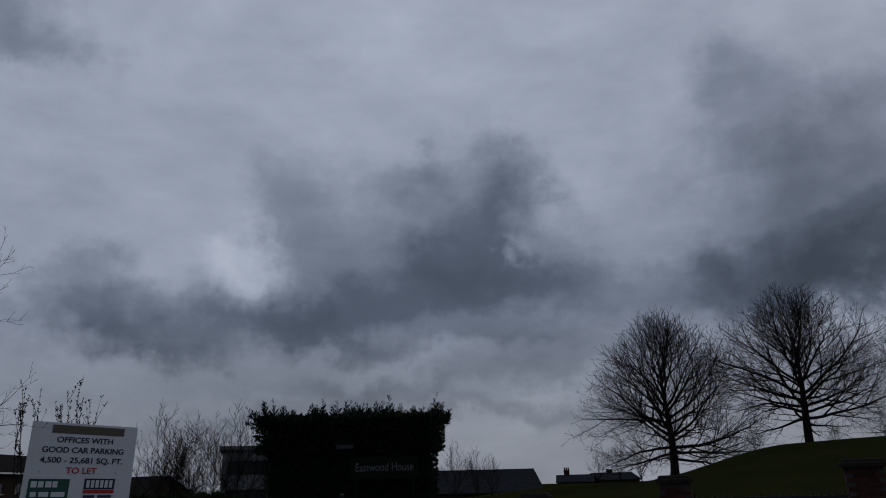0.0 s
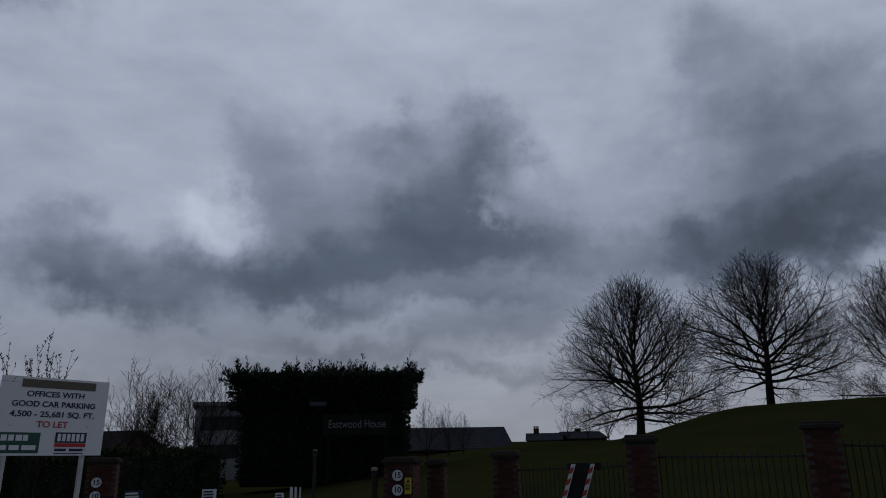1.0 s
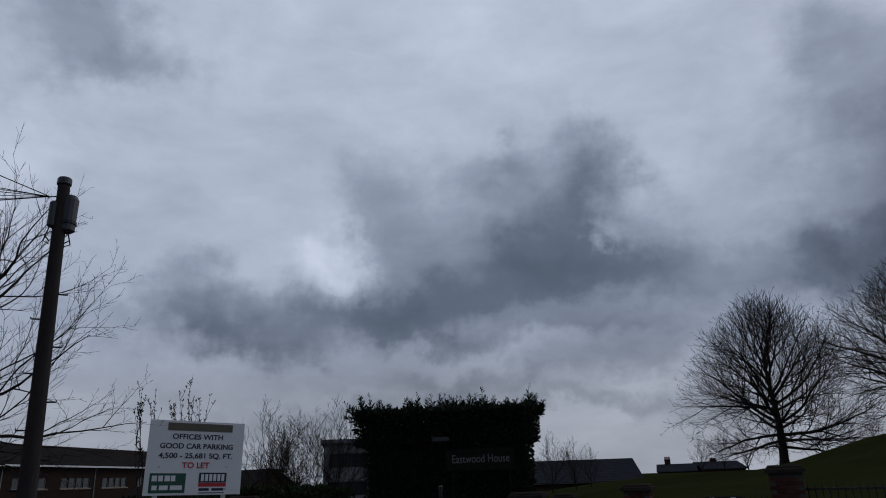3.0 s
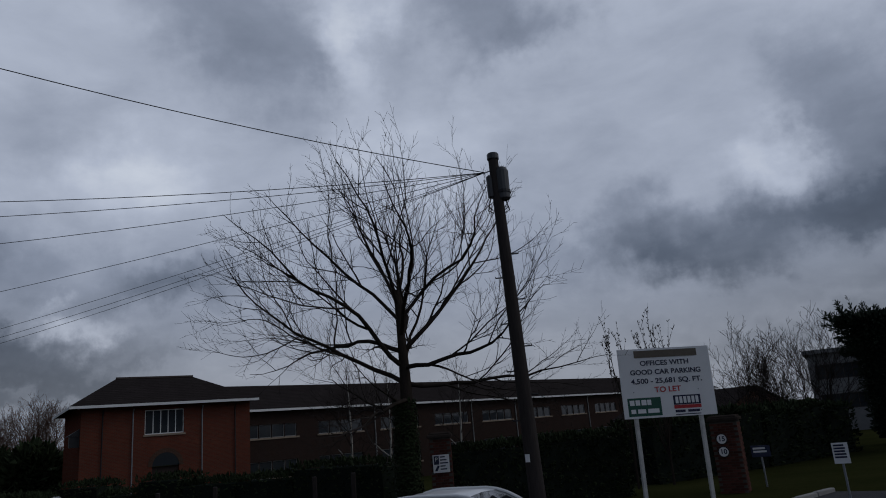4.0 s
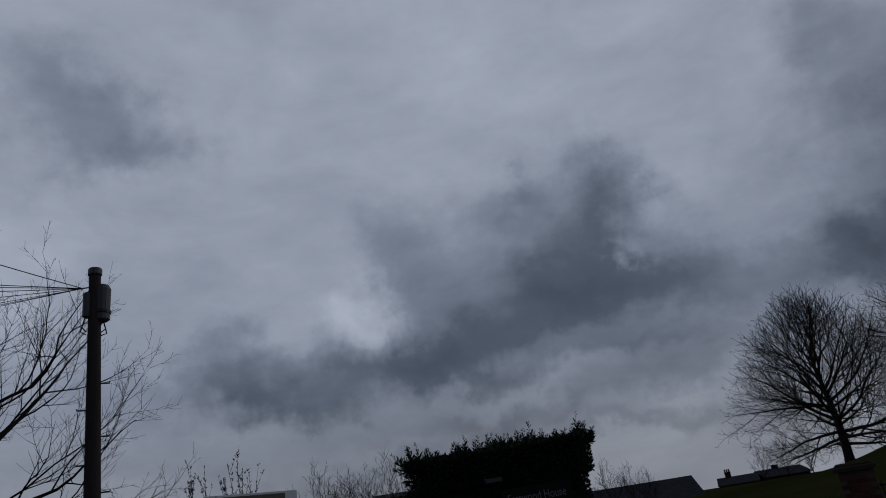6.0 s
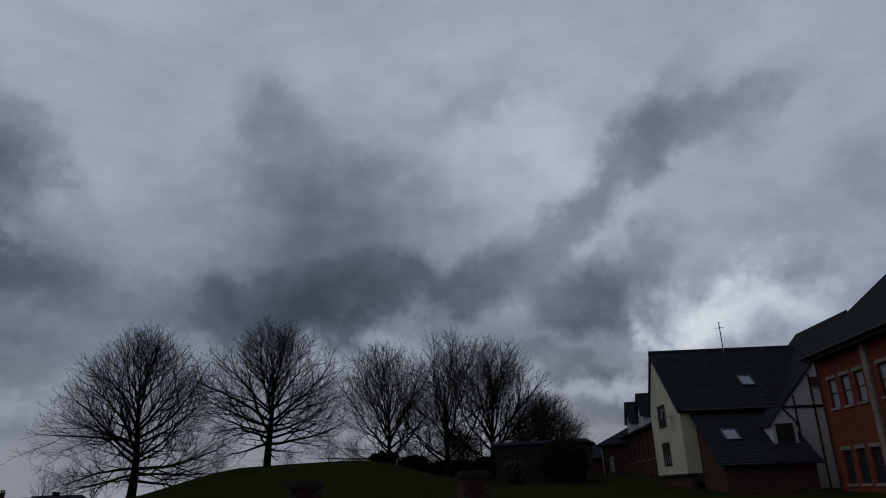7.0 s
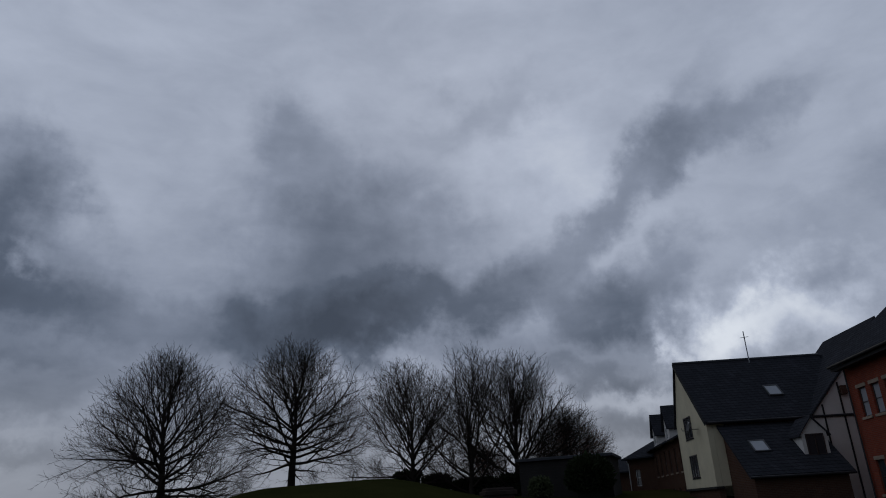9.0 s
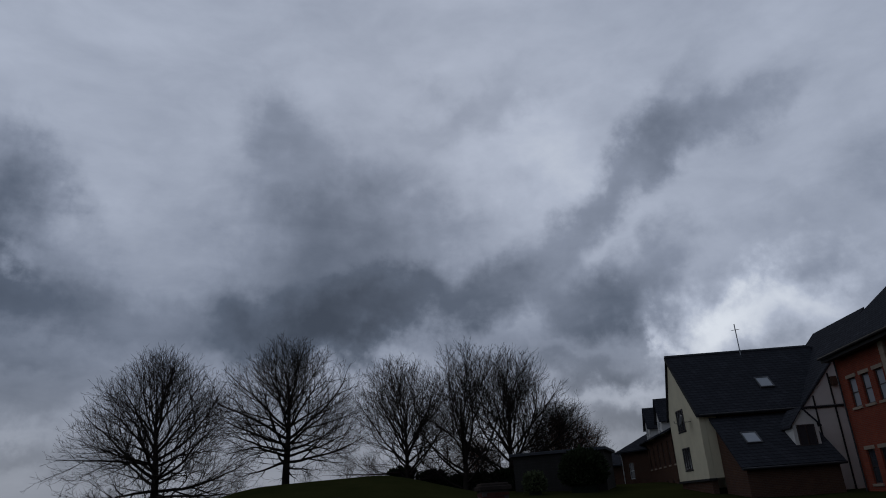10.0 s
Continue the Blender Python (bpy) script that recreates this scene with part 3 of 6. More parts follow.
plant(dome_a, *polar(15.15, 61), 20, 1.07, "bare broad-domed tree standing below the mound", MOUND_TREES, tall=0.93)
plant(dome_b, *polar(24.7, 60), 75, 1.05, "bare round-headed tree on top of the mound", MOUND_TREES, tall=0.945)
plant(tall_c, *polar(33.9, 60), 10, 0.93, "bare spreading tree behind the mound", MOUND_TREES, tall=0.91)
plant(tall_d, *polar(38.5, 58), 130, 1.03, "bare narrow tree with close upright branches", MOUND_TREES, tall=0.935)
plant(tall_c, *polar(42.2, 61), 260, 1.08, "bare spreading tree beside the dark shed", MOUND_TREES, tall=0.90)
plant(dome_b, *polar(46.0, 66), 310, 0.66, "bare spreading tree behind the dark shed", MOUND_TREES)
street = branching(31, ((2.0, 3.8), (3.6, 5.4), (5.6, 5.9), (7.6, 5.7), (8.9, 4.8), (9.9, 3.5), (10.8, 2.0), (11.6, 0.1)), 0.29, 0.0056, 3.8, 16, (102, 22), (0.60, 0.36, 0.17), (0.62, 0.44, 0.36), (0, 0.05, 0.09, 0.25, 0.6), TWIG, 0.03, lead=0.40, wander=0.19, stout=0.0092)
plant(street, *polar(-49.6, 20), 40, 1.0, "bare street tree with upswept branches and ivy on its trunk", name="street_tree")

# ---- buildings: tools ----
def frontage(az0, r0, az1, r1, z):
    """A pose with its x axis from the first place to the second, y away from the viewer, and the length between them."""
    (x0, y0), (x1, y1) = polar(az0, r0), polar(az1, r1)
    return pose(x0, y0, z, 0, 0, math.degrees(math.atan2(y1 - y0, x1 - x0))), math.hypot(x1 - x0, y1 - y0)


def holed(g, x0, x1, z0, z1, holes, thick=0.3, y=0.0):
    """A wall in the plane y with openings (x0, x1, z0, z1) that go through it."""
    xs = sorted({x0, x1, *[min(max(v, x0), x1) for h in holes for v in h[:2]]})
    zs = sorted({z0, z1, *[min(max(v, z0), z1) for h in holes for v in h[2:]]})

    def solid(i, j):
        if not (0 <= i < len(xs) - 1 and 0 <= j < len(zs) - 1):
            return False
        cx, cz = (xs[i] + xs[i + 1]) / 2, (zs[j] + zs[j + 1]) / 2
        return not any(h[0] < cx < h[1] and h[2] < cz < h[3] for h in holes)

    for i in range(len(xs) - 1):
        for j in range(len(zs) - 1):
            if not solid(i, j):
                continue
            a, b, c, d = xs[i], xs[i + 1], zs[j], zs[j + 1]
            q = [(a, y, c), (b, y, c), (b, y, d), (a, y, d), (a, y + thick, c), (b, y + thick, c), (b, y + thick, d), (a, y + thick, d)]
            fs = [(0, 1, 2, 3), (7, 6, 5, 4)]
            if not solid(i - 1, j):
                fs.append((0, 3, 7, 4))
            if not solid(i + 1, j):
                fs.append((1, 5, 6, 2))
            if not solid(i, j - 1):
                fs.append((0, 4, 5, 1))
            if not solid(i, j + 1):
                fs.append((3, 2, 6, 7))
            g.add(q, fs)
    return g.weld()


def window(parent, m, w, h, frame_mat, cols=1, rows=2, sill=None, lintel=None, name="window", glazing=None):
    """A window whose outside faces -y, its foot centred at m: frame, panes, and a sill and lintel where it has them."""
    bar = 0.05
    g = Geo()
    g.box(-w / 2, 0.08, 0, -w / 2 + bar, 0.16, h).box(w / 2 - bar, 0.08, 0, w / 2, 0.16, h)
    g.box(-w / 2 + bar, 0.08, 0, w / 2 - bar, 0.16, bar).box(-w / 2 + bar, 0.08, h - bar, w / 2 - bar, 0.16, h)
    win = part(name, g, frame_mat, parent, m=m)
    iw, ih = w - 2 * bar, h - 2 * bar
    for i in range(1, cols):
        x = -w / 2 + bar + iw * i / cols
        part("mullion", Geo().box(x - 0.022, 0.075, bar, x + 0.022, 0.15, h - bar), frame_mat, win)
    for j in range(1, rows):
        z = bar + ih * j / rows
        part("glazing_bar", Geo().box(-w / 2 + bar, 0.085, z - 0.022, w / 2 - bar, 0.145, z + 0.022), frame_mat, win)
    part("pane", Geo().box(-w / 2 + bar, 0.11, bar, w / 2 - bar, 0.125, h - bar), glazing or GLASS, win)
    if sill:
        part("sill", Geo().block(-w / 2 - 0.08, -0.07, -0.11, w / 2 + 0.08, 0.10, -0.004, 0.012), sill, win)
    if lintel:
        part("lintel", Geo().block(-w / 2 - 0.1, -0.025, h + 0.004, w / 2 + 0.1, 0.12, h + 0.16, 0.008), lintel, win)
    return win


def slab(parent, outline, mat, thick=0.12, name="roof", label=""):
    """One roof slope from its upper corners, with thickness below."""
    return part(name, Geo().prism([(p[0], p[1], p[2]) for p in outline], (0, 0, -thick)), mat, parent, label)


def ridge_tiles(parent, a, b, mat):
    """Half-round capping along a ridge or hip."""
    part("ridge_capping", Geo().tube([a, b], 0.11, 8), mat, parent)


def downpipe(parent, x, y, z0, z1, mat, r=0.04):
    part("downpipe", Geo().tube([(x, y, z0), (x, y, z1 - 0.25), (x, y - 0.08, z1 - 0.12), (x, y - 0.2, z1)], r, 8), mat, parent)


def chimney(parent, x, y, z0, z1, w, d, pots, mat):
    c = part("chimney", Geo().box(x - w / 2, y - d / 2, z0, x + w / 2, y + d / 2, z1).box(x - w / 2 - 0.05, y - d / 2 - 0.05, z1, x + w / 2 + 0.05, y + d / 2 + 0.05, z1 + 0.12), mat, parent)
    for k in range(pots):
        px = x + (k - (pots - 1) / 2) * w / max(pots, 1)
        part("chimney_pot", Geo().lathe([(0.13, z1 + 0.12), (0.11, z1 + 0.45), (0.13, z1 + 0.48), (0.13, z1 + 0.55), (0.09, z1 + 0.55)], 10, px, y), CHIMNEY_POT, c)


# ---- red brick offices ----
def brick_offices():
    m, w = frontage(66.6, 37.9, 78.6, 26.2, 1.2)
    b = thing("office_building", m, "two-storey red brick offices with buff stone piers and slate roof", "building")
    eave, depth, top = 7.0, 5.0, 11.0
    piers = [4.65, 9.0, w - 0.15]
    holes, wins = [], []
    bays = [(0.55, 4.3), (5.05, 8.7), (9.4, w - 0.55)]
    for lo, hi in bays:
        for k in range(3):
            c = lo + (hi - lo) * (k + 0.5) / 3
            for z, h in ((4.22, 1.28), (0.95, 1.42)):
                holes.append((c - 0.38, c + 0.38, z, z + h))
                wins.append((c, z, h))
    part("wall", holed(Geo(), 0, w, -1.5, eave, holes, 0.32), BRICK, b)
    for c, z, h in wins:
        window(b, Matrix.Translation((c, 0, z)), 0.76, h, DARK_FRAME, 1, 2, STONE, STONE, glazing=PALE_GLASS if z > 3 else GLASS)
    # gable ends
    g = Geo().prism([(w, 0.33, -1.5), (w, 2 * depth, -1.5), (w, 2 * depth, eave), (w, depth, top - 0.15), (w, 0.33, eave)], (-0.3, 0, 0))
    part("gable_wall", g, BRICK, b)
    part("gable_wall", Geo().prism([(0, 0.33, -1.5), (0, 2 * depth, -1.5), (0, 2 * depth, eave), (0, depth, top - 0.15), (0, 0.33, eave)], (0.3, 0, 0)), BRICK, b)
    part("rear_wall", Geo().box(0.31, 2 * depth - 0.3, -1.5, w - 0.31, 2 * depth, eave), BRICK, b)
    for x in piers:
        last = x > w - 1
        ph = eave - (0.15 if not last else 0.05)
        half = 0.19 if not last else 0.30
        p = part("pier", Geo().box(x - half + 0.02, -0.10, -1.5, x + half - 0.02, -0.004, ph), MORTAR, b, "buff stone pier")
        n = 22
        block = Geo().block(-half, -0.14, 0.0, half, 0.0, ph / n * 0.97, 0.012).mesh("stone_block", STONE)
        for k in range(n):
            part("stone_block", block, None, p, m=Matrix.Translation((x, -0.004, k * ph / n)))
        part("pier_cap", Geo().block(x - half - 0.05, -0.2, ph, x + half + 0.05, 0.0, ph + 0.1, 0.015), STONE, p)
    ov = 0.55
    drop = (top - eave) / depth * ov
    x0, x1 = -0.25, w + 0.3
    slab(b, [(x0, -ov, eave - drop + 0.22), (x1, -ov, eave - drop + 0.22), (x1, depth, top + 0.22), (x0, depth, top + 0.22)], ROOF_SLATE, 0.16)
    slab(b, [(x0, 2 * depth + ov, eave - drop + 0.22), (x1, 2 * depth + ov, eave - drop + 0.22), (x1, depth, top + 0.22), (x0, depth, top + 0.22)], ROOF_SLATE, 0.16)
    ridge_tiles(b, (x0 + 0.05, depth, top + 0.16), (x1, depth, top + 0.16), SLATE)
    part("gutter", Geo().tube([(x0, -ov - 0.05, eave - drop + 0.1), (x1, -ov - 0.05, eave - drop + 0.1)], 0.07, 8), BLACK_TIMBER, b, "black gutter")
    part("fascia", Geo().box(x0 + 0.02, -ov + 0.03, eave - drop - 0.12, x1 - 0.02, -ov + 0.06, eave - drop + 0.05), BLACK_TIMBER, b)
    part("soffit", Geo().box(x0 + 0.02, -ov + 0.07, eave - drop - 0.1, x1 - 0.02, -0.15, eave - drop - 0.06), BLACK_TIMBER, b)
    # pale box end where the eaves return at the corner
    part("kneeler", Geo().prism([(x1 - 0.02, -ov, eave - drop - 0.1), (x1 - 0.02, -0.1, eave - drop - 0.1), (x1 - 0.02, -0.1, eave + 0.02), (x1 - 0.02, -ov, eave - drop + 0.1)], (0.05, 0, 0)), WHITE_PAINT, b, "white painted eaves end")
    part("string_course", Geo().block(w, 0.5, 5.2, w + 0.06, 2 * depth, 5.34, 0.01), STONE, b)
    for y, z in ((3.2, 3.6), (6.6, 3.6), (3.2, 6.6), (6.6, 6.6)):
        window(b, Matrix.Translation((w + 0.004, y, z)) @ pose(0, 0, 0, 0, 0, 90) @ Matrix.Translation((0, -0.15, 0)), 0.9, 1.3, DARK_FRAME, 1, 2, STONE, STONE)
    downpipe(b, 0.15, -0.1, -1.0, eave - 0.2, BLACK_STEEL)


# ---- cream rendered house with its low-eaved extension ----
def cream_house():
    x0, y0 = polar(56.7, 39.8)
    m = pose(x0, y0, 1.0, 0, 0, math.degrees(math.atan2(-0.65, 0.76)))
    b = thing("rendered_house", m, "cream rendered house with steep dark slate roof and extension", "house")
    eave, ry, rz, by, bz = 5.1, 4.2, 8.75, 6.1, 5.6
    zc = 1.9
    # gable: two windows through the render, brick undercroft below
    g = Geo()
    part("gable_wall", g.prism([(0, 0, zc), (0, by, zc), (0, by, bz), (0, ry, rz), (0, 0, eave)], (0.3, 0, 0)), CREAM, b, "cream render")
    part("plinth_wall", Geo().box(0.1, 0.1, -1.0, 0.4, by - 0.1, zc - 0.004), BRICK_DARK, b)
    part("jetty", Geo().box(-0.05, -0.05, zc - 0.12, 0.35, by + 0.02, zc - 0.003), BLACK_TIMBER, b)
    side = pose(0, 0, 0, 0, 0, -90)
    for yy, z in ((3.55, 4.55), (3.5, 2.45)):
        window(b, Matrix.Translation((-0.12, yy, z)) @ side, 1.5, 1.2, DARK_FRAME, 3, 1)
        part("surround", Geo().box(-0.03, yy - 0.85, z - 0.07, -0.004, yy + 0.85, z - 0.005), BLACK_TIMBER, b)
    part("wall", Geo().box(0.31, 0, zc, 0.9, 0.3, eave + 0.15), CREAM, b, "cream render return")
    part("wall", Geo().box(0.9, 0, -1.0, 8.2, 0.3, eave), BRICK_DARK, b)
    part("rear_wall", Geo().box(0.31, by - 0.3, -1.0, 9.6, by, bz), CREAM, b)
    slab(b, [(-0.12, -0.25, eave - 0.02), (8.4, -0.25, eave - 0.02), (8.4, ry, rz + 0.2), (-0.12, ry, rz + 0.2)], ROOF_SLATE, 0.15)
    slab(b, [(-0.12, by + 0.2, bz - 0.1), (9.6, by + 0.2, bz - 0.1), (9.6, ry, rz + 0.2), (-0.12, ry, rz + 0.2)], ROOF_SLATE, 0.15)
    part("barge_board", Geo().prism([(-0.16, -0.25, eave - 0.22), (-0.16, ry, rz), (-0.16, ry, rz + 0.2), (-0.16, -0.25, eave)], (0.035, 0, 0)), BLACK_TIMBER, b)
    ridge_tiles(b, (-0.12, ry, rz + 0.2), (8.4, ry, rz + 0.2), SLATE)
    part("gutter", Geo().tube([(0.0, -0.3, eave - 0.08), (8.0, -0.3, eave - 0.08)], 0.06, 8), BLACK_STEEL, b)
    downpipe(b, 0.95, -0.06, -0.8, eave, BLACK_STEEL)
    # extension under a long low slope
    ez, ey = 2.35, -3.4
    slab(b, [(0.5, ey - 0.2, ez - 0.1), (5.25, ey - 0.2, ez - 0.1), (5.25, -0.03, eave - 0.22), (0.5, -0.03, eave - 0.22)], ROOF_SLATE, 0.14)
    part("extension_wall", Geo().box(0.75, ey, -1.0, 5.0, ey + 0.3, ez - 0.25), BRICK_DARK, b)
    part("extension_side", Geo().prism([(0.75, ey + 0.31, -1.0), (0.75, -0.01, -1.0), (0.75, -0.01, eave - 0.5), (0.75, ey + 0.31, ez - 0.15)], (0.3, 0, 0)), BRICK_DARK, b)
    part("extension_side", Geo().prism([(5.0, ey + 0.31, -1.0), (5.0, -0.01, -1.0), (5.0, -0.01, eave - 0.5), (5.0, ey + 0.31, ez - 0.15)], (-0.3, 0, 0)), BRICK_DARK, b)
    part("gutter", Geo().tube([(0.5, ey - 0.26, ez - 0.2), (5.25, ey - 0.26, ez - 0.2)], 0.06, 8), BLACK_STEEL, b)

    def skylight(x, y, z, slope, w, h):
        at = Matrix.Translation((x, y, z)) @ pose(0, 0, 0, slope)
        s = part("skylight", Geo().box(-w / 2, -h / 2, 0, w / 2, -h / 2 + 0.06, 0.09).box(-w / 2, h / 2 - 0.06, 0, w / 2, h / 2, 0.09).box(-w / 2, -h / 2 + 0.06, 0, -w / 2 + 0.06, h / 2 - 0.06, 0.09).box(w / 2 - 0.06, -h / 2 + 0.06, 0, w / 2, h / 2 - 0.06, 0.09), PLASTIC, b, m=at)
        part("pane", Geo().box(-w / 2 + 0.06, -h / 2 + 0.06, 0.03, w / 2 - 0.06, h / 2 - 0.06, 0.06), SKY_GLASS, s)

    s1 = math.degrees(math.atan2(rz + 0.2 - eave, ry + 0.25))
    skylight(4.35, 1.55, eave + 0.03 + 1.8 * math.tan(radians(s1)), s1, 0.78, 0.98)
    s2 = math.degrees(math.atan2(eave - 0.22 - ez + 0.1, -ey + 0.17))
    skylight(1.85, -1.75, ez - 0.1 + (-1.75 - ey + 0.2) * math.tan(radians(s2)), s2, 0.78, 0.98)
    part("roof_vent", Geo().box(6.2, 0.9, eave + 0.95, 6.75, 1.05, eave + 1.2), PLASTIC, b)
    # dormer with a pitched head
    dx, dz = 4.25, 3.35
    dy = ey + 0.95
    d = part("dormer", Geo().prism([(dx - 0.6, dy, dz - 0.45), (dx + 0.6, dy, dz - 0.45), (dx + 0.6, dy, dz + 0.75), (dx, dy, dz + 1.45), (dx - 0.6, dy, dz + 0.75)], (0, 1.5, 0)), WHITE_RENDER, b, "white rendered dormer")
    slab(d, [(dx - 0.75, dy - 0.12, dz + 0.62), (dx, dy - 0.12, dz + 1.52), (dx, dy + 1.7, dz + 1.52), (dx - 0.75, dy + 1.7, dz + 0.62)], ROOF_SLATE, 0.07, "dormer_roof")
    slab(d, [(dx + 0.75, dy - 0.12, dz + 0.62), (dx, dy - 0.12, dz + 1.52), (dx, dy + 1.7, dz + 1.52), (dx + 0.75, dy + 1.7, dz + 0.62)], ROOF_SLATE, 0.07, "dormer_roof")
    window(d, Matrix.Translation((dx, dy - 0.13, dz - 0.32)), 0.85, 1.0, DARK_FRAME, 2, 1)
    # white cross wing with black timbers
    part("wing_wall", Geo().prism([(5.3, 0.0, -1.0), (9.6, 0.0, -1.0), (9.6, 0.0, 9.7), (5.3, 0.0, 5.0)], (0, -0.25, 0)), WHITE_RENDER, b, "white render")
    for x, zt in ((5.95, 5.6), (6.95, 6.7)):
        part("timber", Geo().box(x - 0.04, -0.29, 0.4, x + 0.04, -0.254, zt), BLACK_TIMBER, b, "black timber")
    slab(b, [(4.95, -0.4, 4.85), (9.7, -0.4, 10.05), (9.7, 6, 10.05), (4.95, 6, 4.85)], ROOF_SLATE, 0.14)
    part("hopper", Geo().block(7.0, -0.48, 6.05, 7.3, -0.26, 6.5, 0.02), BRICK_DARK, b)
    return m


def roof_aerial():
    x0, y0 = polar(60.55, 44.2)
    a = thing("tv_aerial", pose(x0, y0, 9.72, 0, 0, 20), "thin metal television aerial on the ridge", "aerial")
    part("mast", Geo().tube([(0, 0, -0.1), (0, 0, 1.75)], 0.03, 6), GALV, a)
    part("boom", Geo().tube([(-0.25, 0, 1.35), (0.3, 0, 1.45)], 0.02, 6), GALV, a)
    for k in range(5):
        part("element", Geo().tube([(-0.2 + 0.11 * k, -0.2, 1.36 + 0.02 * k), (-0.2 + 0.11 * k, 0.2, 1.36 + 0.02 * k)], 0.012, 5), GALV, a)


def satellite_dish(m):
    d = thing("satellite_dish", m @ Matrix.Translation((-0.12, 1.55, 4.9)), "dark satellite dish bracketed to the cream gable", "dish")
    part("reflector", Geo().lathe([(0.02, 0), (0.16, 0.02), (0.30, 0.08), (0.31, 0.09), (0.16, 0.035), (0.02, 0.015)], 16), PLASTIC, d, m=pose(-0.35, 0, 0.1, 0, -75, 0), smooth=True)
    part("bracket", Geo().tube([(0.12, 0, 0), (-0.3, 0, 0), (-0.33, 0, 0.1)], 0.02, 6), BLACK_STEEL, d)
    part("feed_arm", Geo().tube([(-0.34, 0, -0.1), (-0.75, 0, -0.05), (-0.78, 0, 0.1)], 0.014, 6), BLACK_STEEL, d)


# ---- terrace and gabled block beyond the cream house ----
def far_terrace():
    m, w = frontage(52.3, 68, 54.75, 53, 1.0)
    b = thing("brick_terrace", m, "brown brick terrace with two pointed dormers and narrow windows", "house")
    holes, wins = [], []
    n = 7
    for k in range(n):
        c = w * (k + 0.5) / n
        for z, h in ((3.2, 1.7), (0.6, 1.5)):
            holes.append((c - 0.35, c + 0.35, z, z + h))
            wins.append((c, z, h))
    part("wall", holed(Geo(), 0, w, -1, 5.6, holes), BRICK_DARK, b)
    for c, z, h in wins:
        window(b, Matrix.Translation((c, 0, z)), 0.7, h, DARK_FRAME, 1, 2, STONE)
    part("end_wall", Geo().prism([(0, 0.31, -1), (0, 8, -1), (0, 8, 5.6), (0, 4, 7.2), (0, 0.31, 5.6)], (0.3, 0, 0)), BRICK_DARK, b)
    slab(b, [(-0.2, -0.4, 5.5), (w + 0.2, -0.4, 5.5), (w + 0.2, 4, 7.5), (-0.2, 4, 7.5)], ROOF_SLATE)
    slab(b, [(-0.2, 8.4, 5.5), (w + 0.2, 8.4, 5.5), (w + 0.2, 4, 7.5), (-0.2, 4, 7.5)], ROOF_SLATE)
    for c in (w * 0.40, w * 0.78):
        d = part("dormer", Geo().prism([(c - 0.9, -0.3, 5.4), (c + 0.9, -0.3, 5.4), (c + 0.9, -0.3, 6.5), (c, -0.3, 7.9), (c - 0.9, -0.3, 6.5)], (0, 2.6, 0)), WHITE_RENDER, b, "pale pointed dormer")
        slab(d, [(c - 1.1, -0.5, 6.3), (c, -0.5, 8.05), (c, 3, 8.05), (c - 1.1, 3, 6.3)], ROOF_SLATE, 0.08, "dormer_roof")
        slab(d, [(c + 1.1, -0.5, 6.3), (c, -0.5, 8.05), (c, 3, 8.05), (c + 1.1, 3, 6.3)], ROOF_SLATE, 0.08, "dormer_roof")
        window(d, Matrix.Translation((c, -0.43, 5.5)), 0.9, 0.95, WHITE_PAINT, 2, 1)


def far_block():
    m, w = frontage(50.6, 69, 52.6, 66, 1.0)
    b = thing("brick_house", m, "plain brown brick block with hipped slate roof", "house")
    part("wall", holed(Geo(), 0, w, -1, 5.0, [(0.9, 1.6, 2.6, 4.0)]), BRICK_DARK, b)
    window(b, Matrix.Translation((1.25, 0, 2.6)), 0.7, 1.4, WHITE_PAINT, 1, 2)
    part("side_wall", Geo().box(0, 0.31, -1, 0.3, 8, 5), BRICK_DARK, b)
    part("side_wall", Geo().box(w - 0.3, 0.31, -1, w, 8, 5), BRICK_DARK, b)
    a, c = (w * 0.75, 3, 7.2), (w * 0.95, 5, 7.2)
    e = [(-0.4, -0.4, 5.0), (w + 0.4, -0.4, 5.0), (w + 0.4, 8.4, 5.0), (-0.4, 8.4, 5.0)]
    slab(b, [e[0], e[1], a], ROOF_SLATE)
    slab(b, [e[0], a, c, e[3]], ROOF_SLATE)
    slab(b, [e[1], e[2], c, a], ROOF_SLATE)
    downpipe(b, 0.15, -0.08, -0.5, 4.8, WHITE_PAINT)
    low, w2 = frontage(47.5, 74, 50.9, 70, 1.0)
    s = thing("low_brick_wing", low, "low brown brick range with shallow slate roof", "house")
    part("wall", holed(Geo(), 0, w2, -1, 4.0, []), BRICK_DARK, s)
    slab(s, [(-0.3, -0.4, 4.0), (w2 + 0.3, -0.4, 4.0), (w2 + 0.3, 3.5, 5.4), (-0.3, 3.5, 5.4)], ROOF_SLATE)
    slab(s, [(-0.3, 7.4, 4.0), (w2 + 0.3, 7.4, 4.0), (w2 + 0.3, 3.5, 5.4), (-0.3, 3.5, 5.4)], ROOF_SLATE)


def dark_shed():
    m, w = frontage(42.3, 47, 49.3, 46, 1.2)
    b = thing("timber_shed", m, "large dark boarded shed with a flat felt roof", "shed")
    part("wall", Geo().box(0.03, 0.03, -1.2, w - 0.03, 5, 3.9), BLACK_TIMBER, b)
    board = Geo().block(0, -0.02, 0, w, 0.03, 0.195, 0.008).mesh("board", BLACK_TIMBER)
    for k in range(20):
        part("board", board, None, b, m=Matrix.Translation((0, 0, -0.1 + 0.2 * k)))
    part("roof", Geo().block(-0.2, -0.25, 3.92, w + 0.2, 5.2, 4.1, 0.02), SLATE, b)


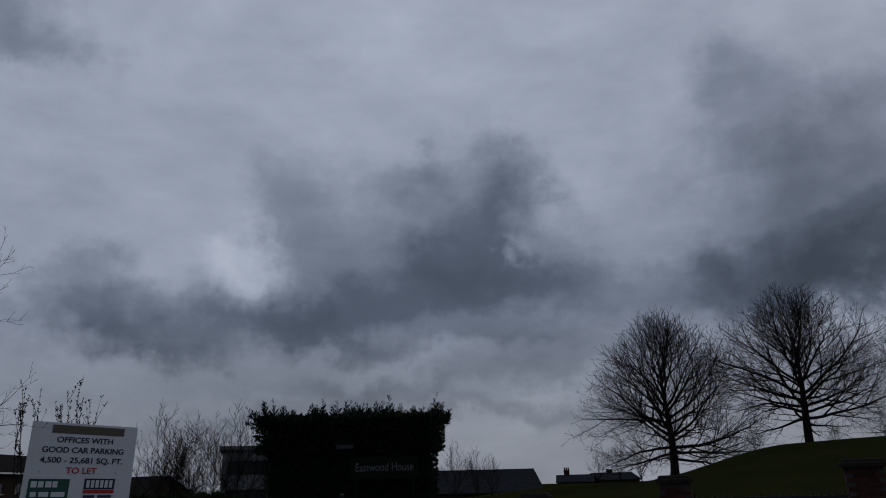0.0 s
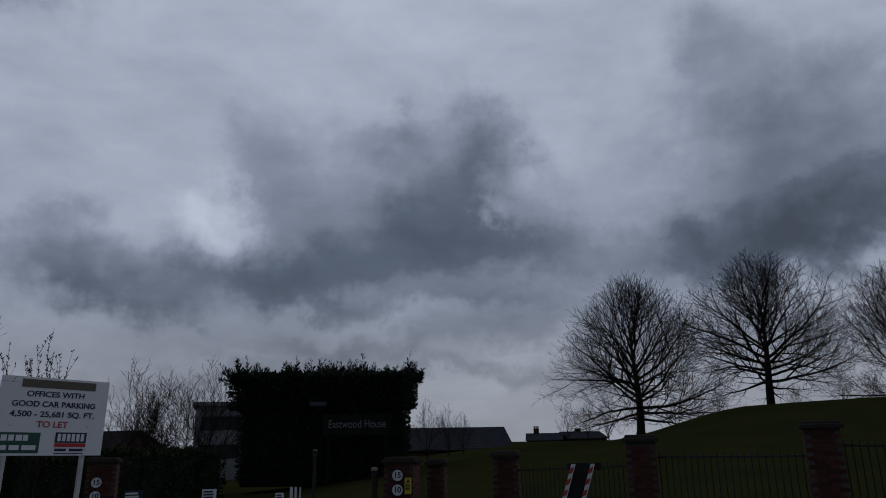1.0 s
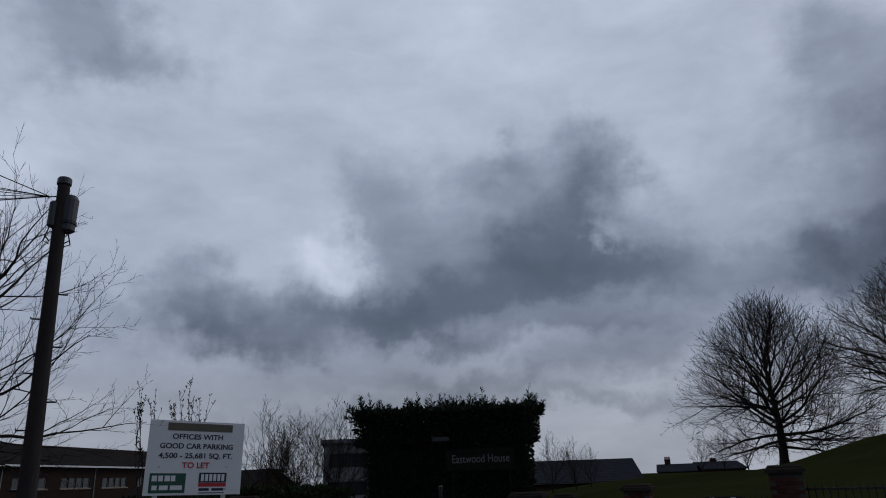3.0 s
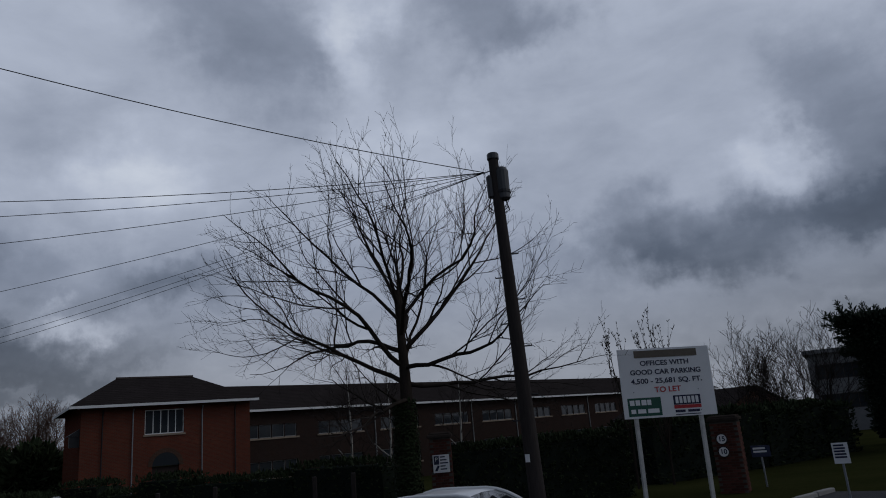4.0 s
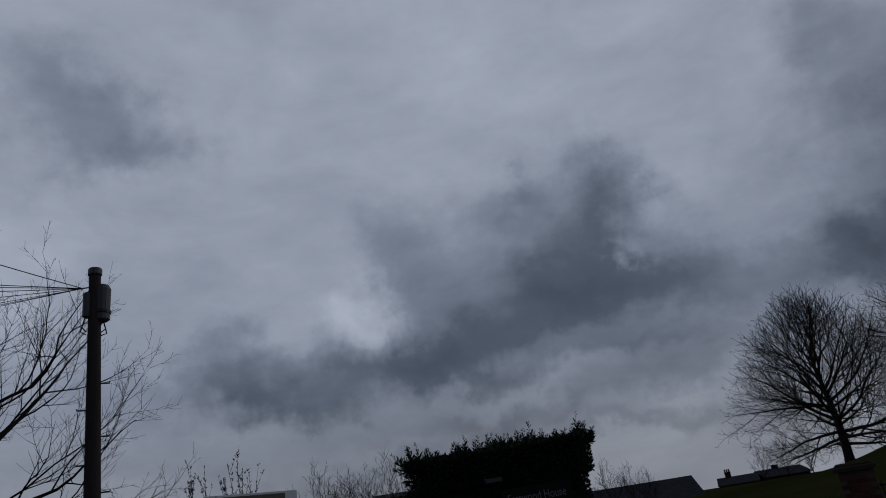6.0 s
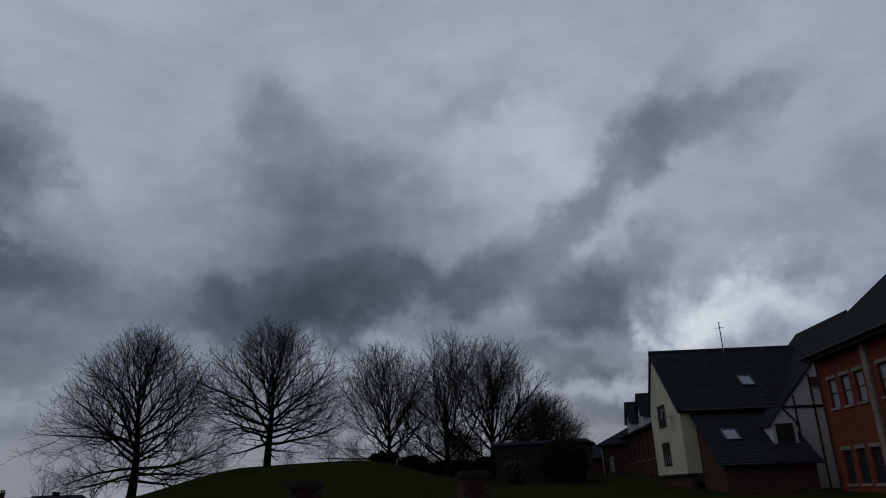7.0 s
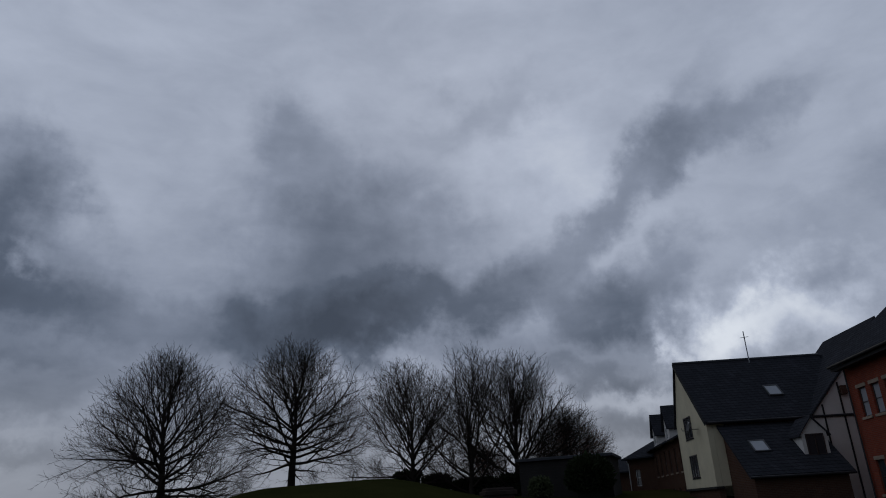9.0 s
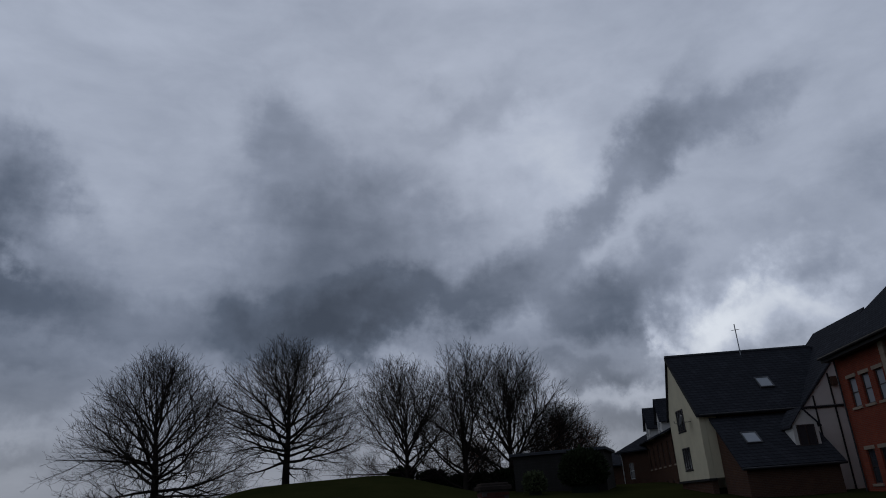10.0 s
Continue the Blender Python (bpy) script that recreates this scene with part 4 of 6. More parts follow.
# ---- brick tower block and its long wing ----
def street_offices():
    gz = -1.1
    m, w = frontage(-73.75, 44.6, -62.0, 46.6, gz)
    b = thing("brick_pavilion", m, "red brick pavilion with hipped roof and arched doorway", "building")
    eave, h = 6.52, 1.0
    ax, aw = 4.55, 0.75
    holes = [(3.35, 5.55, 4.72, 6.12), (ax - aw, ax + aw, 0.0, 2.9)]
    part("wall", holed(Geo(), 0, w, -0.5, eave, holes, 0.4), BRICK_MID, b)
    win = window(b, Matrix.Translation((4.45, 0, 4.72)), 2.2, 1.4, WHITE_PAINT, 5, 1, STONE)
    # arched head of the doorway: a ring of brick voussoirs over the opening
    arch = part("arch", Geo().prism([(ax - aw - 0.25, -0.03, 2.9)] + [(ax - (aw + 0.25) * math.cos(math.pi * k / 12), -0.03, 2.9 + (aw + 0.25) * math.sin(math.pi * k / 12)) for k in range(1, 12)] + [(ax + aw + 0.25, -0.03, 2.9)] + [(ax + aw, -0.03, 2.9)] + [(ax + aw * math.cos(math.pi * k / 12), -0.03, 2.9 + aw * math.sin(math.pi * k / 12)) for k in range(1, 12)] + [(ax - aw, -0.03, 2.9)], (0, 0.028, 0)), BRICK_DARK, b)
    part("arch_head", Geo().prism([(ax - aw, -0.012, 2.9)] + [(ax - aw * math.cos(math.pi * k / 12), -0.012, 2.9 + aw * math.sin(math.pi * k / 12)) for k in range(1, 12)] + [(ax + aw, -0.012, 2.9)], (0, 0.009, 0)), GLASS, b)
    part("door", Geo().box(ax - aw + 0.01, 0.2, 0, ax + aw - 0.01, 0.26, 2.88), DARK_DOOR, b)
    part("side_wall", Geo().box(0, 0.41, -0.5, 0.4, 9, eave), BRICK_MID, b)
    part("side_wall", Geo().box(w - 0.4, 0.41, -0.5, w, 9, eave), BRICK_MID, b)
    o = 0.65
    e = [(-o, -o, eave), (w + o - 0.25, -o, eave), (w + o - 0.25, 9 + o, eave), (-o, 9 + o, eave)]
    r0, r1 = (2.3, 4.0, eave + 1.85), (7.0, 4.0, eave + 1.85)
    slab(b, [e[0], e[1], r1, r0], ROOF_TILE)
    slab(b, [e[1], e[2], r1], ROOF_TILE)
    slab(b, [e[2], e[3], r0, r1], ROOF_TILE)
    slab(b, [e[3], e[0], r0], ROOF_TILE)
    ridge_tiles(b, r0, r1, TILE)
    part("fascia", Geo().box(-o - 0.03, -o - 0.03, eave - 0.17, w + o - 0.25, -o, eave - 0.02), WHITE_PAINT, b, "white fascia board")
    part("fascia", Geo().box(-o - 0.03, -o, eave - 0.17, -o, 9 + o, eave - 0.02), WHITE_PAINT, b, "white fascia board")
    for x in (1.1, 2.7, 6.6, 8.6):
        downpipe(b, x, -0.06, 0.0, eave - 0.3, BLACK_STEEL if x in (1.1, 8.6) else GALV, 0.035)
    lamp = part("wall_lamp", Geo().box(-0.5, 0.4, 4.3, -0.004, 0.8, 4.9).prism([(-0.65, 0.3, 4.9), (0, 0.3, 4.9), (0, 0.3, 5.3)], (0, 0.6, 0)), BLACK_STEEL, b)
    # the long wing
    m2 = pose(-47.0, 23.0, gz + 0.1, 0, 0, 90)
    length = 74.0
    wing = thing("office_wing", m2, "long low brick office range with ribbon windows and tiled roof", "building")
    holes, wins = [], []
    x = 1.6
    while x < length - 6:
        for k in range(4):
            c = x + 0.55 + k * 1.05
            for z, hh in ((3.95, 0.95), (1.1, 1.2)):
                holes.append((c - 0.5, c + 0.5, z, z + hh))
                wins.append((c, z, hh))
        x += 6.1
    part("wall", holed(Geo(), 0, length, -1, 5.9, holes), BRICK_BROWN, wing)
    for c, z, hh in wins:
        window(wing, Matrix.Translation((c, 0, z)), 1.0, hh, DULL_FRAME, 1, 1)
    for xx in [1.6 + 6.1 * k for k in range(12)]:
        if xx < length - 6:
            for z in (3.95, 1.1):
                part("sill", Geo().block(xx - 0.1, -0.08, z - 0.12, xx + 4.4, 0.0, z - 0.004, 0.01), STONE, wing)
    slab(wing, [(-0.5, -0.5, 6.0), (length, -0.5, 6.0), (length, 4.5, 8.1), (-0.5, 4.5, 8.1)], ROOF_TILE)
    slab(wing, [(-0.5, 9.5, 6.0), (length, 9.5, 6.0), (length, 4.5, 8.1), (-0.5, 4.5, 8.1)], ROOF_TILE)
    part("rear_wall", Geo().box(0, 8.7, -1, length, 9, 5.9), BRICK_DARK, wing)
    part("end_wall", Geo().prism([(length, 0, -1), (length, 9, -1), (length, 9, 5.9), (length, 4.5, 7.8), (length, 0, 5.9)], (-0.3, 0, 0)), BRICK_DARK, wing)
    part("fascia", Geo().box(-0.5, -0.56, 5.82, length, -0.53, 5.98), WHITE_PAINT, wing, "white fascia board")
    for xx in (13.2, 24.6, 30.8, 43):
        downpipe(wing, xx, -0.06, -0.5, 5.8, DULL_FRAME, 0.05)


# ---- houses along the street ----
def gabled_house(az0, r0, az1, r1, gz, eave, ridge, depth, mat, roof, label, gable_front=False, windows=(), chimneys=(), name="house"):
    """A plain house; with gable_front the gable looks at the street, otherwise the eaves do."""
    m, w = frontage(az0, r0, az1, r1, gz)
    b = thing(name, m, label, "house")
    holes = [(x - ww / 2, x + ww / 2, z, z + hh) for x, z, ww, hh in windows]
    part("wall", holed(Geo(), 0, w, -0.8, eave, holes), mat, b)
    for x, z, ww, hh in windows:
        window(b, Matrix.Translation((x, 0, z)), ww, hh, POST_WHITE, 2, 2, DULL_FRAME)
    part("rear_wall", Geo().box(0, depth - 0.3, -0.8, w, depth, eave), mat, b)
    o = 0.3
    if gable_front:
        part("side_wall", Geo().box(0, 0.31, -0.8, 0.3, depth - 0.31, eave), mat, b)
        part("side_wall", Geo().box(w - 0.3, 0.31, -0.8, w, depth - 0.31, eave), mat, b)
        part("gable", Geo().prism([(0, 0, eave), (w, 0, eave), (w / 2, 0, ridge)], (0, 0.3, 0)), mat, b)
        s = (ridge - eave) / (w / 2)
        slab(b, [(-o, -o, eave - s * o + 0.12), (w / 2, -o, ridge + 0.12), (w / 2, depth + o, ridge + 0.12), (-o, depth + o, eave - s * o + 0.12)], roof)
        slab(b, [(w + o, -o, eave - s * o + 0.12), (w / 2, -o, ridge + 0.12), (w / 2, depth + o, ridge + 0.12), (w + o, depth + o, eave - s * o + 0.12)], roof)
        for q in (-1, 1):
            xx = w / 2 + q * (w / 2 + o)
            part("barge_board", Geo().prism([(xx, -o - 0.03, eave - s * o - 0.1), (w / 2, -o - 0.03, ridge - 0.1), (w / 2, -o - 0.03, ridge + 0.1), (xx, -o - 0.03, eave - s * o + 0.1)], (0, 0.028, 0)), WHITE_PAINT, b)
    else:
        for x in (0, w - 0.3):
            part("gable_wall", Geo().prism([(x, 0.31, -0.8), (x, depth - 0.31, -0.8), (x, depth - 0.31, eave), (x, depth / 2, ridge - 0.05), (x, 0.31, eave)], (0.3, 0, 0)), mat, b)
        s = (ridge - eave) / (depth / 2)
        slab(b, [(-0.15, -o, eave - s * o + 0.12), (w + 0.15, -o, eave - s * o + 0.12), (w + 0.15, depth / 2, ridge + 0.12), (-0.15, depth / 2, ridge + 0.12)], roof)
        slab(b, [(-0.15, depth + o, eave - s * o + 0.12), (w + 0.15, depth + o, eave - s * o + 0.12), (w + 0.15, depth / 2, ridge + 0.12), (-0.15, depth / 2, ridge + 0.12)], roof)
        part("gutter", Geo().tube([(-0.15, -o - 0.05, eave - s * o), (w + 0.15, -o - 0.05, eave - s * o)], 0.06, 8), BLACK_STEEL, b)
    for x, y, z0, z1, pots in chimneys:
        chimney(b, x, y, z0, z1, 0.9, 0.5, pots, BRICK_DEEP)
    return b


def street_houses():
    # the near terrace, its front square to the road
    gabled_house(*to_polar(-21.0, -6.1), *to_polar(-41.9, -6.9), -1.0, 7.9, 10.6, 8.0, BRICK_BROWN, ROOF_SLATE, "dark red brick terraced houses with slate roof and chimneys", False,
                 [(1.6 + 3.4 * k, z, 1.2, 1.7) for k in range(6) for z in (1.0, 4.6)], [(9.0, 0.7, 7.2, 8.7, 3), (17.5, 4, 9.6, 11.9, 4)], "terraced_house")
    gabled_house(*to_polar(-42.6, -6.9), *to_polar(-56.0, -7.2), -1.6, 7.6, 9.6, 7.0, BRICK_BROWN, ROOF_SLATE, "red brick house with lower eaves beside the terrace", False,
                 [(2.0 + 3.1 * k, z, 1.1, 1.6) for k in range(4) for z in (1.0, 4.4)], [], "terraced_house")
    gabled_house(-97.75, 61.4, -94.2, 60, -1.9, 4.85, 6.65, 7.0, CREAM, ROOF_SLATE, "cream rendered house with white casements and slate roof", False,
                 [(2.7, 2.9, 1.2, 1.4), (0.9, 2.9, 1.0, 1.4)], [])
    gabled_house(-92.6, 74, -89.7, 71, -2.2, 4.1, 5.85, 7.0, BRICK_BROWN, ROOF_TILE, "dark brick house with tall chimney stack", False,
                 [(1.0, 2.6, 0.9, 1.3), (2.6, 2.6, 0.9, 1.3)], [(1.7, 3.5, 5.2, 6.3, 2), (0.8, 3.5, 5.4, 6.7, 0)])
    gabled_house(-89.6, 72, -86.6, 74, -2.2, 3.0, 4.9, 12.0, WHITE_RENDER, ROOF_TILE, "white rendered house with gable end to the street", True, [(2.4, 0.9, 0.7, 1.1)], [])
    gabled_house(-89.9, 69, -88.2, 69.5, -2.2, 3.1, 4.2, 2.5, WHITE_RENDER, ROOF_TILE, "white rendered gabled porch wing with round window", True, [(1.3, 1.5, 0.9, 1.0)], [])
    gabled_house(-86.4, 90, -83.0, 92, -2.2, 3.0, 4.6, 9.0, BRICK_BROWN, ROOF_TILE, "brown brick house with broad tiled roof", False, [(1.5, 1.2, 1.0, 1.2), (4.0, 1.2, 1.0, 1.2)], [(3.5, 4.5, 4.0, 5.4, 2)])
    # north: roofs past the hedge, and a flat-roofed block behind the bare shrubs
    gabled_house(-3.4, 78, 5.3, 80, 0.6, 1.3, 3.5, 9.0, BRICK_DARK, ROOF_SLATE, "long low house roof showing over the lawn", False, [], [])
    gabled_house(6.4, 118, 9.2, 118, 0.5, 2.2, 3.2, 8.0, BRICK_DARK, ROOF_SLATE, "distant slate-roofed house beyond the lawn", False, [], [(1.6, 4, 2.8, 3.9, 3)])
    gabled_house(9.6, 120, 12.6, 122, 0.5, 2.4, 3.4, 8.0, BRICK_DARK, ROOF_SLATE, "distant house with a squat chimney", False, [], [(3.0, 4, 3.0, 3.9, 0)])
    m, w = frontage(-19.3, 66, -15.6, 66, 0.6)
    f = thing("flat_roofed_block", m, "grey flat-roofed block with bands of windows", "building")
    holes = [(0.5, w - 0.4, z, z + 1.2) for z in (0.9, 3.3)]
    part("wall", holed(Geo(), 0, w, -1, 5.4, holes), CONCRETE, f)
    for z in (0.9, 3.3):
        window(f, Matrix.Translation((w / 2 + 0.05, 0, z)), w - 0.9, 1.2, DARK_FRAME, 5, 1)
    part("roof", Geo().block(-0.3, -0.3, 5.404, w + 0.3, 8, 5.75, 0.03), CONCRETE, f)
    gabled_house(-33.5, 70, -25.5, 60, -0.6, 2.6, 4.4, 8.0, BRICK_DARK, ROOF_TILE, "low brick outbuilding behind the sign", False, [(2, 0.8, 1, 1), (6, 0.8, 1, 1)], [])


def to_polar(x, y):
    return math.degrees(math.atan2(x, y)), math.hypot(x, y)


ROOF_SLATE = brick_material("slate_courses", (0.050, 0.053, 0.062), (0.034, 0.036, 0.042), (0.018, 0.018, 0.020), 0.30, 0.16, 0.012, 0.6)
ROOF_TILE = brick_material("tile_courses", (0.042, 0.035, 0.033), (0.030, 0.025, 0.024), (0.02, 0.016, 0.015), 0.26, 0.13, 0.012, 0.7)
# pale base colour carries the sky's reflection and the blinds behind
PALE_GLASS = glass("glass_sky_and_blinds", (0.30, 0.31, 0.33), 0.12)
SKY_GLASS = glass("skylight_glass", (0.34, 0.36, 0.38), 0.2)
CONCRETE = material("grey_concrete", (0.22, 0.22, 0.22), 0.9, vary=0.2, scale=1, fine=30)
brick_offices()
house_at = cream_house()
roof_aerial()
satellite_dish(house_at)
far_terrace()
far_block()
dark_shed()
street_offices()
street_houses()

# ---- street furniture ----
def letters(text, size, mat, parent, m, label="", width=None, bold=0.0):
    """Raised lettering from the built-in font, facing -y, centred at m."""
    cu = bpy.data.curves.new("lettering", "FONT")
    cu.body, cu.size, cu.align_x, cu.align_y, cu.extrude, cu.offset = text, size, "CENTER", "CENTER", 0.004, bold
    tmp = bpy.data.objects.new("lettering", cu)
    me = bpy.data.meshes.new_from_object(tmp)
    bpy.data.objects.remove(tmp)
    me.materials.clear()
    me.materials.append(mat)
    if width:
        xs = [v.co.x for v in me.vertices]
        k = width / (max(xs) - min(xs))
        for v in me.vertices:
            v.co.x *= k
    return part("lettering", me, None, parent, label, m=m @ pose(0, 0, 0, 90))


def bars(parent, x, y, z, w, h, count, mat, seed=1):
    """Lines of writing too small to read."""
    rng = random.Random(seed)
    for k in range(count):
        ww = w * rng.uniform(0.75, 1.0)
        part("text_line", Geo().box(x - w / 2, y - 0.004, z - k * h * 1.7, x - w / 2 + ww, y, z - k * h * 1.7 + h), mat, parent)


def estate_board():
    m, w = frontage(-32.4, 21.35, -25.6, 22.4, 0.30)
    m = m @ pose(0, 0, 0, 0, 1.2, 0)
    b = thing("estate_board", m, "white to-let estate board on two weathered white posts", "sign board")
    z0, z1 = 2.09, 4.10
    part("panel", Geo().block(0, 0, z0, w, 0.02, z1, 0.004), BOARD, b)
    for x in (0.36, w - 0.48):
        p = part("post", Geo().block(x - 0.055, 0.022, -0.5, x + 0.055, 0.13, z0 + 0.9, 0.01), POST_WHITE, b, "weathered white timber post")
        for zz in (z0 + 0.15, z0 + 0.75):
            part("bolt", Geo().tube([(x, -0.012, zz), (x, 0.0, zz)], 0.018, 8), GALV, p)
    part("batten", Geo().box(0.1, 0.022, z0 + 0.35, w - 0.1, 0.06, z0 + 0.45), POST_WHITE, b)
    part("batten", Geo().box(0.1, 0.022, z1 - 0.3, w - 0.1, 0.06, z1 - 0.2), POST_WHITE, b)
    part("strip", Geo().block(0.50, -0.012, z1 - 0.27, w - 0.38, -0.002, z1 - 0.06, 0.003), BROWN_INK, b, "faded brown name strip")
    c = w / 2
    for text, dz, size, wd, mat in (("OFFICES WITH", 0.44, 0.20, 1.48, NAVY), ("GOOD CAR PARKING", 0.70, 0.20, 2.14, NAVY), ("4,500 - 25,681 SQ. FT.", 0.96, 0.20, 2.16, NAVY), ("TO LET", 1.22, 0.22, 0.80, RED_INK)):
        letters(text, size, mat, b, Matrix.Translation((c, -0.006, z1 - dz)), width=wd, bold=0.004)
    g = part("agent_panel", Geo().box(0.14, -0.006, z0 + 0.06, 1.14, -0.001, z0 + 0.58), GREEN_INK, b, "dark green agent's panel")
    for k, ww in enumerate((0.14, 0.13, 0.15, 0.12)):
        part("mark", Geo().box(0.20 + k * 0.175, -0.010, z0 + 0.37, 0.20 + k * 0.175 + ww, -0.0062, z0 + 0.52), BOARD, g)
    part("text_line", Geo().box(0.22, -0.010, z0 + 0.14, 0.36, -0.0062, z0 + 0.26), BOARD, g)
    part("text_line", Geo().box(0.42, -0.010, z0 + 0.14, 0.66, -0.0062, z0 + 0.26), BOARD, g)
    part("text_line", Geo().box(0.72, -0.010, z0 + 0.14, 1.06, -0.0062, z0 + 0.26), BOARD, g)
    n = part("agent_panel", Geo().box(1.52, -0.006, z0 + 0.33, 2.34, -0.001, z0 + 0.60), NAVY, b, "navy agent's panel")
    for k in range(6):
        part("mark", Geo().box(1.58 + k * 0.122, -0.010, z0 + 0.37, 1.58 + k * 0.122 + 0.085, -0.0062, z0 + 0.56), BOARD, n)
    part("band", Geo().box(1.52, -0.006, z0 + 0.22, 2.34, -0.001, z0 + 0.32), RED_INK, b, "red band")
    for k in range(2):
        part("text_line", Geo().box(1.54 + 0.38 * k, -0.006, z0 + 0.11, 1.84 + 0.44 * k, -0.001, z0 + 0.18), NAVY, b)
    part("text_line", Geo().box(1.54, -0.006, z0 + 0.04, 2.3, -0.001, z0 + 0.065), NAVY, b)


def telegraph_pole():
    x, y = polar(-39.35, 15.2)
    gz = ground_z(x, y)
    top = 2.5 + 15.2 * math.tan(radians(21.75)) - gz
    lean = (-0.16, -0.13)
    p = thing("telegraph_pole", pose(x, y, gz, 0, 0, 0), "creosoted wooden telegraph pole with cable drum and steps", "pole")

    def at(z):
        return lean[0] * z / top, lean[1] * z / top, z

    part("shaft", Geo().tube([at(-0.5), at(0.0), at(top * 0.4), at(top - 0.05), at(top)], [0.185, 0.18, 0.155, 0.115, 0.105], 14), POLE_WOOD, p, smooth=True)
    cx, cy, _ = at(top - 0.5)
    part("pole_cap", Geo().lathe([(0.135, top - 0.02), (0.14, top + 0.0), (0.14, top + 0.10), (0.12, top + 0.13)], 14, *at(top)[:2]), PLASTIC, p)
    # distribution box strapped round the head
    out = Vector((math.cos(radians(39)), math.sin(radians(39)), 0))
    box_ = part("cable_drum", Geo().lathe([(0.10, -0.42), (0.15, -0.38), (0.16, 0.28), (0.12, 0.36), (0.05, 0.40)], 14), PLASTIC, p, "dark grey junction box", m=Matrix.Translation((cx + out.x * 0.15, cy + out.y * 0.15, top - 0.62)))
    part("strap", Geo().lathe([(0.165, -0.25), (0.17, -0.25), (0.17, -0.19), (0.165, -0.19)], 14), BLACK_STEEL, box_)
    part("cable_drum", Geo().lathe([(0.05, -0.30), (0.09, -0.27), (0.09, 0.22), (0.05, 0.26)], 12), PLASTIC, p, m=Matrix.Translation((cx - out.x * 0.13, cy - out.y * 0.13, top - 0.66)))
    for k in range(4):
        s = 1 if k % 2 else -1
        part("loose_lead", Geo().tube([(cx + s * out.x * 0.16, cy + s * out.y * 0.16, top - 0.95), (cx + s * out.x * (0.22 + 0.02 * k), cy + s * out.y * 0.2, top - 1.15 - 0.05 * k), (cx + s * out.x * 0.14, cy + s * out.y * 0.12, top - 1.25 - 0.03 * k)], 0.014, 5), RUBBER, p)
    z = 2.6
    k = 0
    while z < top - 1.9:
        s = 1 if k % 2 else -1
        ax, ay, _ = at(z)
        r = 0.19 - 0.06 * z / top
        part("step_bolt", Geo().tube([(ax + s * out.x * r * 0.8, ay + s * out.y * r * 0.8, z), (ax + s * out.x * (r + 0.14), ay + s * out.y * (r + 0.14), z), (ax + s * out.x * (r + 0.14), ay + s * out.y * (r + 0.14), z + 0.035)], 0.016, 6), BLACK_STEEL, p)
        z += 0.52
        k += 1
    part("marker_plate", Geo().block(-0.05, -0.012, 0, 0.05, 0.0, 0.16, 0.002), BOARD, p, "small white plate", m=Matrix.Translation((0.02 - 0.04, -0.20, 1.75)) @ pose(0, 0, 0, 0, 0, 20))
    hx, hy, _ = at(top - 0.28)
    part("ring_hook", Geo().tube([(hx - 0.1, hy - 0.05, top - 0.28), (hx - 0.2, hy - 0.11, top - 0.3), (hx - 0.22, hy - 0.13, top - 0.34)], 0.015, 6), GALV, p)
    return Vector((x + hx - 0.2, y + hy - 0.11, gz + top - 0.3))


def wire(a, b, sag, r, label, beyond=1.0):
    pts = []
    for k in range(25):
        u = k / 24 * beyond
        p = Vector(a).lerp(Vector(b), u)
        p.z -= sag * 4 * u * (1 - u)
        pts.append(p)
    single("overhead_cable", Geo().tube(pts, r, 5), RUBBER, Matrix(), label, "cable", "cables fanning from the telegraph pole")


def toward(azimuth, elevation, r):
    x, y = polar(azimuth, r)
    return Vector((x, y, 2.5 + r * math.tan(radians(elevation))))


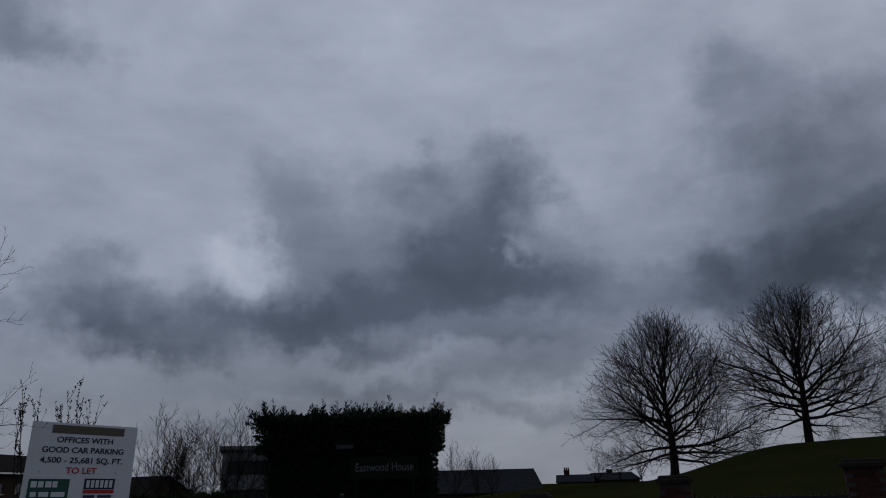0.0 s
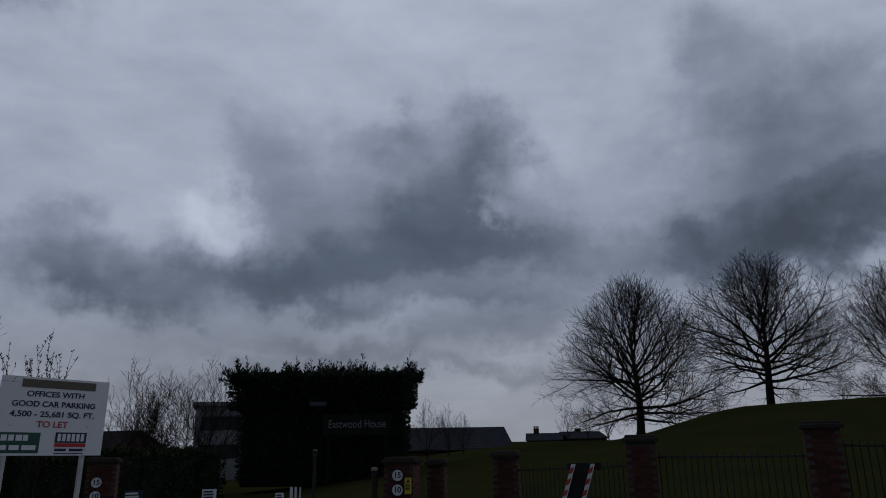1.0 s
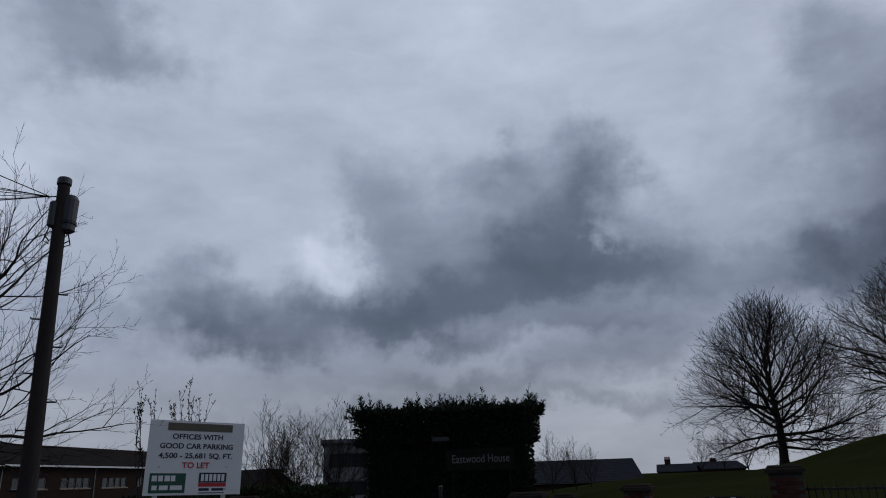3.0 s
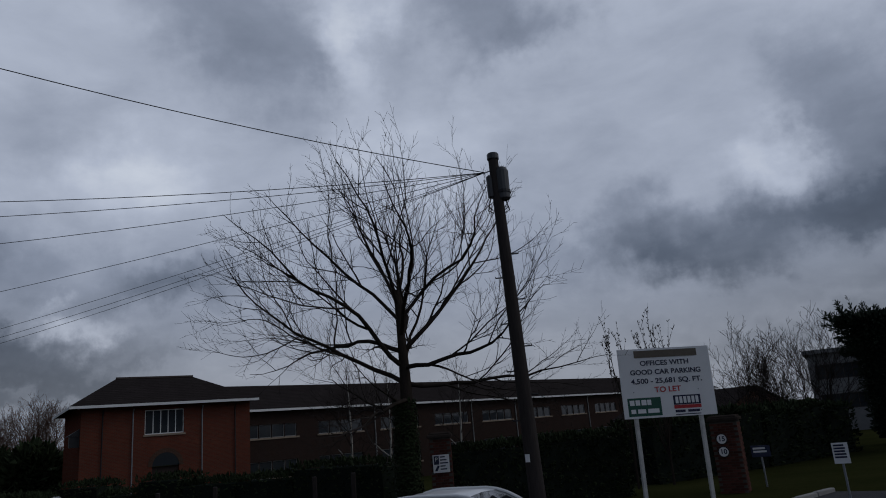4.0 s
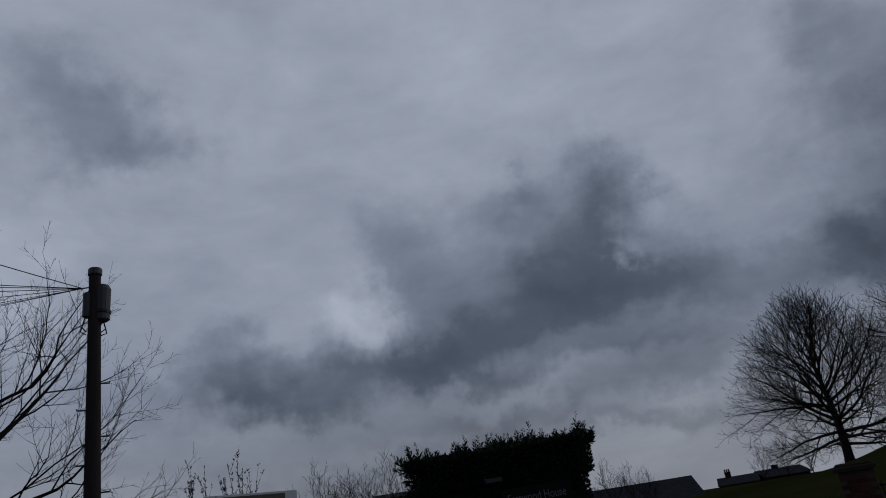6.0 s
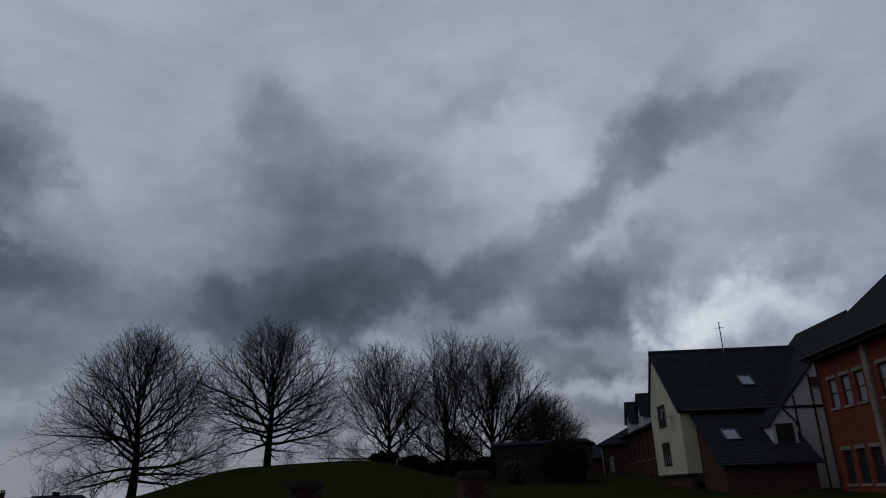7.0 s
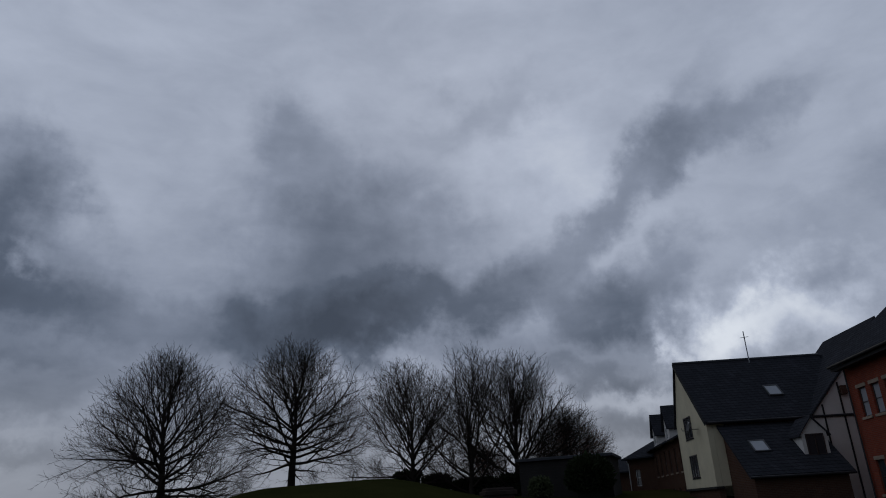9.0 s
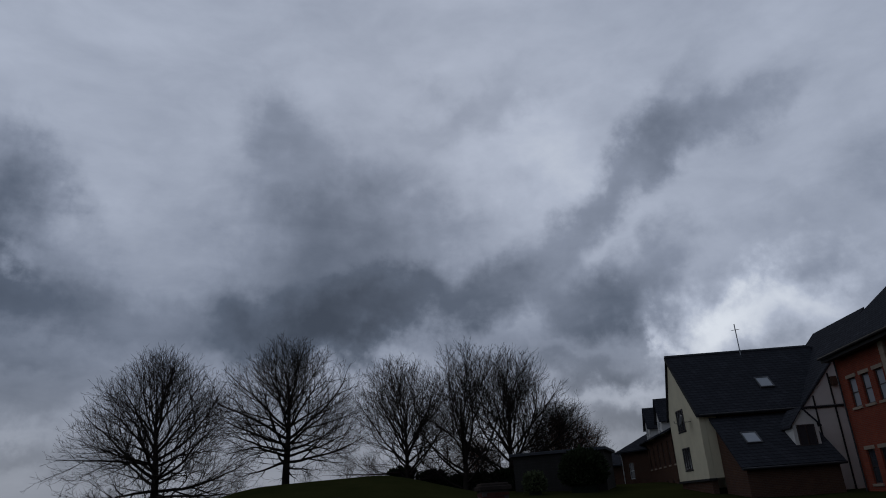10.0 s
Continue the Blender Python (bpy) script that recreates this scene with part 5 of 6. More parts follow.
def street_lamp():
    x, y = polar(-96.0, 24.0)
    gz = ground_z(x, y)
    top = 2.5 + 24 * math.tan(radians(10.95)) - gz
    s = thing("street_lamp", pose(x, y, gz, 0, 0, 0), "grey galvanised street lamp with short bent arm", "street lamp")
    part("column", Geo().lathe([(0.11, -0.3), (0.11, 1.3), (0.085, 1.38), (0.075, 1.45), (0.062, top - 0.35)], 14), LAMP_STEEL, s, smooth=True)
    d = Vector((math.sin(radians(8)), math.cos(radians(8)), 0))
    arm = [(0, 0, top - 0.4), (0, 0, top - 0.12), (d.x * 0.08, d.y * 0.08, top + 0.03), (d.x * 0.25, d.y * 0.25, top + 0.08), (d.x * 0.62, d.y * 0.62, top + 0.11)]
    part("arm", Geo().tube(arm, 0.05, 10), LAMP_STEEL, s, smooth=True)
    head = part("lantern", Geo().add([(-0.06, -0.14, 0.0), (0.06, -0.14, 0.0), (0.15, 0.12, -0.03), (0.15, 0.62, -0.02), (-0.15, 0.62, -0.02), (-0.15, 0.12, -0.03),
                                      (-0.05, -0.14, 0.10), (0.05, -0.14, 0.10), (0.12, 0.12, 0.15), (0.10, 0.58, 0.10), (-0.10, 0.58, 0.10), (-0.12, 0.12, 0.15)],
                                     [(5, 4, 3, 2, 1, 0), (6, 7, 8, 9, 10, 11), (0, 1, 7, 6), (1, 2, 8, 7), (2, 3, 9, 8), (3, 4, 10, 9), (4, 5, 11, 10), (5, 0, 6, 11)]), LAMP_STEEL, s,
                m=Matrix.Translation((d.x * 0.55, d.y * 0.55, top + 0.06)) @ pose(0, 0, 0, 6, 0, -8))
    part("diffuser", Geo().block(-0.11, 0.14, -0.10, 0.11, 0.58, -0.03, 0.02), LENS, head, "clear lamp bowl")
    part("photocell", Geo().lathe([(0.035, 0.12), (0.035, 0.22), (0.02, 0.24)], 10, 0.0, 0.2), PLASTIC, head)
    part("hatch", Geo().block(-0.05, -0.122, 0.5, 0.05, -0.1, 0.95, 0.004), LAMP_STEEL, s)


def second_pole():
    x, y = polar(-92.6, 45)
    gz = ground_z(x, y)
    top = 2.5 + 45 * math.tan(radians(5.25)) - gz
    p = thing("telegraph_pole", pose(x, y, gz), "distant dark wooden telegraph pole down the street", "pole")
    part("shaft", Geo().tube([(0, 0, -0.3), (0, 0, top)], [0.19, 0.13], 12), POLE_WOOD, p, smooth=True)
    part("pole_cap", Geo().lathe([(0.14, top), (0.14, top + 0.08), (0.05, top + 0.12)], 10), PLASTIC, p)
    part("sleeve", Geo().lathe([(0.2, 0), (0.2, 2.6), (0.19, 2.62)], 12), GALV, p)
    return Vector((x, y, gz + top - 0.3))


def parking_sign():
    x, y = polar(-46.95, 21.3)
    gz = ground_z(x, y)
    z = 2.5 + 21.3 * math.tan(radians(-2.45)) - gz
    p = brick_pier(x, y, 45, 0.62, z + 0.75, "red brick gate pier carrying a parking notice")
    s = thing("parking_notice", pose(x, y, gz + z, 0, 0, 45) @ Matrix.Translation((-0.0, -0.335, 0)), "white parking notice with small dark writing", "sign")
    part("plate", Geo().block(-0.24, -0.012, -0.25, 0.24, 0.0, 0.25, 0.003), BOARD, s)
    part("border", Geo().box(-0.21, -0.015, -0.02, -0.06, -0.0125, 0.22), NAVY, s)
    letters("P", 0.16, BOARD, s, Matrix.Translation((-0.135, -0.017, 0.12)))
    for k in range(5):
        part("text_line", Geo().box(-0.03, -0.015, 0.17 - 0.085 * k, 0.12 + 0.08 * ((k * 7) % 3) / 2, -0.0125, 0.205 - 0.085 * k), NAVY, s)
    part("arrow", Geo().prism([(-0.2, -0.015, -0.2), (-0.12, -0.015, -0.2), (-0.05, -0.015, -0.06), (-0.11, -0.015, -0.04)], (0, 0.0024, 0)), NAVY, s)


PIER_BRICKS = []


def brick_pier(x, y, turn, side, height, label, sink=0.25):
    """The mortar core and coping of a gate pier; its bricks are laid at the end."""
    gz = ground_z(x, y)
    p = thing("brick_pier", pose(x, y, gz, 0, 0, turn), label, "gate pier", "brick piers along the frontage")
    h = side / 2
    part("core", Geo().box(-h + 0.012, -h + 0.012, -sink, h - 0.012, h - 0.012, height - 0.02), MORTAR, p)
    part("coping", Geo().block(-h - 0.06, -h - 0.06, height - 0.02, h + 0.06, h + 0.06, height + 0.07, 0.02).block(-h - 0.01, -h - 0.01, height + 0.071, h + 0.01, h + 0.01, height + 0.13, 0.03), COPING, p, "dark weathered coping stone")
    PIER_BRICKS.append((p, side, height - 0.03))
    return p


COPING = material("weathered_coping", (0.055, 0.044, 0.038), 0.95, vary=0.35, scale=4, fine=40, per_object=0.15)


def roundel(parent_m, z, text):
    s = thing("speed_sign", parent_m @ Matrix.Translation((0, 0, z)), "round white speed sign with black figures and dark rim", "sign", "speed signs on the gate piers")
    part("rim", Geo().lathe([(0.165, 0.0), (0.165, 0.014), (0.14, 0.014), (0.14, 0.0)], 24), BLACK_STEEL, s, m=pose(0, 0, 0, 90))
    part("disc", Geo().lathe([(0.139, 0.001), (0.139, 0.011)], 24), BOARD, s, m=pose(0, 0, 0, 90))
    letters(text, 0.2, NAVY, s, Matrix.Translation((0, -0.013, 0)), bold=0.004)


def frontage_piers():
    """Entrance piers, then the railed boundary that climbs beside the lawn."""
    spots = [(-3.45, 19.4, 0.80, 1.93), (4.75, 18.1, 0.60, 1.72), (15.1, 15.7, 0.60, 1.78), (27.5, 14.9, 0.60, 1.86), (40.5, 16.3, 0.6, 1.8)]
    tops = [-1.0, -0.64, 0.36, 1.1, 1.4]
    line = []
    for (a, r, side, hh), el_top in zip(spots, tops):
        x, y = polar(a, r)
        z = 2.5 + r * math.tan(radians(el_top)) - ground_z(x, y) - 0.13
        turn = -a * 0.4 - 12
        brick_pier(x, y, turn, side, z, "dark red brick pier with stone coping beside railings" if a > 0 else "broad red brick entrance pier carrying signs")
        line.append((x, y, turn, side, z))
    x, y, turn, side, z = line[0]
    face = pose(x, y, ground_z(x, y), 0, 0, turn) @ Matrix.Translation((-0.02, -side / 2 - 0.016, 0))
    roundel(face, z - 0.32, "15")
    roundel(face, z - 0.68, "10")
    s = thing("warning_notice", face @ Matrix.Translation((0.28, 0, z - 0.58)), "small yellow warning notice with dark writing", "sign")
    part("plate", Geo().block(-0.09, -0.010, -0.2, 0.09, 0.0, 0.2, 0.003), YELLOW, s)
    part("symbol", Geo().prism([(-0.05, -0.013, 0.08), (0.05, -0.013, 0.08), (0.0, -0.013, 0.17)], (0, 0.0024, 0)), BLACK_STEEL, s)
    bars(s, 0, -0.0105, 0.03, 0.13, 0.02, 5, BLACK_STEEL)
    # set-back pier behind the entrance, and its fellow beyond the estate board
    x2, y2 = polar(-0.7, 20.6)
    brick_pier(x2, y2, -10, 0.5, 2.5 + 20.6 * math.tan(radians(-1.2)) - ground_z(x2, y2) - 0.13, "narrow red brick pier set back from the entrance")
    x3, y3 = polar(-25.2, 23.6)
    z3 = 2.5 + 23.6 * math.tan(radians(-0.9)) - ground_z(x3, y3)
    brick_pier(x3, y3, 18, 0.8, z3, "broad red brick entrance pier behind the estate board")
    face3 = pose(x3, y3, ground_z(x3, y3), 0, 0, 18) @ Matrix.Translation((-0.10, -0.416, 0))
    roundel(face3, z3 - 0.55, "15")
    roundel(face3, z3 - 0.92, "10")
    # railings between the piers
    for (xa, ya, ta, sa, za), (xb, yb, tb, sb, zb) in zip(line[1:], line[2:]):
        a, b = Vector((xa, ya, 0)), Vector((xb, yb, 0))
        d = (b - a).normalized()
        a, b = a + d * (sa / 2), b - d * (sb / 2)
        ln = (b - a).length
        ga, gb = ground_z(a.x, a.y), ground_z(b.x, b.y)
        turn = math.degrees(math.atan2(d.y, d.x))
        root = thing("railing_panel", pose(a.x, a.y, 0, 0, 0, turn), "black steel railings with upright bars on a low brick plinth", "railings", "railing panels between piers")
        za_, zb_ = ga + za - 0.37, gb + zb - 0.50
        part("plinth", Geo().prism([(0, -0.12, ga - 0.4), (ln, -0.12, gb - 0.4), (ln, -0.12, gb + 0.30), (0, -0.12, ga + 0.30)], (0, 0.24, 0)), BRICK_DARK, root)
        for lift in (0.0, -0.95):
            part("rail", Geo().prism([(0, -0.02, za_ + lift), (ln, -0.02, zb_ + lift), (ln, -0.02, zb_ + lift + 0.04), (0, -0.02, za_ + lift + 0.04)], (0, 0.04, 0)), BLACK_STEEL, root)
        n = int(ln / 0.125)
        bar = Geo().lathe([(0.011, 0.0), (0.011, 1.10), (0.004, 1.18)], 6).mesh("upright", BLACK_STEEL)
        for k in range(n):
            u = (k + 0.5) / n
            part("upright", bar, None, root, m=Matrix.Translation((u * ln, 0, za_ + (zb_ - za_) * u - 1.05)))


def striped_barrier():
    x, y = polar(10.0, 15.6)
    gz = ground_z(x, y)
    b = thing("barrier_boards", pose(x, y, gz, 0, 0, -10), "pair of leaning red and white striped barrier boards", "barrier")
    z1, z0 = 2.5 + 15.6 * math.tan(radians(-1.75)) - gz, 0.0
    for s in (-1, 1):
        cx = s * 0.2
        post = part("board", Geo().prism([(cx - 0.42 - 0.045, 0, 0.0), (cx - 0.42 + 0.045, 0, 0.0), (cx + 0.045 + 0.18, 0, z1), (cx - 0.045 + 0.18, 0, z1)], (0, 0.03, 0)), WHITE_PAINT, b)
        n = 16
        for k in range(n):
            if k % 2:
                continue
            u0, u1 = k / n, (k + 1) / n
            xa, xb = cx - 0.42 + 0.60 * u0, cx - 0.42 + 0.60 * u1
            part("stripe", Geo().prism([(xa - 0.047, -0.004, z1 * u0 + 0.02), (xa + 0.047, -0.004, z1 * u0 + 0.06), (xb + 0.047, -0.004, z1 * u1 + 0.06), (xb - 0.047, -0.004, z1 * u1 + 0.02)], (0, 0.003, 0)), STRIPE_RED, post, "red reflective stripe")
    part("crosspiece", Geo().box(-0.15, 0.035, z1 - 0.12, 0.55, 0.075, z1 + 0.02), BLACK_TIMBER, b)
    part("panel", Geo().prism([(-0.55, 0.034, 0.1), (-0.2, 0.034, 0.1), (0.3, 0.034, z1 - 0.13), (-0.02, 0.034, z1 - 0.13)], (0, 0.02, 0)), BLACK_TIMBER, b)


def small_signs():
    def sign(az_, r, el_, w, h, label, mat, lines, name="notice_board", kind_="sign"):
        x, y = polar(az_, r)
        gz = ground_z(x, y)
        z = 2.5 + r * math.tan(radians(el_)) - gz
        s = thing(name, pose(x, y, gz, 0, 0, -az_), label, kind_)
        part("post", Geo().tube([(0, 0.03, -0.2), (0, 0.03, max(z, 0.2))], 0.028, 8), GALV, s)
        p = part("plate", Geo().block(-w / 2, -0.012, z - h / 2, w / 2, 0.0, z + h / 2, 0.003), mat, s)
        bars(p, 0, -0.013, z + h / 2 - h / (lines + 1), w * 0.8, h / (lines + 1) * 0.5, lines, NAVY if mat is not NAVY_BOARD else BOARD, 3)

    sign(-17.9, 20.5, -3.7, 0.36, 0.50, "white notice with lines of small writing on a post", BOARD, 5)
    sign(-12.8, 22.0, -3.75, 0.24, 0.24, "small square white notice beside the entrance drive", BOARD, 2)
    sign(-23.1, 24.5, -3.3, 0.55, 0.34, "dark blue notice board among the shrubs", NAVY_BOARD, 2)
    # three white slats and a slim dark post by the drive
    x, y = polar(-11.6, 21.0)
    gz = ground_z(x, y)
    z = 2.5 + 21 * math.tan(radians(-3.65)) - gz
    s = thing("slatted_marker", pose(x, y, gz, 0, 0, 12), "three upright white slats marking the drive", "marker")
    for k in range(3):
        part("slat", Geo().block(-0.16 + 0.13 * k, -0.01, -0.2, -0.08 + 0.13 * k - 0.02 * k, 0.012, z + 0.22, 0.003), WHITE_PAINT, s)
    part("rail", Geo().box(-0.2, 0.013, z - 0.2, 0.22, 0.03, z - 0.14), BLACK_STEEL, s)
    x, y = polar(-10.25, 20.0)
    gz = ground_z(x, y)
    s = thing("lamp_post", pose(x, y, gz), "slim dark metal post beside the drive", "post")
    part("post", Geo().lathe([(0.06, -0.2), (0.06, 0.5), (0.045, 0.55), (0.045, 2.25 - gz), (0.03, 2.3 - gz)], 10), BLACK_STEEL, s)
    part("cap", Geo().lathe([(0.06, 2.30 - gz), (0.06, 2.36 - gz), (0.02, 2.4 - gz)], 10), BLACK_STEEL, s)
    x, y = polar(-5.6, 19.2)
    gz = ground_z(x, y)
    s = thing("bollard", pose(x, y, gz), "pale capped timber bollard beside the entrance pier", "bollard")
    hb = 2.5 + 19.2 * math.tan(radians(-1.75)) - gz
    part("shaft", Geo().lathe([(0.08, -0.2), (0.08, hb - 0.08)], 12), POLE_WOOD, s)
    part("cap", Geo().lathe([(0.095, hb - 0.08), (0.095, hb - 0.02), (0.06, hb)], 12), STONE, s)
    # concrete posts along the street hedge, dimmed through a dark wood colour
    post = None
    for a, r in ((-71.6, 27), (-68.4, 26.5), (-64.4, 25.5), (-57.0, 23.5), (-54.0, 22.8)):
        x, y = polar(a, r)
        if post is None:
            post = single("fence_post", Geo().block(-0.07, -0.07, -0.2, 0.07, 0.07, 1.7, 0.02), POLE_WOOD, pose(x, y, ground_z(x, y), 0, 0, 60), "concrete fence post in a dimmed dark colour beside the hedge", "post", "fence posts")
        else:
            copy_thing(post, pose(x, y, ground_z(x, y), 0, 0, 60))


NAVY_BOARD = material("navy_board", (0.02, 0.028, 0.07), 0.5, vary=0.1, bump=0)


# ---- foliage ----
def foliage(name, boxes, count, size, mat, seed, spike=0.0, lean=0.35, rounded=False):
    """Sprays of small leaves over the skins of rounded boxes (cx, cy, cz, hx, hy, hz, turn)."""
    rng = np.random.default_rng(seed)
    g = Geo()
    total = sum((b[3] + b[4]) * b[5] + b[3] * b[4] for b in boxes)
    for cx, cy, cz, hx, hy, hz, turn in boxes:
        n = int(count * ((hx + hy) * hz + hx * hy) / total)
        c, s = math.cos(radians(turn)), math.sin(radians(turn))
        for _ in range(n):
            p = rng.uniform(-1, 1, 3)
            ax = rng.choice(3, p=np.array([hy * hz, hx * hz, hx * hy]) / (hy * hz + hx * hz + hx * hy))
            p[ax] = math.copysign(1, p[ax]) * rng.uniform(0.86, 1.02)
            if ax == 2 and p[2] < 0:
                p[2] = -p[2]
            out = np.zeros(3)
            out[ax] = math.copysign(1, p[ax])
            # round the corners
            k = max(0.0, np.sort(np.abs(p))[1] - 0.8)
            p *= 1 - 0.25 * k
            if rounded:
                out = p / np.linalg.norm(p)
                p = out * rng.uniform(0.8, 1.05)
                out[2] = abs(out[2])
                p[2] = p[2] if p[2] > -0.6 else -p[2]
            pos = p * (hx, hy, hz)
            d = out + rng.normal(0, 0.5, 3) + (0, 0, lean)
            d /= np.linalg.norm(d)
            ln = size * rng.uniform(0.5, 1.4) * (1 + spike * (out[2] > 0) * rng.random() ** 3)
            side = np.cross(d, rng.normal(0, 1, 3))
            side /= np.linalg.norm(side) + 1e-9
            q = np.cross(d, side)
            w = ln * rng.uniform(0.16, 0.3)
            vs = [pos - side * w * 0.5, pos + d * ln * 0.5 - side * w, pos + d * ln, pos + d * ln * 0.5 + side * w, pos + d * ln * 0.45 + q * w * 0.8]
            vs = [(cx + v[0] * c - v[1] * s, cy + v[0] * s + v[1] * c, cz + v[2]) for v in vs]
            g.add(vs, [(0, 1, 4), (1, 2, 4), (2, 3, 4), (3, 0, 4)])
    return g


def conifer_hedge():
    m, w = frontage(-17.0, 40.5, -2.6, 39.0, 0.0)
    h = thing("conifer_hedge", m, "tall clipped dark conifer hedge with ragged spiky top", "hedge", kind="")
    zb, zt = 0.4, 6.15
    cz, hz = (zb + zt) / 2, (zt - zb) / 2
    # solid core, coloured as the shaded inside behind the sprays
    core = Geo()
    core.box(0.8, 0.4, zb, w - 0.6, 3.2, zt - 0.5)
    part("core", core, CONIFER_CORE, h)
    boxes = [(w / 2 + 0.1, 1.8, cz, w / 2 - 0.5, 1.7, hz, 0), (w / 2, 1.8, zt - 0.9, w / 2 + 0.05, 1.85, 0.9, 0)]
    part("foliage", foliage("foliage", boxes, 46000, 0.20, CONIFER, 4, 1.0), CONIFER, h)
    # leading shoots along the top, each a stem with drooping sprays
    g = Geo()
    r2 = np.random.default_rng(12)
    for k in range(260):
        x = r2.uniform(-0.15, w + 0.15)
        edge = min(x, w - x)
        ht = r2.uniform(0.05, 0.45) + (0.95 * r2.random() ** 4) + 0.15 * math.sin(x * 2.1)
        if abs(x - w * 0.53) < 0.25:
            ht += 0.45
        out = (-1 if x < w / 2 else 1) * max(0.0, 1.0 - edge) * (0.85 if x < w / 2 else 0.35)
        base = Vector((x, r2.uniform(0.2, 3.0), zt - 0.35))
        tip = base + Vector((out + r2.normal(0, 0.12), r2.normal(0, 0.15), ht + 0.3))
        g.tube([base, base.lerp(tip, 0.5), tip], [0.03, 0.02, 0.006], 4, caps=False)
        along = (tip - base).normalized()
        for j in range(30):
            u = r2.uniform(0.1, 1.0)
            p = base.lerp(tip, u)
            d = (Vector((r2.normal(), r2.normal(), r2.normal() * 0.6)).normalized() + along * 0.9).normalized()
            ln = (1.1 - u) * 0.50 + 0.10
            e = p + d * ln
            sd = d.orthogonal().normalized() * ln * 0.11
            g.add([p, p + d * ln * 0.6 - sd, e, p + d * ln * 0.6 + sd], [(0, 1, 2, 3)])
    tagged(part("top_growth", g, CONIFER, h), kind="stuff")
    # the house name, lettered in pale metal on a dark board against the hedge
    nm, nw = frontage(-9.25, 37.6, -4.75, 37.4, 0.0)
    s = thing("name_sign", nm, "dark board with pale metal lettering before the hedge", "sign")
    zc = 2.5 + 37.6 * math.tan(radians(1.55))
    gz = ground_z(*polar(-7, 37.6))
    part("board", Geo().block(-0.3, 0.0, zc - 0.55, nw + 0.3, 0.05, zc + 0.5, 0.01), CONIFER_CORE, s, "black backing board")
    for x in (0.0, nw):
        part("post", Geo().box(x - 0.05, 0.052, gz - 0.3, x + 0.05, 0.14, zc + 0.4), CONIFER_CORE, s)
    letters("Eastwood House", 0.58, PALE_METAL, s, Matrix.Translation((nw / 2, -0.01, zc)), "pale metal lettering", width=nw)
    x, y = polar(-10.1, 37.9)
    f = thing("flood_light", pose(x, y, 2.5 + 37.9 * math.tan(radians(3.15)), 0, 0, 10), "small dark floodlight in the hedge face", "light")
    part("housing", Geo().block(-0.45, 0.0, -0.11, 0.45, 0.2, 0.11, 0.02), BLACK_STEEL, f)
    part("glass", Geo().box(-0.4, -0.006, -0.08, 0.4, -0.001, 0.08), GLASS, f)
    part("bracket", Geo().tube([(0, 0.2, 0), (0, 0.9, 0)], 0.03, 6), BLACK_STEEL, f)


PALE_METAL = material("pale_metal", (0.22, 0.22, 0.22), 0.5, metal=0.3, vary=0.1, bump=0)


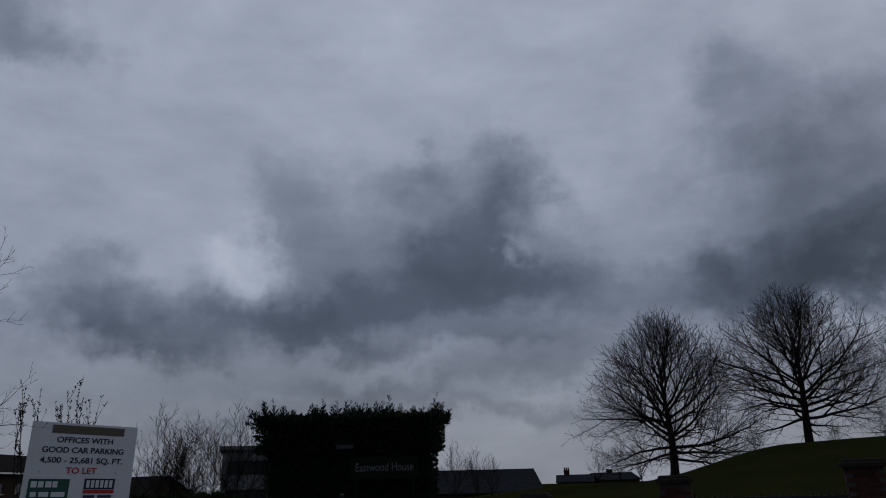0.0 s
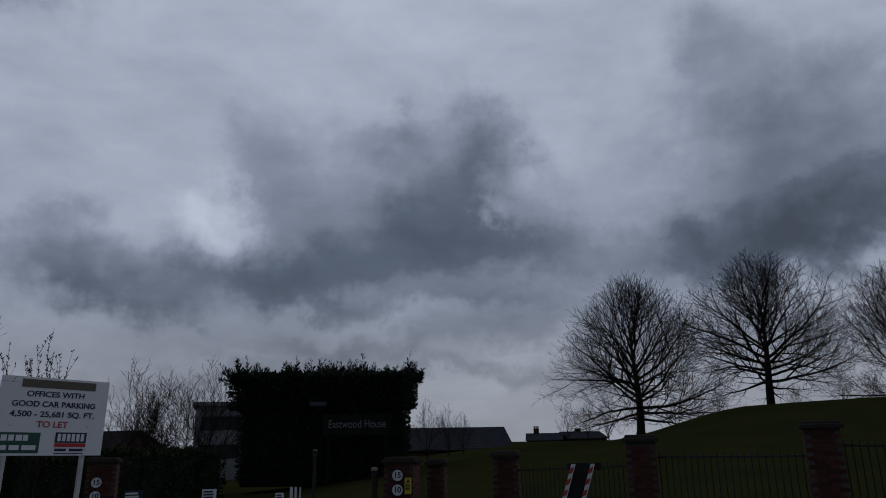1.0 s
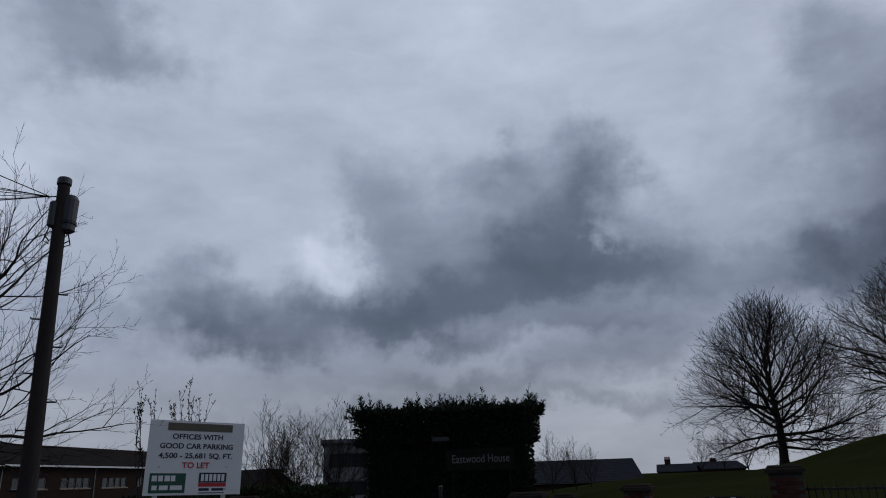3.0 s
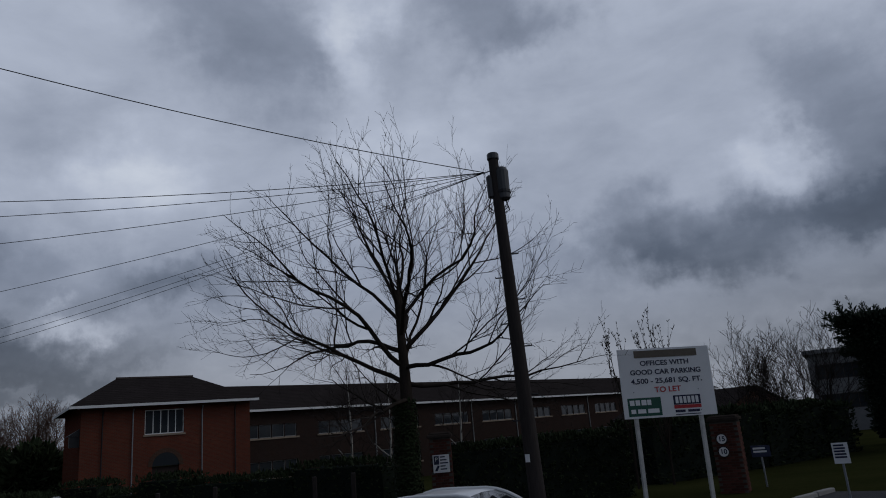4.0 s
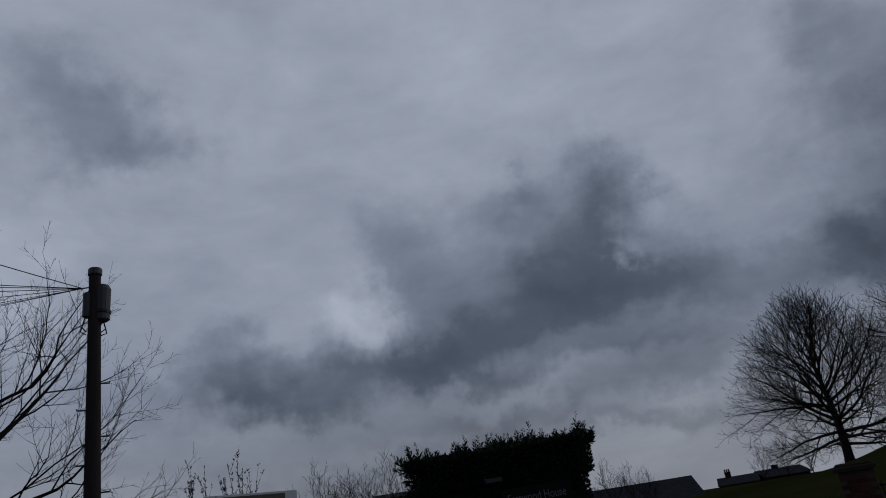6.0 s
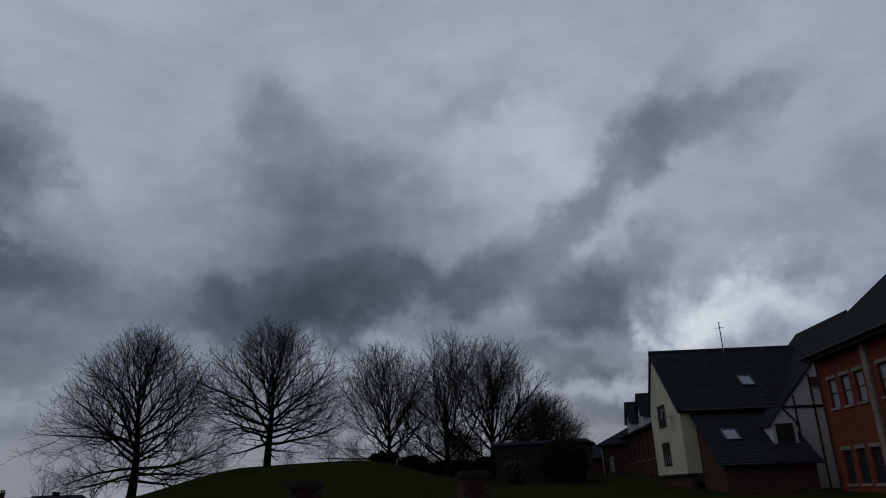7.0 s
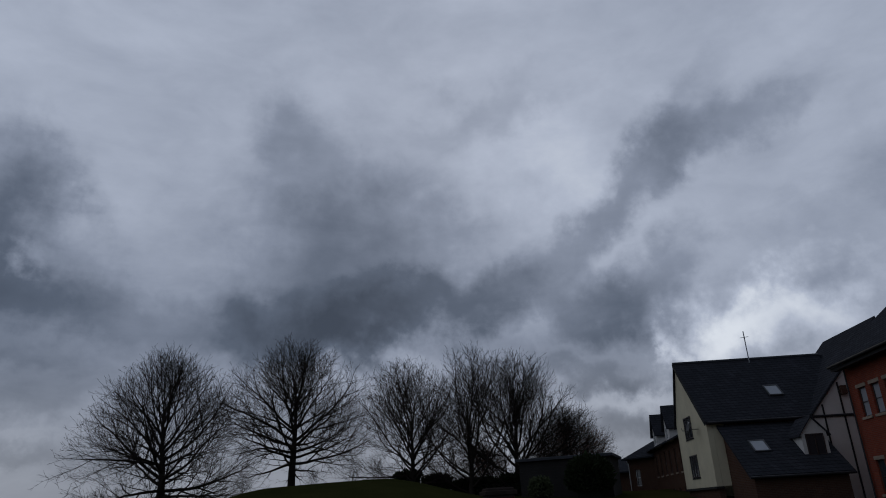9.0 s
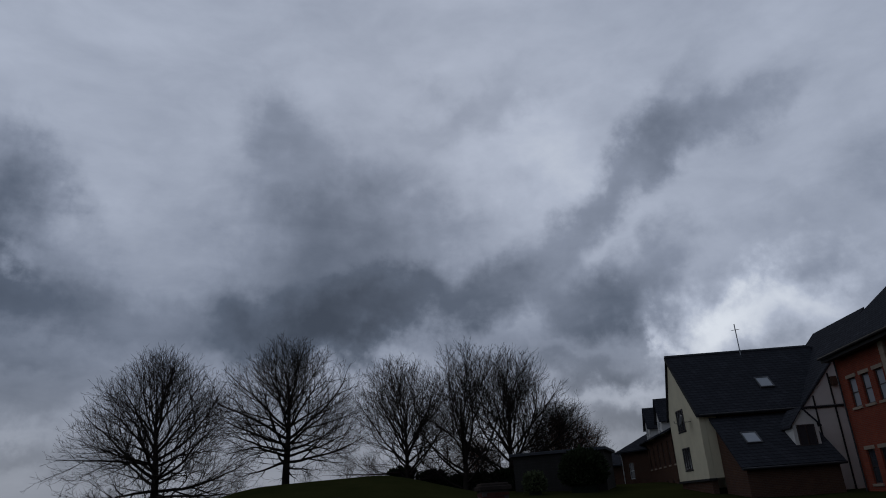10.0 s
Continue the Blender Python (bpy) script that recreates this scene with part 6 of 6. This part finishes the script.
def hedges():
    def bank(name, pts, high, deep, count, size, mat, label, seed, cat="hedge", rounded=False):
        boxes = []
        core = Geo()
        for (xa, ya), (xb, yb) in zip(pts, pts[1:]):
            cx, cy = (xa + xb) / 2, (ya + yb) / 2
            ln = math.hypot(xb - xa, yb - ya)
            t = math.degrees(math.atan2(yb - ya, xb - xa))
            n = max(1, int(ln / 2.2))
            rng = random.Random(seed + int(cx))
            for k in range(n):
                u = (k + 0.5) / n
                px, py = xa + (xb - xa) * u, ya + (yb - ya) * u
                hh = high * rng.uniform(0.86, 1.1) / 2
                boxes.append((px, py, ground_z(px, py) + hh - 0.1, ln / n / 2 * 1.08, deep / 2 * rng.uniform(0.85, 1.1), hh, t))
        root = thing(name, Matrix(), label, cat)
        # dark cores stand in for the shade within each bank
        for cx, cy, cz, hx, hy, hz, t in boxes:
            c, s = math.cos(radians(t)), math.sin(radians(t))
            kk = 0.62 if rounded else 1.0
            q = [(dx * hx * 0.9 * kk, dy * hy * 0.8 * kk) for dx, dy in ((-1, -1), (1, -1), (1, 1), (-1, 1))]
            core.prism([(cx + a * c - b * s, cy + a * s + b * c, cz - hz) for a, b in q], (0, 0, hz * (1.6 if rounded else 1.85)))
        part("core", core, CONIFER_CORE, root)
        part("foliage", foliage(name, boxes, count, size, mat, seed, 0.5, 0.35, rounded), mat, root)

    bank("street_hedge", [polar(-80, 44), polar(-74, 34), polar(-66, 28.5), polar(-58, 25.5), polar(-51, 23.6)], 2.2, 1.3, 12000, 0.16, SHRUB, "dark straggling hedge along the office frontage", 31)
    bank("street_hedge", [polar(-46, 22.2), polar(-40, 23.0), polar(-33.5, 25.0)], 2.0, 1.4, 6500, 0.16, SHRUB, "dark clipped hedge behind the telegraph pole", 37)
    bank("shrub_bank", [polar(-32, 29), polar(-24, 33), polar(-18.5, 39)], 2.3, 2.6, 7000, 0.22, SHRUB, "low brown-green shrubs beside the conifer hedge", 41, "shrubs")
    bank("pale_bush", [polar(43.0, 43), polar(44.6, 43)], 1.5, 1.2, 1500, 0.16, PALE_SHRUB, "pale flowering bush before the dark shed", 43, "bush", True)
    bank("evergreen_clump", [polar(-80.5, 60), polar(-75.2, 57)], 5.2, 4.4, 9000, 0.55, SHRUB, "rounded dark evergreen clump beside the road", 47, "bush", True)
    bank("garden_hedge", [polar(32.5, 67), polar(37, 64), polar(42.5, 60)], 2.0, 2.2, 6000, 0.25, SHRUB, "dark brown-green shrubs behind the mound", 61, "shrubs", True)
    bank("garden_hedge", [polar(-97, 48), polar(-89, 62), polar(-84.5, 70)], 1.9, 1.4, 4500, 0.25, SHRUB, "dark garden hedge before the houses", 49)
    bank("ivy_mass", [polar(46.0, 44.5), polar(49.2, 44.2)], 2.7, 1.6, 5000, 0.22, SHRUB, "dark ivy-covered bushes against the shed", 53, "bush", True)


# ---- small bare trees ----
def whips(x, y, stems, half, top, seed, label):
    """A sapling of upright budding shoots."""
    rnd = random.Random(seed)
    wood, buds = Geo(), Geo()
    z0 = ground_z(x, y)

    def shoot(p, d, ln, r):
        pts = [p]
        n = max(3, int(ln / 0.3))
        for k in range(n):
            d = (d + Vector((rnd.gauss(0, 0.05), rnd.gauss(0, 0.05), 0.07))).normalized()
            pts.append(pts[-1] + d * ln / n)
        wood.tube(pts, [r * (1 - 0.75 * k / n) for k in range(n + 1)], 4, caps=False)
        for k in range(int(ln / 0.13)):
            u = rnd.uniform(0.35, 1.0) * n
            i = min(n - 1, int(u))
            q = pts[i].lerp(pts[i + 1], u - i)
            side = Vector((rnd.gauss(0, 1), rnd.gauss(0, 1), 0.8)).normalized()
            buds.tube([q, q + side * 0.035, q + side * 0.085 + Vector((0, 0, 0.02))], [0.006, 0.018, 0.004], 4, caps=False)
        return pts, d

    tree_ = thing("sapling", pose(x, y, z0 - 0.05), label, "tree", "saplings behind the estate board")
    wood.tube([(0, 0, -0.1), (0, 0, 1.4)], [0.05, 0.04], 6, caps=False)
    for k in range(stems):
        u = k / max(1, stems - 1) * 2 - 1
        a = rnd.uniform(0, 6.28)
        full = (top - z0 - 1.2) * (1.0 if k == stems // 4 else rnd.uniform(0.55, 0.93))
        pts, d = shoot(Vector((0, 0, rnd.uniform(0.9, 1.4))), Vector((u * half * 1.5 / full * math.cos(0.5), 0.5 * math.sin(a) * half / full * 2, 1)).normalized(), full, 0.018)
        for j in range(3):
            i = rnd.randrange(len(pts) // 2, len(pts) - 1)
            side = Vector((rnd.uniform(-0.6, 0.6), rnd.uniform(-0.6, 0.6), 1)).normalized()
            shoot(pts[i], side, full * rnd.uniform(0.12, 0.25), 0.009)
    part("stem", wood, BARK, tree_)
    tagged(part("bud_growth", buds, TWIG, tree_), kind="stuff")


def small_trees():
    shrub = branching(31, ((0.3, 1.0), (1.4, 2.1), (3.0, 2.7), (4.4, 2.4), (5.5, 1.3), (6.2, 0.1)), 0.10, 0.011, 0.4, 11, (58, 5), (0.42, 0.33, 0.26), (0.52, 0.45, 0.45), (0, 0.08, 0.15, 0.3, 0.5), TWIG, 0.03, lead=0.3, wander=0.22, stout=0.010)
    shrub_b = branching(34, ((0.3, 0.8), (1.4, 1.8), (3.2, 2.4), (4.8, 2.0), (5.8, 1.1), (6.6, 0.1)), 0.10, 0.011, 0.4, 11, (54, 5), (0.42, 0.33, 0.26), (0.52, 0.45, 0.45), (0, 0.08, 0.15, 0.3, 0.5), TWIG, 0.03, lead=0.35, wander=0.22, stout=0.010)
    grp = "bare shrubby trees beside the conifer hedge"
    for k, (a, r, sz) in enumerate(((-23.9, 50, 1.22), (-22.6, 52, 1.12), (-21.2, 51, 1.12), (-19.9, 49, 1.15), (-18.4, 50, 1.2))):
        plant(shrub if k % 2 else shrub_b, *polar(a, r), 70 * k, sz, "bare many-stemmed shrubby tree beside the hedge", grp)
    for k, (a, r, sz) in enumerate(((-1.5, 60, 0.70), (0.3, 63, 0.62), (1.4, 62, 0.5))):
        plant(shrub_b, *polar(a, r), 40 + 90 * k, sz, "small bare tree beyond the lawn", "small bare trees beyond the lawn")
    scrub = "bare scrub at the foot of the mound trees"
    for k, (a, r, sz) in enumerate(((9.6, 74, 0.5), (11.2, 72, 0.55), (12.8, 70, 0.6), (17.8, 66, 0.42), (21.0, 63, 0.38), (26.2, 61, 0.34), (29.2, 61, 0.40), (31.2, 63, 0.5), (35.8, 64, 0.7), (37.2, 66, 0.75), (40.6, 64, 0.7))):
        plant(shrub if k % 2 else shrub_b, *polar(a, r), 55 * k, sz, "low bare scrub under the mound trees", scrub)
    whips(*polar(-32.1, 27), 5, 0.55, 6.5, 5, "thin whip-like sapling with swelling buds beside the estate board")
    whips(*polar(-29.5, 27.5), 14, 1.05, 6.35, 9, "many-stemmed budding sapling rising behind the estate board")
    birch = branching(47, ((1.6, 0.6), (3.0, 1.3), (5.0, 1.6), (6.8, 1.0), (8.0, 0.1)), 0.09, 0.009, 2.0, 20, (55, 12), (0.34, 0.28, 0.24), (0.5, 0.5, 0.5), (0, 0.05, 0.05, 0.05, 0.1), TWIG, 0.03, wander=0.14, stout=0.010, bark=BIRCH)
    for a, r, s in ((-54.3, 34, 0.86), (-51.2, 36, 0.9), (-45.5, 40, 0.9)):
        plant(birch, *polar(a, r), a * 7, s, "slender pale-stemmed birch before the offices", "birches before the offices", name="birch")
    clump = branching(53, ((0.3, 2.0), (1.6, 4.2), (4.0, 5.2), (6.6, 4.6), (8.4, 2.9), (9.7, 0.2)), 0.2, 0.015, 0.9, 24, (70, 6), (0.50, 0.38, 0.28), (0.55, 0.5, 0.55), (0, 0.07, 0.12, 0.2, 0.4), TWIG_RED, 0.05, lead=0.4, wander=0.16, stout=0.011)
    plant(clump, *polar(-81.2, 70), 0, 1.05, "bare tree with hazy reddish twigs", "reddish trees at the street corner")
    plant(clump, *polar(-76.6, 64), 100, 0.95, "bare reddish-twigged tree behind the evergreens", "reddish trees at the street corner")
    plant(clump, *polar(39.4, 70), 60, 0.6, "bare tree with hazy twigs behind the shed", "reddish trees at the street corner")
    plant(clump, *polar(46.5, 66), 150, 0.72, "bare bushy tree behind the shed", "reddish trees at the street corner")
    ivy_at = polar(-49.6, 20)
    rng = np.random.default_rng(3)
    g = Geo()
    for _ in range(2600):
        z = rng.uniform(0.0, 3.6)
        a = rng.uniform(0, 2 * math.pi)
        r = 0.30 - 0.02 * z + rng.uniform(0, 0.14)
        p = Vector((r * math.cos(a), r * math.sin(a), z))
        d = Vector((math.cos(a), math.sin(a), rng.normal(0, 0.6))).normalized()
        sd = d.cross(Vector((0, 0, 1))).normalized() * 0.05
        g.add([p - sd, p - Vector((0, 0, 0.06)) + d * 0.03, p + sd, p + d * 0.05 + Vector((0, 0, 0.05))], [(0, 1, 2, 3)])
    single("ivy", g, SHRUB, pose(*ivy_at, ground_z(*ivy_at) - 0.05), "dark ivy climbing the trunk of the street tree", "ivy", kind="stuff")


BIRCH = material("birch_bark", (0.46, 0.43, 0.38), 0.85, vary=0.35, scale=6, fine=20, bump=0.3)


# ---- cars ----
def car(m, paint, length, width, height, hood, glass_lo, label, group="parked cars", profile="saloon", lamps=WHITE_PAINT):
    """Nose towards +x. A lofted body with a separate glasshouse, wheels, lamps, mirrors and bumpers."""
    c = thing("car", m, label, "car", group)
    L, W, H = length / 2, width / 2, height
    shapes = {
        "saloon": [(-1.0, 0.45, 0.80), (-0.92, 0.30, 0.93), (-0.55, 0.26, 1.0), (0.30, 0.26, 0.98), (0.80, 0.28, 0.86), (0.97, 0.32, 0.70), (1.0, 0.40, 0.55)],
        "van": [(-1.0, 0.40, 1.0), (-0.97, 0.28, 1.05), (-0.5, 0.26, 1.05), (0.40, 0.26, 1.05), (0.72, 0.28, 0.95), (0.96, 0.30, 0.78), (1.0, 0.38, 0.55)],
    }
    secs = shapes["van" if profile == "van" else "saloon"]
    g = Geo()
    ring = 10
    for u, zl, zt in secs:
        zt *= hood
        x = u * L
        ww = W * (1 - 0.16 * abs(u) ** 4)
        g.v += [(x, -ww * 0.86, zl), (x, -ww, zl + 0.12), (x, -ww, zt * 0.72), (x, -ww * 0.96, zt * 0.93), (x, -ww * 0.86, zt),
                (x, ww * 0.86, zt), (x, ww * 0.96, zt * 0.93), (x, ww, zt * 0.72), (x, ww, zl + 0.12), (x, ww * 0.86, zl)]
    for i in range(len(secs) - 1):
        g.f += [(i * ring + k, (i + 1) * ring + k, (i + 1) * ring + (k + 1) % ring, i * ring + (k + 1) % ring) for k in range(ring)]
    g.f += [tuple(range(ring)), tuple((len(secs) - 1) * ring + k for k in range(ring - 1, -1, -1))]
    part("body", g, paint, c, smooth=True)
    roofs = {
        "saloon": (-0.66, -0.36, 0.08, 0.44), "coupe": (-0.80, -0.30, 0.10, 0.52), "hatch": (-0.94, -0.74, 0.10, 0.48),
        "van": (-0.97, -0.93, 0.38, 0.62), "pickup": (-0.30, -0.24, 0.16, 0.44),
    }[profile]
    r0, r1, r2, r3 = [v * L for v in roofs]
    zb = hood * 0.96
    lo, hi = W * 0.88, W * 0.70 if profile != "van" else W * 0.80
    mid = (r1 + r2) / 2
    # arched glasshouse: sides and steep ends are glass, the crown is painted
    panes, crown, edges = Geo(), Geo(), []
    stations = []
    for k in range(17):
        x = r0 + (r3 - r0) * k / 16
        if x < r1:
            f = max(0.0, math.sin(math.pi / 2 * (x - r0) / (r1 - r0))) ** 0.85
        elif x > r2:
            f = max(0.0, math.sin(math.pi / 2 * (r3 - x) / (r3 - r2))) ** 0.85
        else:
            f = 1.0
        f *= 1 - 0.05 * abs(x - mid) / (r3 - r0)
        stations.append((x, zb + (H - zb) * f, lo + (hi - lo) * f, f))
    for (xa, za, wa, fa), (xb, zc, wb, fb) in zip(stations, stations[1:]):
        for s in (-1, 1):
            panes.add([(xa, s * lo, zb), (xb, s * lo, zb), (xb, s * wb, zc), (xa, s * wa, za)], [(0, 1, 2, 3)])
        target = crown if (min(fa, fb) > 0.88 or profile == "van" and xb < r2) else panes
        target.add([(xa, -wa, za), (xb, -wb, zc), (xb, 0, zc + 0.025), (xa, 0, za + 0.025), (xb, wb, zc), (xa, wa, za)], [(0, 1, 2, 3), (3, 2, 4, 5)])
    part("glasshouse", panes.weld(), paint if profile == "van" else CAR_GLASS, c)
    part("roof", crown.weld(), paint, c, smooth=True)
    for s in (-1, 1):
        part("roof_rail", Geo().tube([(x, s * w_, z) for x, z, w_, f in stations], 0.045, 6), paint, c, smooth=True)
    for s in (-1, 1):
        if profile not in ("coupe", "pickup"):
            part("pillar", Geo().tube([(mid, s * (lo + 0.005), zb), (mid, s * (hi + 0.01), H - 0.06)], 0.035, 6), BLACK_STEEL, c)
        if profile == "van":
            part("side_window", Geo().prism([(r2 - 0.75, s * (W * 0.885), zb + 0.02), (r3 - 0.12, s * (W * 0.885), zb + 0.02), (r2, s * (W * 0.825), H - 0.2), (r2 - 0.75, s * (W * 0.825), H - 0.2)], (0, s * 0.012, 0)), CAR_GLASS, c)
    if profile == "van":
        part("windscreen", Geo().prism([(r3 + 0.012, -lo * 0.92, zb + 0.03), (r3 + 0.012, lo * 0.92, zb + 0.03), (r2 + 0.03, hi * 0.92, H - 0.12), (r2 + 0.03, -hi * 0.92, H - 0.12)], (0.012, 0, 0.006)), CAR_GLASS, c)
    for s in (-1, 1):
        part("mirror", Geo().block(r3 - 0.38, s * (W + 0.02) - 0.09, zb - 0.02, r3 - 0.26, s * (W + 0.02) + 0.09, zb + 0.13, 0.03), paint if profile != "van" else PLASTIC, c)
        part("headlight", Geo().block(L - 0.16, s * W * 0.62 - 0.2, hood * 0.60, L - 0.02, s * W * 0.62 + 0.16, hood * 0.60 + 0.15, 0.02), LENS, c, "clear headlight")
        part("tail_light", Geo().block(-L - 0.004, s * W * 0.72 - 0.12, hood * 0.66, -L + 0.1, s * W * 0.72 + 0.12, hood * 0.66 + 0.2, 0.02), TAIL_RED, c, "red tail lamp")
        for u in (-0.60, 0.62):
            wh = part("wheel", Geo().lathe([(0.10, -0.10), (0.30, -0.10), (0.325, -0.06), (0.325, 0.06), (0.30, 0.10), (0.10, 0.10)], 18), RUBBER, c, m=Matrix.Translation((u * L, s * (W - 0.09), 0.325)) @ pose(0, 0, 0, 90), smooth=False)
            part("rim", Geo().lathe([(0.03, -0.105), (0.20, -0.11), (0.21, -0.09), (0.21, 0.09), (0.20, 0.11), (0.03, 0.105)], 14), GALV, wh)
    part("bumper", Geo().block(L - 0.08, -W * 0.86, 0.30, L + 0.05, W * 0.86, 0.52, 0.04), paint if profile != "van" else PLASTIC, c)
    part("bumper", Geo().block(-L - 0.05, -W * 0.86, 0.30, -L + 0.08, W * 0.86, 0.55, 0.04), paint if profile != "van" else PLASTIC, c)
    part("grille", Geo().block(L - 0.03, -W * 0.4, hood * 0.50, L + 0.02, W * 0.4, hood * 0.62, 0.01), BLACK_STEEL, c)
    part("plate", Geo().box(L + 0.052, -0.26, 0.36, L + 0.06, 0.26, 0.47), BOARD, c, "plain number plate")
    if profile == "pickup":
        part("load_bed", Geo().box(-L + 0.1, -W * 0.85, hood * 0.9, r0 - 0.05, -W * 0.78, hood + 0.1).box(-L + 0.1, W * 0.78, hood * 0.9, r0 - 0.05, W * 0.85, hood + 0.1), paint, c)
    return c


def park(az_, r, turn, *args, **more):
    x, y = polar(az_, r)
    slope = math.degrees(math.atan2(ground_z(x + 1, y) - ground_z(x - 1, y), 2))
    return car(pose(x, y, ground_z(x, y) + 0.03) @ pose(0, 0, 0, 0, -slope, 0) @ pose(0, 0, 0, 0, 0, turn), *args, **more)


def traffic():
    park(-45.3, 12.9, 20, PAINT_WHITE, 4.5, 1.80, 1.42, 0.96, 0.9, "white two-door coupe parked in the road", profile="coupe")
    park(-72.6, 15.6, -14, PAINT_BLUE, 4.1, 1.74, 1.46, 0.98, 0.9, "dark blue-grey hatchback facing up the street", profile="hatch")
    park(-76.6, 24.0, 160, PAINT_WHITE, 4.4, 1.85, 1.90, 1.05, 0.9, "white panel van parked at the kerb", profile="van")
    park(-88.4, 34.5, -2, PAINT_WHITE, 5.0, 1.85, 1.78, 1.08, 0.9, "white pickup truck coming up the street", profile="pickup")
    park(-87.2, 30.0, 0, PAINT_RED, 4.0, 1.72, 1.42, 0.95, 0.9, "red hatchback before the white pickup", profile="hatch")
    park(-84.6, 19.0, 4, PAINT_BLACK, 4.4, 1.78, 1.42, 0.95, 0.9, "black saloon parked beside the road", profile="saloon")
    park(-81.9, 49.0, 0, PAINT_SILVER, 4.2, 1.75, 1.50, 0.98, 0.9, "pale silver hatchback down the street", profile="hatch")
    park(-84.0, 58.0, 180, PAINT_SILVER, 4.3, 1.75, 1.46, 0.96, 0.9, "silver saloon far down the street", profile="saloon")


estate_board()
hook = telegraph_pole()
street_lamp()
pole_two = second_pole()
for a_, e_, r_, sag_, rad_ in ((-106.0, 28.0, 17.0, 0.40, 0.010), (-104.0, 14.6, 24.0, 0.42, 0.009), (-104.5, 13.0, 25.0, 0.45, 0.008), (-103.5, 10.6, 30.0, 0.55, 0.008)):
    wire(hook, toward(a_, e_, r_), sag_, rad_, "thin black overhead cable running to the houses", 1.35)
wire(hook, toward(-98.9, 6.0, 43.0), 0.35, 0.008, "thin black overhead cable running to the terrace eaves")
for drop_, sag_ in ((0.0, 0.40), (0.15, 0.62), (0.3, 0.75)):
    wire(hook, pole_two - Vector((0, 0, drop_)), sag_, 0.007, "thin black overhead cable running to the second pole")
parking_sign()
frontage_piers()
striped_barrier()
small_signs()
conifer_hedge()
hedges()
small_trees()
traffic()

# ---- bricks of the piers ----
def lay_bricks():
    meshes = {}
    for p, side, height in PIER_BRICKS:
        n = max(2, round(side / 0.2365))
        wid = (side - 0.108) / n
        if side not in meshes:
            meshes[side] = Geo().block(0.004, 0, 0, wid - 0.006 + 0.002, 0.1, 0.065, 0.004).mesh("brick", BRICK_PIECE)
        h = side / 2
        rows = int(height / 0.075)
        for r in range(rows):
            z = r * 0.075 + 0.006
            for face in range(4):
                for k in range(n):
                    m = pose(0, 0, z, 0, 0, 90 * face) @ Matrix.Translation((-h + (0.108 if (r + face) % 2 else 0.0) + k * wid, -h, 0))
                    if face in (0, 3, 1):
                        part("brick", meshes[side], None, p, m=m)


lay_bricks()
